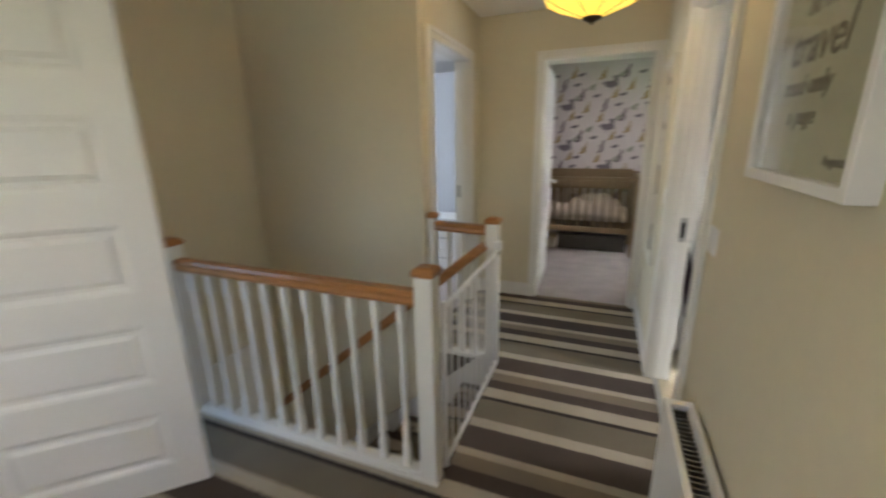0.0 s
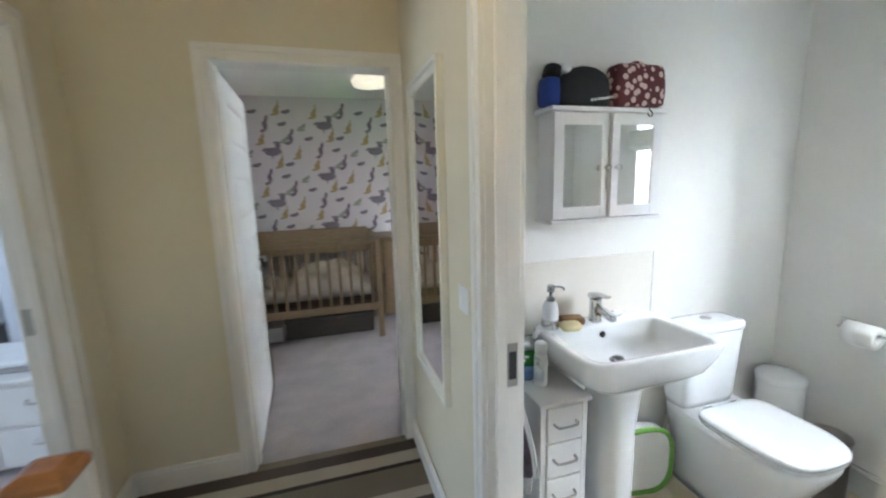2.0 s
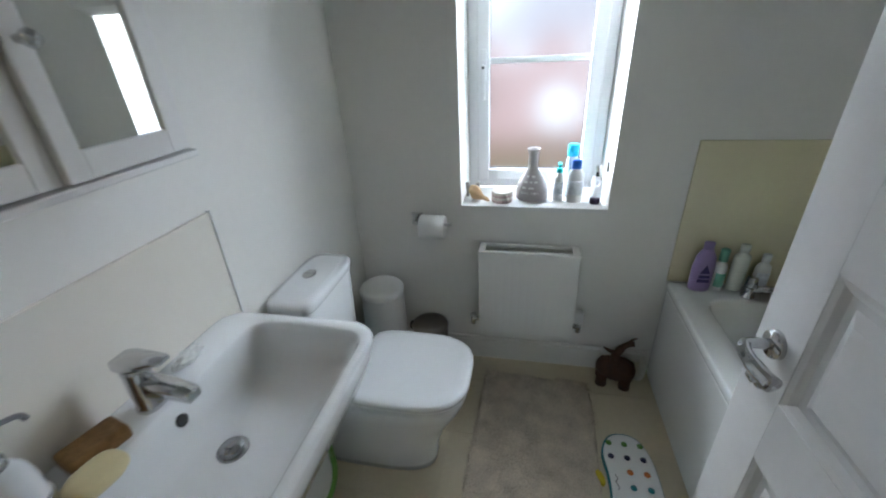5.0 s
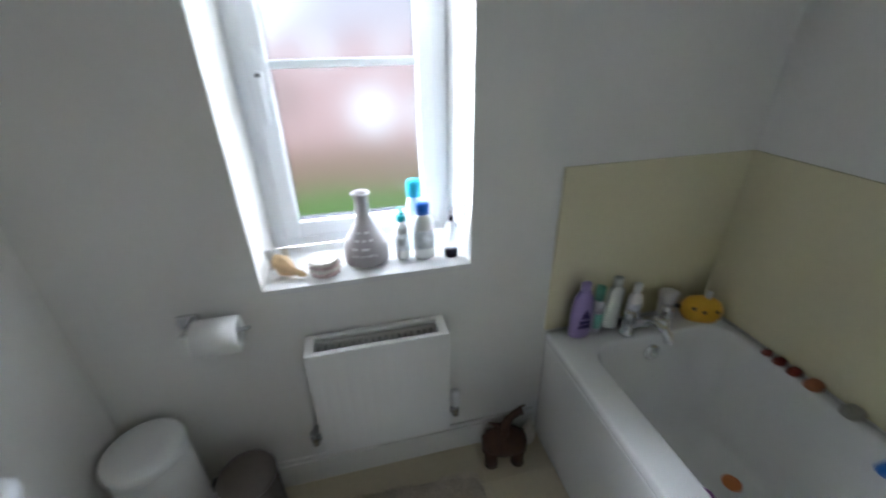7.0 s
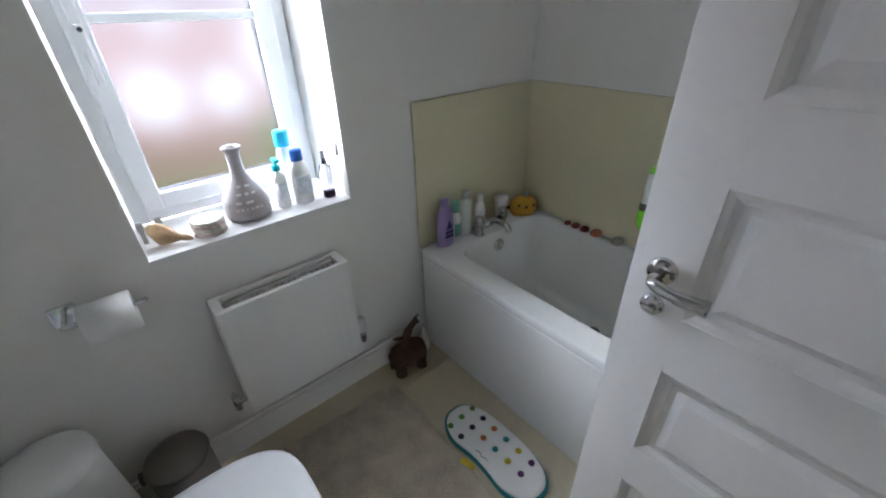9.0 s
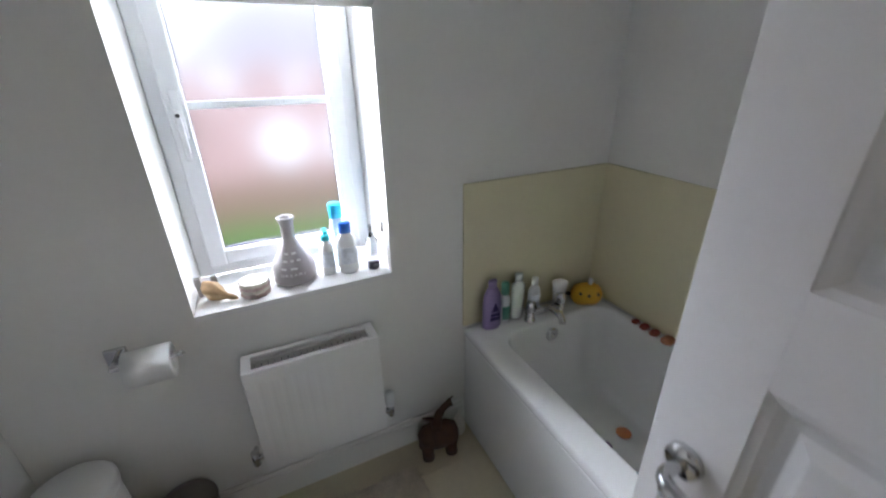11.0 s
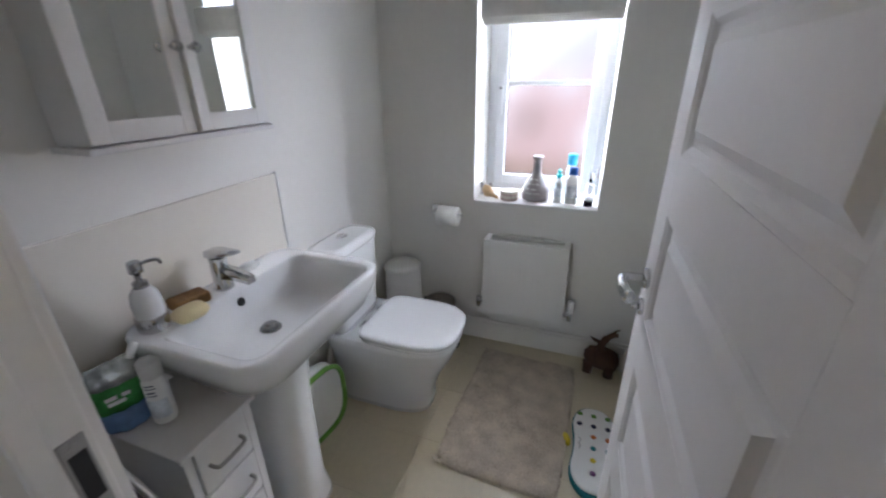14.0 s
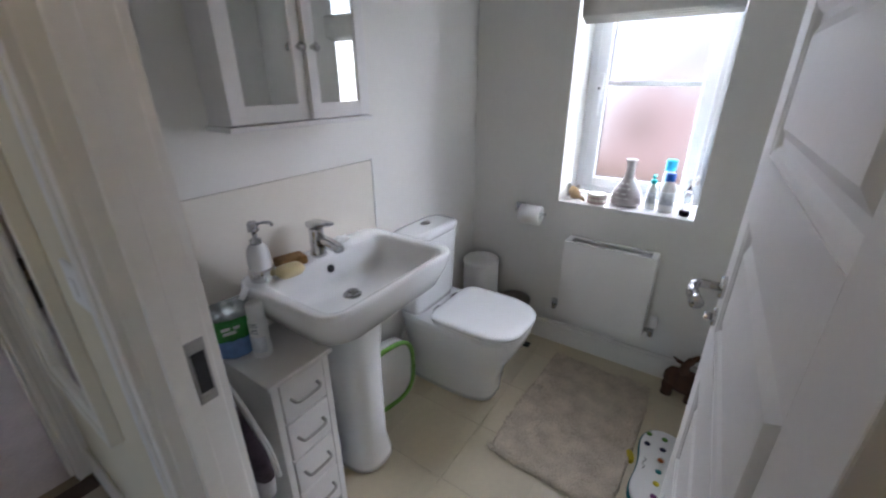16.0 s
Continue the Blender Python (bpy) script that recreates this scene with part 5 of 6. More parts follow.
bottle("cleaner_bottle", 1.500, 3.235, -0.004, body(0.036, 0.21, 0.05, 0.014), M_BLUEFILM, "blue cleaning bottle beside the basin pedestal", capp(0.017, 0.215, 0.03), M_BLACK, stripe=(0.04, 0.12, DOT["yellow"]))

# ---- bathroom: bath ----
bs = struct("bath_splash_panel", box(2.790, 2.800, 1.345, 2.007, 0.517, 1.105, 0.002), M_BATHTILE, "yellow-cream wall panel at the tap end of the bath", "wall panel")
bs = struct("bath_side_panel", box(1.11, 2.800, 1.335, 1.345, 0.517, 1.105, 0.002), M_BATHTILE, "yellow-cream wall panel along the bath", "wall panel")
bt = thing("bathtub", 1.957, 1.676, -0.004, "white built-in bathtub with a side panel", "bathtub")
b = bmesh.new()
X, Y = 0.833, 0.331
CX, CY = -0.010, -0.032
rings(b, [rrect(0, 0, X - 0.010, Y - 0.012, 0.010, 0.470), rrect(0, 0, X - 0.001, Y - 0.001, 0.012, 0.484), rrect(0, 0, X, Y, 0.012, 0.489), rrect(0, 0, X, Y, 0.012, 0.510), rrect(0, 0, X - 0.003, Y - 0.003, 0.012, 0.516), rrect(0, 0, X - 0.008, Y - 0.008, 0.012, 0.519),
          rrect(CX, CY, 0.735, 0.268, 0.085, 0.519), rrect(CX, CY, 0.729, 0.263, 0.080, 0.516), rrect(CX, CY, 0.724, 0.258, 0.076, 0.506), rrect(CX + 0.004, CY, 0.715, 0.251, 0.075, 0.44), rrect(CX + 0.012, CY, 0.690, 0.240, 0.075, 0.26), rrect(CX + 0.02, CY, 0.665, 0.229, 0.08, 0.165), rrect(CX + 0.025, CY, 0.640, 0.215, 0.08, 0.132), rrect(CX + 0.03, CY, 0.60, 0.195, 0.08, 0.1215), rrect(CX + 0.03, CY, 0.20, 0.06, 0.05, 0.118)], cap=False)
b.verts.ensure_lookup_table()
b.faces.new(b.verts[-28:])
part("tub", b, M_ACRYL, bt, "glossy white tub")
b = bmesh.new()
bx(b, -X, X + 0.002, Y - 0.030, Y - 0.004, 0.0, 0.480, 0.010, 4)
part("side_panel", b, M_ACRYL, bt, "white bath panel")
part("overflow", lathe([(0.0, 0.0), (0.030, 0.0), (0.030, 0.005), (0.024, 0.010), (0.010, 0.012), (0.009, 0.006), (0.0, 0.006)], 24), M_CHROME, bt, "round chrome overflow", True, pose(0.706, -0.020, 0.452, 0, -84, 0))
part("waste", lathe([(0.0, 0.0), (0.032, 0.0), (0.030, 0.005), (0.0, 0.008)], 24), M_CHROME, bt, "chrome waste", True, pose(0.525, -0.03, 0.1215))
# Black disc on the waste, in place of the shade in its hole.
part("waste_hole_shade", lathe([(0.0, 0.0075), (0.021, 0.0075), (0.021, 0.0095), (0.0, 0.0095)], 20), M_BLACK, bt, "black disc for the shaded waste hole", at=pose(0.525, -0.03, 0.1215))
mx = bmesh.new()
for dy in (-0.075, 0.075):
    lathe([(0.0, 0.0), (0.024, 0.0), (0.024, 0.008), (0.017, 0.012), (0.017, 0.05), (0.0, 0.05)], 20, mx, 0.75, dy)
    lathe([(0.0, 0.05), (0.022, 0.05), (0.023, 0.056), (0.019, 0.085), (0.016, 0.090), (0.0, 0.091)], 20, mx, 0.75, dy)
rod(mx, [(0.75, -0.09, 0.036), (0.75, 0.09, 0.036)], 0.016, 16)
rod(mx, bend([(0.745, 0.0, 0.036), (0.715, 0.0, 0.054), (0.672, 0.0, 0.056), (0.650, 0.0, 0.046), (0.643, 0.0, 0.030)], 5), 0.0145, 14)
part("bath_mixer", mx, M_CHROME, bt, "chrome bath mixer tap", True, pose(0, -0.01, 0.518))

RZ = 0.5145
M_LILAC = mat("lilac_plastic", (0.34, 0.26, 0.50), 0.35, var=0.05, scale=20)
M_LOGO = mat("dark_violet_print", (0.035, 0.02, 0.12), 0.4, var=0.05, scale=20)
M_MINT = mat("mint_plastic", (0.20, 0.48, 0.36), 0.35, var=0.05, scale=20)
M_CLEAR = mat("clear_plastic", (0.70, 0.72, 0.66), 0.18, var=0.04, scale=20)
lb = bottle("lilac_bath_bottle", 2.745, 1.905, RZ, [(0.0, 0.0), (0.036, 0.0), (0.040, 0.006), (0.041, 0.10), (0.036, 0.150), (0.022, 0.178), (0.019, 0.182), (0.0, 0.182)], M_LILAC, "lilac baby bath bottle on the rim", capp(0.019, 0.183, 0.030), M_LILAC, sx=0.62, sy=1.0)
mk = bmesh.new()
rings(mk, [[(-0.0262, 0.018, 0.085), (-0.0262, -0.018, 0.085), (-0.0262, 0.0, 0.125)], [(-0.0275, 0.018, 0.085), (-0.0275, -0.018, 0.085), (-0.0275, 0.0, 0.125)]])
bx(mk, -0.0275, -0.0262, -0.022, 0.022, 0.045, 0.060), bx(mk, -0.0275, -0.0262, -0.020, 0.020, 0.064, 0.078)
part("printed_mark", mk, M_LOGO, lb)
bottle("mint_bottle", 2.755, 1.838, RZ, body(0.022, 0.125, 0.02, 0.010), M_WPLASTIC, "white and mint bottle on the bath rim", capp(0.016, 0.13, 0.05), M_MINT, stripe=(0.02, 0.08, M_MINT))
bottle("clear_bottle", 2.762, 1.770, RZ, body(0.030, 0.165, 0.02, 0.014), M_CLEAR, "clear shampoo bottle on the bath rim", capp(0.018, 0.17, 0.03), M_CLEAR, sx=0.7)
bottle("cream_tube", 2.757, 1.690, RZ, body(0.028, 0.13, 0.03, 0.012), M_WPLASTIC, "white lotion bottle with printed label", capp(0.016, 0.135, 0.03), M_WPLASTIC, sx=0.7, stripe=(0.03, 0.09, M_GREYLABEL))
bottle("white_tube", 2.735, 1.575, RZ, [(0.0, 0.0), (0.022, 0.0), (0.023, 0.02), (0.030, 0.08), (0.036, 0.125), (0.0, 0.127)], M_WPLASTIC, "white tapering tube standing on its cap", None, None, sx=0.8)
M_YELLOW = mat("yellow_rubber", (0.72, 0.42, 0.03), 0.45, var=0.06, scale=20)
b = bmesh.new()
rings(b, [sq(0, 0, 0.066 * k, 0.038 * k, z, 28, 2.6) for k, z in ((0.8, 0), (1.0, 0.02), (1.02, 0.05), (0.85, 0.076), (0.5, 0.088), (0.2, 0.091))])
yt = tagged(part("yellow_bath_toy", b, M_YELLOW, None, smooth=True), "yellow rubber bath toy with black spots", "toy")
yt.matrix_basis = pose(2.715, 1.435, RZ, 0, 0, 62)
for x, y, z in ((-0.04, 0.032, 0.055), (0.0, 0.038, 0.050), (0.035, 0.033, 0.058)):
    sp = bmesh.new()
    bmesh.ops.create_icosphere(sp, subdivisions=2, radius=0.007, matrix=Matrix.Translation((x, y, z)))
    part("spot", sp, M_BLACK, yt, "black dot", smooth=True)
sp = bmesh.new()
rod(sp, [(0.070, 0, 0.04), (0.10, 0, 0.045)], 0.008, 8)
part("nose", sp, M_BLACK, yt, "black nose", smooth=True)
rr = bmesh.new()
rod(rr, [(-0.01, 0, 0.09), (-0.012, 0, 0.115)], 0.009, 10)
part("top_tab", rr, M_WPLASTIC, yt, "white tab", smooth=True)
M_RED = mat("brick_red_plastic", (0.26, 0.045, 0.03), 0.4, var=0.08, scale=20)
M_ORANGE = mat("orange_plastic", (0.45, 0.16, 0.07), 0.45, var=0.08, scale=20)


def little_toy(name, x, y, z, r, material, label, rz=0):
    b = bmesh.new()
    rings(b, [sq(0, 0, r * 1.25 * k, r * k, zz * r, 20, 2.4) for k, zz in ((0.7, 0), (1, 0.25), (1.0, 0.7), (0.75, 1.05), (0.3, 1.2))])
    bmesh.ops.create_icosphere(b, subdivisions=2, radius=r * 0.55, matrix=Matrix.Translation((r * 0.9, 0, r * 1.05)))
    o = part(name, b, material, None, smooth=True)
    o.matrix_basis = pose(x, y, z, 0, 0, rz)
    return tagged(o, label, "toy", "bath toys")


for x, r, m, lab in ((2.500, 0.014, M_RED, "small dark red bath toy on the rim"), (2.458, 0.017, M_RED, "small dark red bath toy on the rim"), (2.412, 0.018, M_RED, "small dark red bath toy on the rim"), (2.355, 0.022, M_ORANGE, "small orange bath toy on the rim"), (2.255, 0.024, M_STEEL, "small grey bath toy on the rim")):
    little_toy("bath_toy", x, 1.372, RZ, r, m, lab, 90)

M_LIMEP = mat("lime_plastic", (0.22, 0.62, 0.03), 0.3, var=0.04, scale=20)
M_BLUEP = mat("royal_blue_plastic", (0.015, 0.14, 0.50), 0.3, var=0.04, scale=20)
pt = thing("pipe_bath_toy", 2.045, 1.345, RZ, "lime, blue and white water pipe toy stuck to the panel", "toy")
b = lathe([(0.0, 0.0), (0.03, 0.0), (0.055, 0.025), (0.062, 0.06), (0.060, 0.10), (0.052, 0.10), (0.053, 0.062), (0.03, 0.02), (0.0, 0.018)], 28)
part("scoop", b, M_LIMEP, pt, "lime green scoop", True, pose(0.012, 0.068, 0.200, 0, 8, 0))
b = bmesh.new()
rod(b, [(0.135, 0.045, 0.22), (0.130, 0.045, 0.34)], 0.015, 14)
part("clear_tube", b, M_CLEAR, pt, "clear tube")
for nm, pts, r, m, lab in (
        ("tube_lid", [(0.1305, 0.045, 0.341), (0.130, 0.045, 0.356)], 0.024, M_LIMEP, "lime green lid"),
        ("pipe_bend", bend([(0.135, 0.045, 0.19), (0.135, 0.05, 0.15), (0.115, 0.055, 0.125), (0.09, 0.055, 0.12)], 5), 0.021, M_LIMEP, "lime green pipe bend"),
        ("dark_joint", [(0.135, 0.045, 0.19), (0.135, 0.045, 0.22)], 0.022, M_DARKSTEEL, "dark joint"),
        ("blue_joint", [(0.09, 0.055, 0.12), (0.06, 0.055, 0.125)], 0.024, M_BLUEP, "blue pipe joint"),
        ("blue_joint", [(0.035, 0.06, 0.075), (0.045, 0.06, 0.035)], 0.024, M_BLUEP, "blue pipe joint"),
        ("blue_joint", [(0.09, 0.075, -0.045), (0.075, 0.07, -0.005)], 0.023, M_BLUEP, "blue pipe joint"),
        ("white_pipe", [(0.065, 0.055, 0.125), (-0.03, 0.055, 0.085)], 0.021, M_WPLASTIC, "white pipe"),
        ("white_branch", [(0.02, 0.058, 0.11), (0.038, 0.06, 0.07)], 0.020, M_WPLASTIC, "white branch pipe"),
        ("white_foot", [(-0.12, 0.04, 0.0), (-0.125, 0.04, 0.03)], 0.026, M_WPLASTIC, "white pipe foot"),
        ("lime_elbow", bend([(-0.05, 0.055, 0.08), (-0.085, 0.055, 0.075), (-0.115, 0.05, 0.05), (-0.122, 0.045, 0.02)], 5), 0.020, M_LIMEP, "lime green elbow"),
        ("lime_pipe", [(0.045, 0.06, 0.035), (0.075, 0.068, -0.005)], 0.020, M_LIMEP, "lime green pipe"),
        ("red_joint", [(-0.03, 0.055, 0.085), (-0.055, 0.055, 0.078)], 0.022, M_RED, "red joint"),
        ("red_spout", [(0.0, 0.060, 0.075), (-0.02, 0.075, 0.035)], 0.010, M_RED, "red spout")):
    part(nm, rod(bmesh.new(), pts, r * 0.74, 14), m, pt, lab, True)
for cname, x, y in (("teal", 1.70, 1.485), ("plum", 1.836, 1.485), ("green", 1.96, 1.485), ("yellow", 2.093, 1.485), ("navy", 2.22, 1.490), ("orange", 2.35, 1.510), ("plum", 2.336, 1.627), ("green", 2.02, 1.63), ("teal", 2.19, 1.63)):
    d = lathe([(0.0, 0.0), (0.030, 0.0), (0.030, 0.003), (0.026, 0.005), (0.0, 0.006)], 22)
    o = part("bath_grip", d, DOT[cname], None)
    o.matrix_basis = pose(x, y, 0.1185)
    tagged(o, "round %s non-slip bath grip" % cname, "bath grip", "non-slip grips")


# ---- landing: stairs and balustrade ----
RISE, GOING = 0.190, 0.221
flight = thing("staircase", 0.10, 2.28, 0.0, "carpeted staircase going down from the landing", "stairs")
for i in range(8):
    t = bmesh.new()
    x1, z1 = -i * GOING, -(i + 1) * RISE
    bx(t, x1 - GOING - 0.02, x1, -0.515, 0.515, z1 - 0.03, z1, 0.008)
    bx(t, x1 - 0.012, x1 - 0.001, -0.515, 0.515, z1 + 0.001, z1 + RISE - 0.02 if i else -0.03)
    part("step", t, M_STRIPE, flight)
part("string_board", box(-1.50, 0.0, -0.519, -0.500, -0.25, 0.012, 0.003), M_GLOSSW, flight, "white painted apron board")
bm = bmesh.new()
rings(bm, [[(0.0, 0.0, 0.0), (0.0, 0.0, -0.24), (-1.84, 0.0, -1.84), (-1.84, 0.0, -1.58), (-0.10, 0.0, -0.0)], [(0.0, 0.016, 0.0), (0.0, 0.016, -0.24), (-1.84, 0.016, -1.84), (-1.84, 0.016, -1.58), (-0.10, 0.016, -0.0)]])
for f in bm.faces:
    f.smooth = False
part("wall_string", bm, M_GLOSSW, flight, "white painted wall string", at=pose(0, 0.500, 0.05))
# Thin white panel over the lower part of the end wall.
struct("stair_end_panel", box(-1.75, -1.735, 1.762, 2.50, -1.4, -0.06), M_GLOSSW, "plain white panel low on the stairwell wall", "panelling")

bal = thing("stair_balustrade", 0, 0, 0, "white balustrade with orange-stained handrail and newel caps", "balustrade")


def newel(x, y, z0, z1, half=False):
    b = bmesh.new()
    k = 0.62 if half else 0.86
    bx(b, x - 0.045 * k, x + 0.045 * k, y - 0.045 * k, y + 0.045 * k, z0, z1, 0.006)
    nw = part("newel_post", b, M_GLOSSW, bal, "square white newel post")
    c = bmesh.new()
    rings(c, [sq(x, y, r * k, r * k, z, 16, 14) for r, z in ((0.047, z1 + 0.0005), (0.055, z1 + 0.006), (0.056, z1 + 0.020), (0.048, z1 + 0.030), (0.028, z1 + 0.038))])
    for f in c.faces:
        f.smooth = False
    part("cap", c, M_OAK, nw, "orange-stained wooden cap")


AX, AY, BX, BY, EX = 0.055, 1.805, 0.055, 2.790, -1.345
newel(AX, AY, -0.25, 0.925), newel(BX, BY, -0.25, 0.925), newel(EX, AY, 0.0, 0.925), newel(-0.362, 2.852, 0.0, 0.925, True)


def rail(name, a, b, material, w=0.030, h=0.030):
    """A moulded handrail between two points."""
    a, b = Vector(a), Vector(b)
    d = (b - a).normalized()
    side = d.cross(Vector((0, 0, 1))).normalized()
    up = side.cross(d)
    prof = [(-0.75, -1), (0.75, -1), (1.0, -0.5), (0.9, 0.0), (1.05, 0.45), (0.75, 0.95), (-0.75, 0.95), (-1.05, 0.45), (-0.9, 0.0), (-1.0, -0.5)]
    bm = bmesh.new()
    rings(bm, [[p + side * (u * w) + up * (v * h) for u, v in prof] for p in (a, b)])
    for f in bm.faces:
        f.smooth = False
    return part(name, bm, material, bal, "orange-stained wooden rail")


rail("handrail", (EX + 0.045, AY, 0.832), (AX - 0.045, AY, 0.832), M_OAK)
rail("handrail", (-0.332, 2.840, 0.880), (BX - 0.045, 2.800, 0.880), M_OAK)
rail("stair_handrail", (BX - 0.040, 2.735, 0.800), (-1.72, 2.735, -0.722), M_OAK, 0.024, 0.030)
part("base_rail", box(EX + 0.045, AX - 0.045, AY - 0.032, AY + 0.032, 0.0, 0.030, 0.006), M_GLOSSW, bal, "white base rail")
part("base_rail", box(-0.307, BX - 0.045, 2.785, 2.849, 0.0, 0.030, 0.006), M_GLOSSW, bal, "white base rail")
sp = bmesh.new()
rings(sp, [sq(0, 0, r, r, z, 12, 8) for r, z in ((0.0165, 0.0), (0.0165, 0.10), (0.0125, 0.115), (0.0125, 0.665), (0.0165, 0.68), (0.0165, 0.775))])
for f in sp.faces:
    f.smooth = False
first = part("baluster", sp, M_GLOSSW, bal, "", False, pose(EX + 0.12, AY, 0.030))
for i in range(1, 11):
    again(first, bal, pose(EX + 0.12 + i * 0.1165, AY, 0.030))
for x in (-0.24, -0.15, -0.06):
    again(first, bal, pose(x, 2.818, 0.030) @ Matrix.Diagonal((1, 1, 1.058, 1)))

gate = thing("stair_gate", 0.098, 0, 0, "white metal stair gate across the top of the stairs", "stair gate")
g = bmesh.new()
rod(g, [(0, 1.866, 0.775), (0, 2.738, 0.775)], 0.011, 12)
part("top_bar", g, M_GLOSS, gate)
g = bmesh.new()
rod(g, [(0, 1.866, 0.045), (0, 2.738, 0.045)], 0.011, 12)
part("bottom_bar", g, M_GLOSS, gate)
for y in (1.866, 2.738):
    g = bmesh.new()
    rod(g, [(0, y, 0.02), (0, y, 0.800)], 0.012, 12)
    part("end_post", g, M_GLOSS, gate)
g = bmesh.new()
rod(g, [(0, 0, 0.05), (0, 0, 0.770)], 0.0055, 10)
gb = part("gate_bar", g, M_GLOSS, gate, "", False, pose(0, 1.95, 0))
for i in range(1, 9):
    again(gb, gate, pose(0, 1.95 + i * 0.0885, 0))
part("latch", box(-0.018, 0.022, 2.715, 2.762, 0.775, 0.832, 0.006), M_WPLASTIC, gate, "white plastic latch")
part("latch_button", box(-0.012, 0.016, 2.700, 2.716, 0.760, 0.780, 0.003), M_BLACK, gate, "dark latch button")

# ---- landing: lamp, mirror, picture, switches ----
lp = thing("pendant_lamp", 0.545, 2.385, 1.84, "glowing yellow glass pendant lamp with a dark finial", "lamp")
M_LAMPGLASS = glow("lit_yellow_glass", (1.0, 0.62, 0.09), 0.33, 0.3)
M_BRONZEF = mat("dark_bronze", (0.055, 0.035, 0.02), 0.4, 0.8, var=0.15, scale=20)
SH = [(0.036, 0.026), (0.150, 0.072), (0.200, 0.102), (0.205, 0.118)]
for k in range(8):
    a0, a1 = math.pi / 8 + k * math.pi / 4, math.pi / 8 + (k + 1) * math.pi / 4
    b = bmesh.new()
    rings(b, [[(r * math.cos(a0), r * math.sin(a0), z), (r * math.cos(a1), r * math.sin(a1), z), ((r - 0.003) * math.cos(a1), (r - 0.003) * math.sin(a1), z + 0.003), ((r - 0.003) * math.cos(a0), (r - 0.003) * math.sin(a0), z + 0.003)] for r, z in SH])
    for f in b.faces:
        f.smooth = False
    part("glass_panel", b, M_LAMPGLASS, lp, "lit yellow glass panel")
b = bmesh.new()
for k in range(8):
    a = math.pi / 8 + k * math.pi / 4
    rod(b, [((r + 0.001) * math.cos(a), (r + 0.001) * math.sin(a), z) for r, z in SH], 0.0016, 6)
part("seams", b, M_BRONZEF, lp, "dark leaded seams")
part("finial", lathe([(0.0, 0.0), (0.006, 0.002), (0.008, 0.008), (0.016, 0.012), (0.034, 0.020), (0.040, 0.027), (0.030, 0.031), (0.0, 0.032)], 24), M_BRONZEF, lp, "dark bronze finial", True)
for k in range(3):
    a = 2 * math.pi * k / 3
    b = bmesh.new()
    rod(b, [(0.195 * math.cos(a), 0.195 * math.sin(a), 0.112), (0.02 * math.cos(a), 0.02 * math.sin(a), 0.45)], 0.0018, 6)
    part("chain", b, M_BRONZEF, lp)
part("ceiling_rose", lathe([(0.0, 0.44), (0.02, 0.44), (0.05, 0.50), (0.055, 0.519), (0.0, 0.519)], 24), M_BRONZEF, lp, smooth=True)
part("bulb", lathe([(0.0, 0.09), (0.018, 0.10), (0.028, 0.125), (0.022, 0.15), (0.014, 0.17), (0.014, 0.20), (0.0, 0.20)], 20), glow("lit_bulb", (1.0, 0.82, 0.55), 6.0), lp, "lit bulb")
bulb = new("pendant_bulb", bpy.data.lights.new("pendant_bulb", "POINT"))
bulb.data.energy, bulb.data.color, bulb.data.shadow_soft_size = 0.95, (1.0, 0.80, 0.50), 0.05
bulb.location = (0.545, 2.385, 2.12)

mr = thing("wall_mirror", 0.985, 3.535, 0.60, "tall cream-framed mirror on the landing wall", "mirror")
M_CREAMFRAME = mat("cream_lacquer", (0.72, 0.69, 0.61), 0.35, var=0.04, scale=8)
b = bmesh.new()
for t0, t1, th in ((0.0, 0.045, 0.022), (-0.003, 0.014, 0.030)):
    bx(b, -th, 0, -0.235 + t0, -0.235 + t1, t0, 1.26 - t0, 0.004), bx(b, -th, 0, 0.235 - t1, 0.235 - t0, t0, 1.26 - t0, 0.004)
    bx(b, -th + 0.0005, 0, -0.235 + t1 - 0.002, 0.235 - t1 + 0.002, t0, t1, 0.004), bx(b, -th + 0.0005, 0, -0.235 + t1 - 0.002, 0.235 - t1 + 0.002, 1.26 - t1, 1.26 - t0, 0.004)
part("frame", b, M_CREAMFRAME, mr, "cream painted frame")
part("glass", box(-0.014, -0.010, -0.194, 0.194, 0.040, 1.22), M_MIRROR, mr, "mirror glass")

pc = thing("framed_print", 0.985, 1.450, 1.318, "white box-framed print with dark hand lettering", "picture")
b = bmesh.new()
bx(b, -0.038, 0, -0.222, -0.200, 0, 0.62, 0.002), bx(b, -0.038, 0, 0.200, 0.222, 0, 0.62, 0.002), bx(b, -0.0375, 0, -0.201, 0.201, 0, 0.022, 0.002), bx(b, -0.0375, 0, -0.201, 0.201, 0.598, 0.62, 0.002)
part("frame", b, M_GLOSS, pc, "white wooden frame")
M_MAP = mat("printed_map_paper", (0.50, 0.50, 0.38), 0.6, var=0.18, scale=9)
part("print", box(-0.012, -0.004, -0.200, 0.200, 0.02, 0.60), M_MAP, pc, "faded olive map print")
gl = part("glass", box(-0.030, -0.028, -0.200, 0.200, 0.021, 0.599), mat("picture_glass", (0.95, 0.97, 0.96), 0.03, var=0, trans=1.0, ior=1.45), pc, "clear picture glass")
gl.visible_shadow = False
M_INK = mat("dark_ink", (0.03, 0.024, 0.018), 0.6, var=0.2, scale=40)
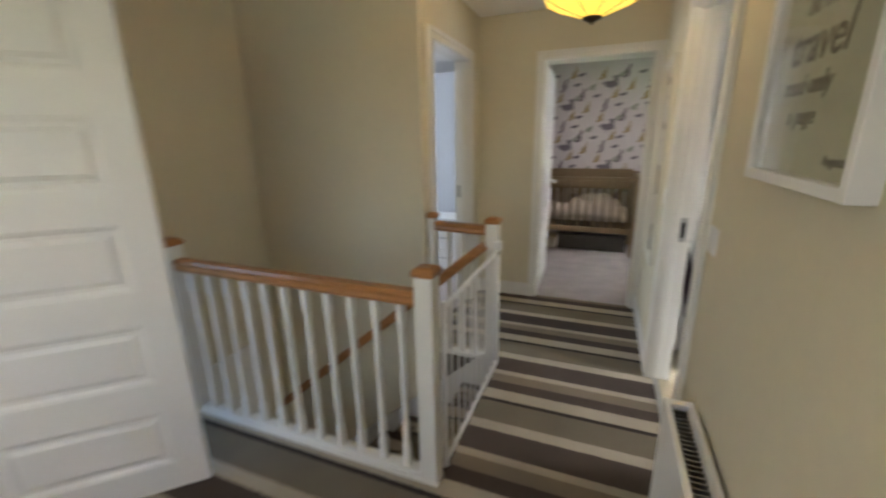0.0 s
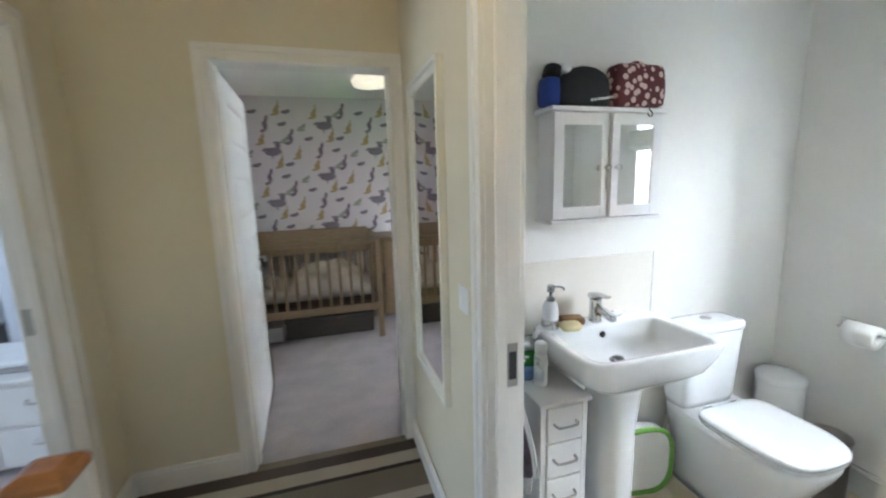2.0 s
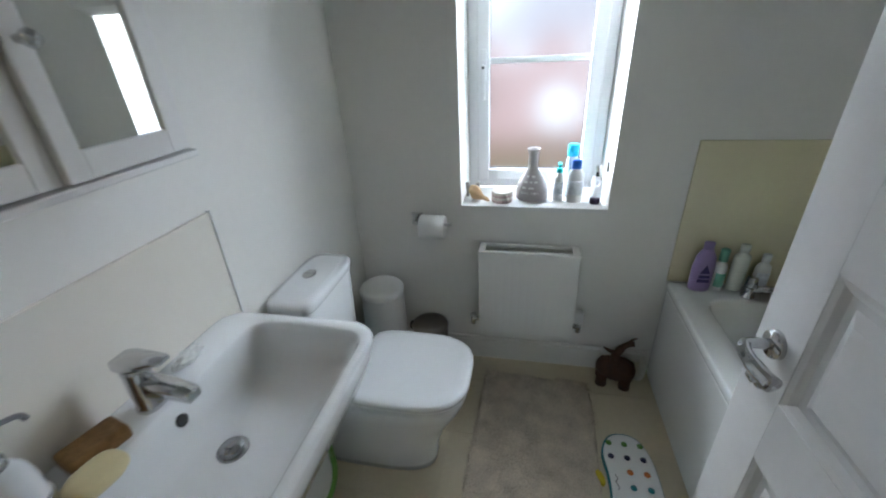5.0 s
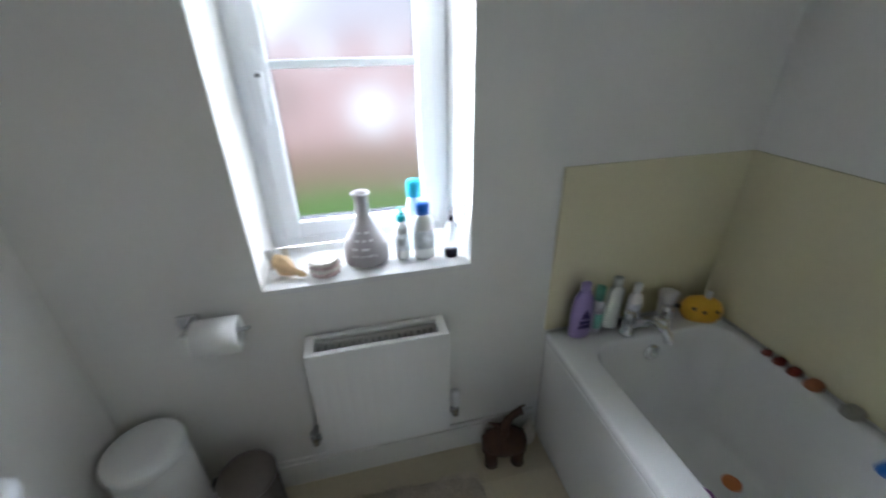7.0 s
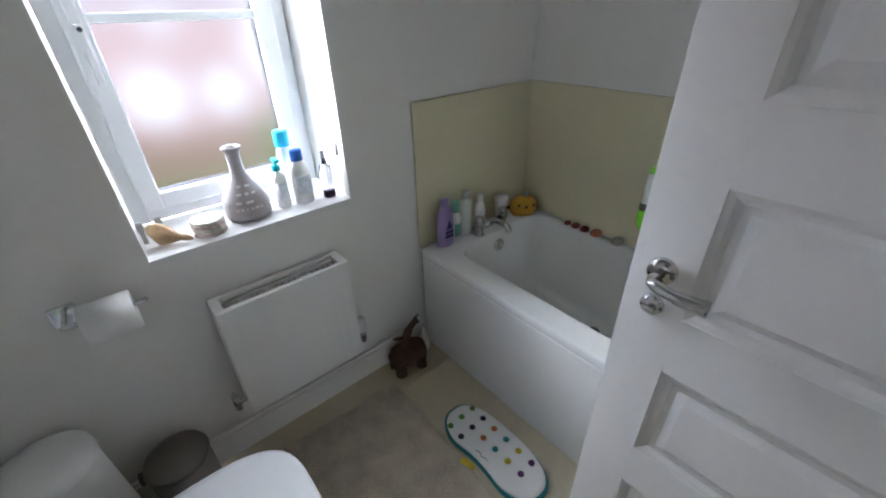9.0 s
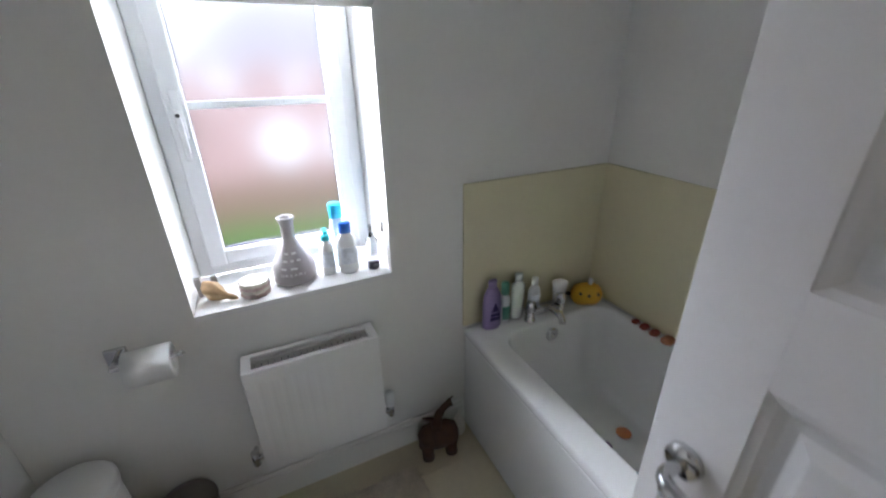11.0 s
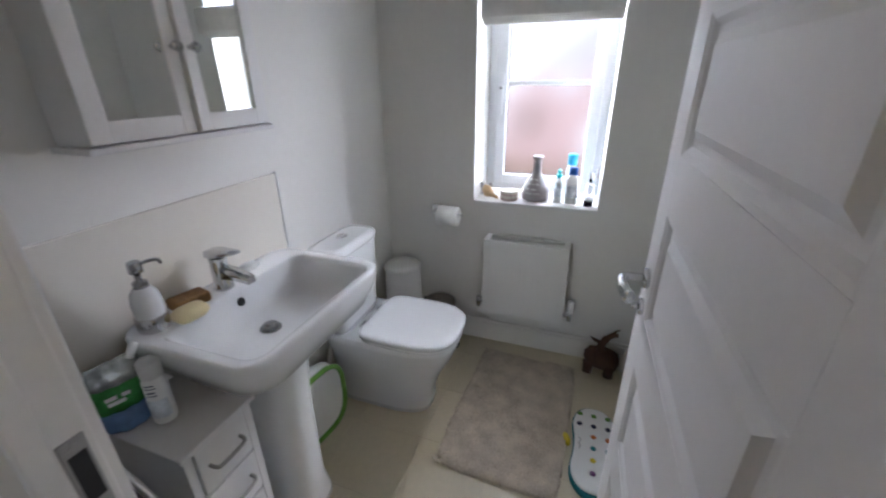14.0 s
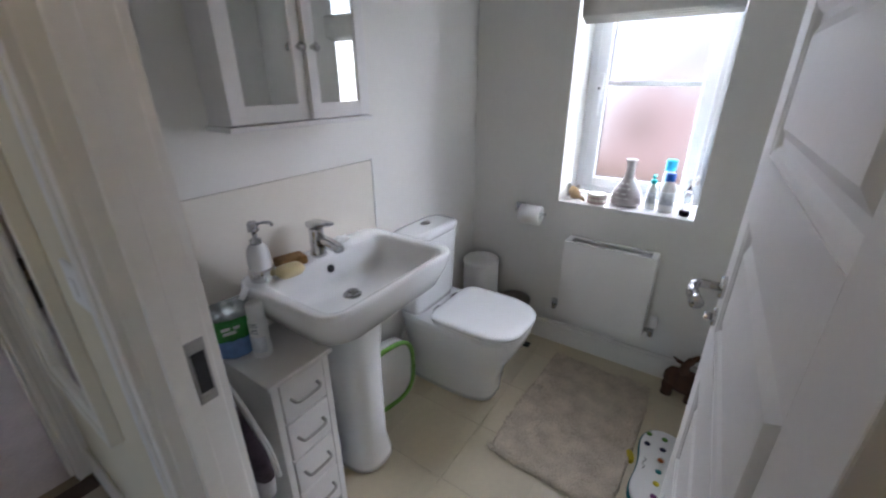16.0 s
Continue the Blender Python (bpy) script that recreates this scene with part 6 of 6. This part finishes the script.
for txt, size, y, z in (("do not", 0.052, 0.035, 0.305), ("travel", 0.096, 0.035, 0.222), ("read only", 0.050, 0.050, 0.166), ("a page", 0.046, 0.047, 0.112)):
    o = lettering(txt, size, pc, pose(-0.0125, y, z, 90, 0, -90) @ pose(0, 0, 0), M_INK)
lettering("Augustine", 0.024, pc, pose(-0.0125, -0.12, 0.045, 90, 0, -90), M_INK)


def switch(x, y, z, rz, label):
    sw = thing("light_switch", x, y, z, label, "switch", "light switches", rz=rz)
    part("plate", box(-0.008, 0, -0.043, 0.043, 0, 0.086, 0.003), M_WPLASTIC, sw)
    part("rocker", box(-0.012, -0.0075, -0.012, 0.012, 0.026, 0.060, 0.002), M_WPLASTIC, sw)


switch(0.985, 1.985, 1.045, 0, "white single light switch on the landing wall")
switch(0.985, 3.125, 1.03, 0, "white single light switch beside the mirror")

lr = radiator("landing_radiator", 0.80, 0.45, 0.098, "long white panel radiator on the landing wall")
lr.matrix_basis = pose(0.985, 1.446, 0.13)

# ---- nursery ----
M_PAPERW = mat("printed_wallpaper", (0.66, 0.63, 0.64), 0.8, var=0.03, scale=5, bump=0.05, bscale=150)
M_NWALL = mat("nursery_paint", (0.70, 0.67, 0.68), 0.8, var=0.03, scale=3, bump=0.08, bscale=130)
paper = struct("wall_nursery_paper", box(-0.46, 2.70, 6.60, 6.70, 0, CEIL), M_PAPERW, "pale wallpaper printed with grey and gold motifs", "wall")
struct("wall_nursery_side", box(2.70, 2.82, 4.08, 6.70, 0, 0.85), M_NWALL, "unseen pale nursery wall under the added opening", "wall")
# Out-of-view opening, added to let light into the nursery.
bm = bmesh.new()
bx(bm, 2.70, 2.82, 4.08, 5.22, 0.85, CEIL), bx(bm, 2.70, 2.82, 5.58, 6.70, 0.85, CEIL), bx(bm, 2.70, 2.82, 5.22, 5.58, 1.55, CEIL), bx(bm, 2.70, 2.82, 5.22, 5.58, 0.85, 1.0)
struct("wall_nursery_opening", bm, M_NWALL, "unseen pale nursery wall around the added opening", "wall")
PM = [mat("print_slate", (0.21, 0.19, 0.23), 0.8, var=0.25, scale=30), mat("print_gold", (0.40, 0.31, 0.15), 0.8, var=0.2, scale=30), mat("print_sage", (0.30, 0.33, 0.28), 0.8, var=0.2, scale=30), mat("print_plum", (0.20, 0.15, 0.20), 0.8, var=0.2, scale=30)]


def blob(parts):
    """A flat printed shape made of ovals."""
    b = bmesh.new()
    for k, (x, z, rx, rz, a) in enumerate(parts):
        ca, sa = math.cos(a), math.sin(a)
        ring = [(rx * math.cos(t), rz * math.sin(t)) for t in [2 * math.pi * i / 14 for i in range(14)]]
        f = b.faces.new([b.verts.new((x + u * ca - v * sa, -0.0012 - 0.0002 * k, z + u * sa + v * ca)) for u, v in ring])
        r = bmesh.ops.extrude_face_region(b, geom=[f])
        bmesh.ops.translate(b, verts=[v for v in r["geom"] if isinstance(v, bmesh.types.BMVert)], vec=(0, 0.0009, 0))
    return b


BIG = blob([(0, 0, 0.078, 0.040, 0.05), (0.045, 0.058, 0.026, 0.034, 0.3), (0.040, 0.085, 0.036, 0.012, 0.0), (-0.075, 0.02, 0.03, 0.012, 0.5), (-0.01, -0.05, 0.006, 0.02, 0)])
TALL = blob([(0, 0, 0.022, 0.042, 0.15), (0.016, 0.058, 0.014, 0.034, -0.2), (-0.02, -0.05, 0.03, 0.014, 0.3)])
LOW = blob([(0, 0, 0.038, 0.018, 0.1), (0.03, 0.012, 0.016, 0.016, 0)])
HARE = blob([(0, 0, 0.026, 0.034, 0.2), (0.014, 0.042, 0.018, 0.018, 0), (0.02, 0.075, 0.007, 0.026, -0.15), (-0.02, -0.028, 0.034, 0.012, 0.2)])
LEAF = blob([(0, 0, 0.042, 0.012, 0.25), (-0.008, -0.026, 0.040, 0.011, 0.1), (0.02, 0.022, 0.022, 0.010, 0.5)])
MOT = {}
for nm, b, m in (("big", BIG, PM[0]), ("tall", TALL, PM[3]), ("low", LOW, PM[0]), ("hare", HARE, PM[1]), ("leaf", LEAF, PM[2])):
    MOT[nm] = part("wallpaper_motif", b, m, paper, "", False, pose(-5, 6.6, -9))
GRID = [("big", 0.0, 0.0), ("hare", 0.25, -0.04), ("tall", 0.48, 0.0), ("low", 0.64, 0.01), ("leaf", 0.84, -0.02), ("leaf", 0.13, 0.125), ("low", 0.36, 0.13), ("hare", 0.60, 0.14), ("low", 0.15, -0.135), ("tall", 0.72, -0.13), ("hare", 0.97, 0.11)]
for col in range(-2, 4):
    for row in range(5):
        for k in range(2):
            x0, z0 = 0.105 + col * 1.075 + k * 0.5375, 0.72 + row * 0.54 + k * 0.27
            for nm, dx, dz in GRID:
                x, z = x0 + dx, z0 + dz
                if -0.4 < x < 2.5 and 0.2 < z < 2.27:
                    again(MOT[nm], paper, pose(x, 6.6, z) @ Matrix.Diagonal((1.1, 1, 1.1, 1)))
for o in MOT.values():
    bpy.data.objects.remove(o)

cr = thing("cot", 0.43, 5.60, 0.0, "brown wooden cot with white patterned bedding", "cot")
CL, CD = 0.615, 0.66
for x in (-CL, CL - 0.05):
    for y in (0.0, CD - 0.04):
        b = bmesh.new()
        bx(b, x, x + 0.05, y, y + 0.04, 0.0, 0.975 if y else 0.955, 0.006)
        part("leg", b, M_CRIB, cr)
part("front_top_rail", box(-CL + 0.05, CL - 0.05, 0.005, 0.035, 0.905, 0.945, 0.006), M_CRIB, cr)
part("front_bottom_rail", box(-CL + 0.05, CL - 0.05, 0.005, 0.035, 0.275, 0.345, 0.006), M_CRIB, cr)
part("back_board", box(-CL + 0.05, CL - 0.05, CD - 0.032, CD - 0.010, 0.74, 1.00, 0.01), M_CRIB, cr)
part("back_bottom_rail", box(-CL + 0.05, CL - 0.05, CD - 0.032, CD - 0.010, 0.275, 0.345, 0.006), M_CRIB, cr)
sl = part("slat", box(-0.012, 0.012, 0.012, 0.028, 0.345, 0.905, 0.003), M_CRIB, cr, "", False, pose(-CL + 0.10, 0, 0))
for i in range(1, 12):
    again(sl, cr, pose(-CL + 0.10 + i * 0.094, 0, 0))
for i in range(12):
    again(sl, cr, pose(-CL + 0.10 + i * 0.094, CD - 0.041, 0))
for x in (-CL, CL - 0.05):
    part("end_panel", box(x + 0.014, x + 0.036, 0.04, CD - 0.04, 0.30, 0.95, 0.005), M_CRIB, cr)
part("base_board", box(-CL + 0.05, CL - 0.05, 0.04, CD - 0.045, 0.30, 0.33), M_CRIB, cr)
M_BED = mat("cream_patterned_cotton", (0.68, 0.60, 0.54), 0.9, var=0.16, scale=22, bump=0.3, bscale=60)
b = bmesh.new()
bmesh.ops.create_grid(b, x_segments=40, y_segments=20, size=0.5)
for v in b.verts:
    u, w_ = v.co.x * 2, v.co.y * 2
    v.co.x, v.co.y = v.co.x * 1.06 , v.co.y * 0.52
    e = min(1.0, 5 * (1 - max(abs(u), abs(w_))))
    v.co.z = 0.10 + e * (0.10 + 0.07 * math.sin(u * 3.6 + 0.6) + 0.03 * math.sin(u * 9 + w_ * 4) + 0.02 * noise.noise(Vector((u * 3, w_ * 3, 0))))
r = bmesh.ops.extrude_face_region(b, geom=b.faces[:])
bmesh.ops.translate(b, verts=[v for v in r["geom"] if isinstance(v, bmesh.types.BMVert)], vec=(0, 0, -0.10))
dv = part("cot_bedding", b, M_BED, None, smooth=True)
dv.matrix_basis = pose(0.43, 5.925, 0.41)
tagged(dv, "rumpled cream patterned bedding in the cot", "bedding")
bx_ = thing("storage_box", 0.555, 6.0, 0.0, "dark flat storage box under the cot", "box")
part("body", box(-0.41, 0.41, -0.2, 0.2, 0, 0.17, 0.01), M_DARKSTEEL, bx_)
part("lid", box(-0.42, 0.42, -0.21, 0.21, 0.1705, 0.20, 0.008), M_DARKSTEEL, bx_)
bx_ = thing("storage_box", 0.02, 5.95, 0.0, "small white storage box under the cot", "box")
part("body", box(-0.11, 0.10, -0.15, 0.15, 0, 0.12, 0.01), M_WPLASTIC, bx_)
part("lid", box(-0.115, 0.105, -0.155, 0.155, 0.1205, 0.14, 0.006), M_WPLASTIC, bx_)
cu = thing("nursery_drawers", 1.42, 6.30, 0.0, "brown wooden nursery chest of drawers", "drawers")
part("body", box(-0.30, 0.40, -0.22, 0.26, 0.05, 0.86, 0.006), M_CRIB, cu)
part("top", box(-0.32, 0.42, -0.25, 0.27, 0.8605, 0.89, 0.006), M_CRIB, cu)
for z in (0.10, 0.35, 0.60):
    d = part("drawer", box(-0.28, 0.38, -0.238, -0.2205, z, z + 0.23, 0.004), M_CRIB, cu)
    k = bmesh.new()
    rod(k, [(0.05, -0.239, z + 0.12), (0.05, -0.262, z + 0.12)], 0.014, 12)
    part("knob", k, M_CRIB, d)
nl = thing("ceiling_lamp", 1.02, 5.55, 2.25, "round white ceiling lamp shade in the nursery", "lamp")
part("shade", lathe([(0.10, 0.0), (0.14, 0.01), (0.15, 0.05), (0.12, 0.09), (0.02, 0.108), (0.0, 0.108), (0.0, 0.104), (0.1, 0.085), (0.12, 0.05), (0.09, 0.005)], 28), glow("lit_nursery_shade", (1.0, 0.86, 0.66), 0.15), nl, smooth=True)

# ---- bedroom ----
M_BWHITE = mat("pale_bedroom_paint", (0.74, 0.77, 0.80), 0.8, var=0.02, scale=3, bump=0.06, bscale=130)
M_PURP = mat("dark_purple_paint", (0.070, 0.030, 0.085), 0.7, var=0.06, scale=6, bump=0.06, bscale=130)
struct("wall_bedroom_stripes", box(-3.95, -0.52, 6.90, 7.02, 0, CEIL), M_BWHITE, "pale bedroom wall with purple stripes", "wall")
struct("purple_stripe_wide", box(-3.80, -0.53, 6.894, 6.900, 1.73, 2.355), M_PURP, "wide dark purple painted stripe", "wall stripe")
struct("purple_stripe_narrow", box(-3.80, -0.53, 6.894, 6.900, 0.94, 1.095), M_PURP, "narrow dark purple painted stripe", "wall stripe")
# Unseen wall with an opening added behind the bedroom fill lamp.
bm = bmesh.new()
bx(bm, -3.95, -3.83, 2.86, 3.0, 0, CEIL), bx(bm, -3.95, -3.83, 4.2, 6.90, 0, CEIL), bx(bm, -3.95, -3.83, 3.0, 4.2, 0, 0.85), bx(bm, -3.95, -3.83, 3.0, 4.2, 2.05, CEIL)
struct("wall_bedroom_opening", bm, M_BWHITE, "unseen pale bedroom wall around an added opening", "wall")
struct("wall_bedroom_near", box(-3.95, -1.87, 2.74, 2.86, 0, CEIL), M_BWHITE, "pale bedroom wall beside the stairs", "wall")
M_GREYLAM = mat("pale_grey_laminate", (0.50, 0.52, 0.57), 0.5, var=0.03, scale=5)
wd = thing("wardrobe", -1.10, 5.80, 0.0, "tall pale grey wardrobe", "wardrobe")
part("body", box(-0.56, 0.56, -0.32, 0.30, 0.0, 2.20, 0.004), M_GREYLAM, wd)
for x in (-0.558, 0.002):
    d = part("door", box(x, x + 0.556, -0.340, -0.3205, 0.06, 2.195, 0.003), M_GREYLAM, wd)
    part("handle", box(x + (0.50 if x < 0 else 0.03), x + (0.52 if x < 0 else 0.05), -0.365, -0.3405, 0.95, 1.15, 0.004), M_STEEL, d, "steel bar handle")
M_LINEN = mat("white_linen", (0.78, 0.80, 0.83), 0.9, var=0.04, scale=12, bump=0.3, bscale=40)
bd = thing("bed", -2.85, 5.90, 0.0, "bed with rumpled white bedding", "bed")
part("base", box(-0.70, 0.62, -0.98, 0.96, 0.05, 0.32, 0.02), M_GREYCLOTH, bd)
part("mattress", box(-0.69, 0.61, -0.97, 0.95, 0.3205, 0.52, 0.05, 3), M_LINEN, bd)
b = bmesh.new()
bmesh.ops.create_grid(b, x_segments=36, y_segments=44, size=0.5)
for v in b.verts:
    u, w_ = v.co.x * 2, v.co.y * 2
    v.co.x, v.co.y = v.co.x * 1.46, v.co.y * 1.9
    e = min(1.0, 4 * (1 - abs(u)))
    v.co.z = e * (0.06 + 0.05 * noise.noise(Vector((u * 2, w_ * 2.4, 1))) + 0.02 * noise.noise(Vector((u * 7, w_ * 8, 3)))) - (1 - e) * 0.20
r = bmesh.ops.extrude_face_region(b, geom=b.faces[:])
bmesh.ops.translate(b, verts=[v for v in r["geom"] if isinstance(v, bmesh.types.BMVert)], vec=(0, 0, 0.03))
dv = part("duvet", b, M_LINEN, None, smooth=True)
dv.matrix_basis = pose(-2.89, 5.80, 0.53)
tagged(dv, "rumpled white duvet on the bed", "duvet")
b = bmesh.new()
rings(b, [sq(0, 0, 0.33 * k, 0.22 * k, z, 28, 3) for k, z in ((0.7, 0), (0.95, 0.04), (1, 0.09), (0.9, 0.14), (0.5, 0.17))])
pw = tagged(part("pillow", b, M_LINEN, None, smooth=True), "plump white pillow on the bed", "pillow")
pw.matrix_basis = pose(-2.62, 6.58, 0.66, -18, 0, 4)
ch = thing("bedroom_chest", -1.10, 4.62, 0.0, "low white chest of drawers with grey handles", "drawers")
part("body", box(-0.46, 0.46, -0.24, 0.24, 0.04, 0.50, 0.004), M_GLOSS, ch)
part("top", box(-0.48, 0.48, -0.26, 0.26, 0.5005, 0.525, 0.004), M_GLOSS, ch)
for x in (-0.455, 0.005):
    for z in (0.06, 0.28):
        d = part("drawer", box(x, x + 0.45, -0.258, -0.2405, z, z + 0.20, 0.003), M_GLOSS, ch)
        hb = bmesh.new()
        rod(hb, bend([(x + 0.15, -0.257, z + 0.13), (x + 0.17, -0.285, z + 0.12), (x + 0.28, -0.285, z + 0.12), (x + 0.30, -0.257, z + 0.13)], 4), 0.006, 8)
        part("handle", hb, M_STEEL, d, "grey metal handle")
for i, (x, y, z, h) in enumerate(((0.0, 0.02, 0.526, 0.035), (-0.02, 0.0, 0.5615, 0.03))):
    o = part("folded_blanket", box(-0.36 + x, 0.36 + x, -0.18 + y, 0.18 + y, 0, h, 0.012, 3), M_GREYCLOTH if i == 0 else M_LINEN, None)
    o.matrix_basis = pose(-1.10, 4.62, z)
    tagged(o, "folded pale blanket on the chest", "blanket", "folded blankets")
cb_ = bmesh.new()
rod(cb_, bend([(-0.30, -0.22, 0.012), (-0.1, -0.30, 0.012), (0.05, -0.24, 0.012), (0.16, -0.28, 0.012)], 6), 0.008, 8)
o = part("black_strap", cb_, M_BLACK, None)
o.matrix_basis = pose(-1.62, 4.70, 0.0)
tagged(o, "black strap lying on the bedroom floor", "strap")

# ---- bathroom floor tiles ----
bath_floor = bpy.data.objects["floor_bathroom"]
TS = 0.305
tile = part("floor_tile", box(0.0004, TS - 0.0004, 0.0004, TS - 0.0004, -0.003, 0.0, 0.0006, 1), M_VINYL, bath_floor, "", False, pose(1.095, 1.96, 0.0))
for i in range(6):
    for j in range(5):
        if i or j:
            x, y = 1.095 + i * TS, 1.96 + j * TS
            o = again(tile, bath_floor, pose(x, y, 0.0))
            o.scale = ((min(x + TS, 2.782) - x) / TS, (min(y + TS, 3.362) - y) / TS, 1)
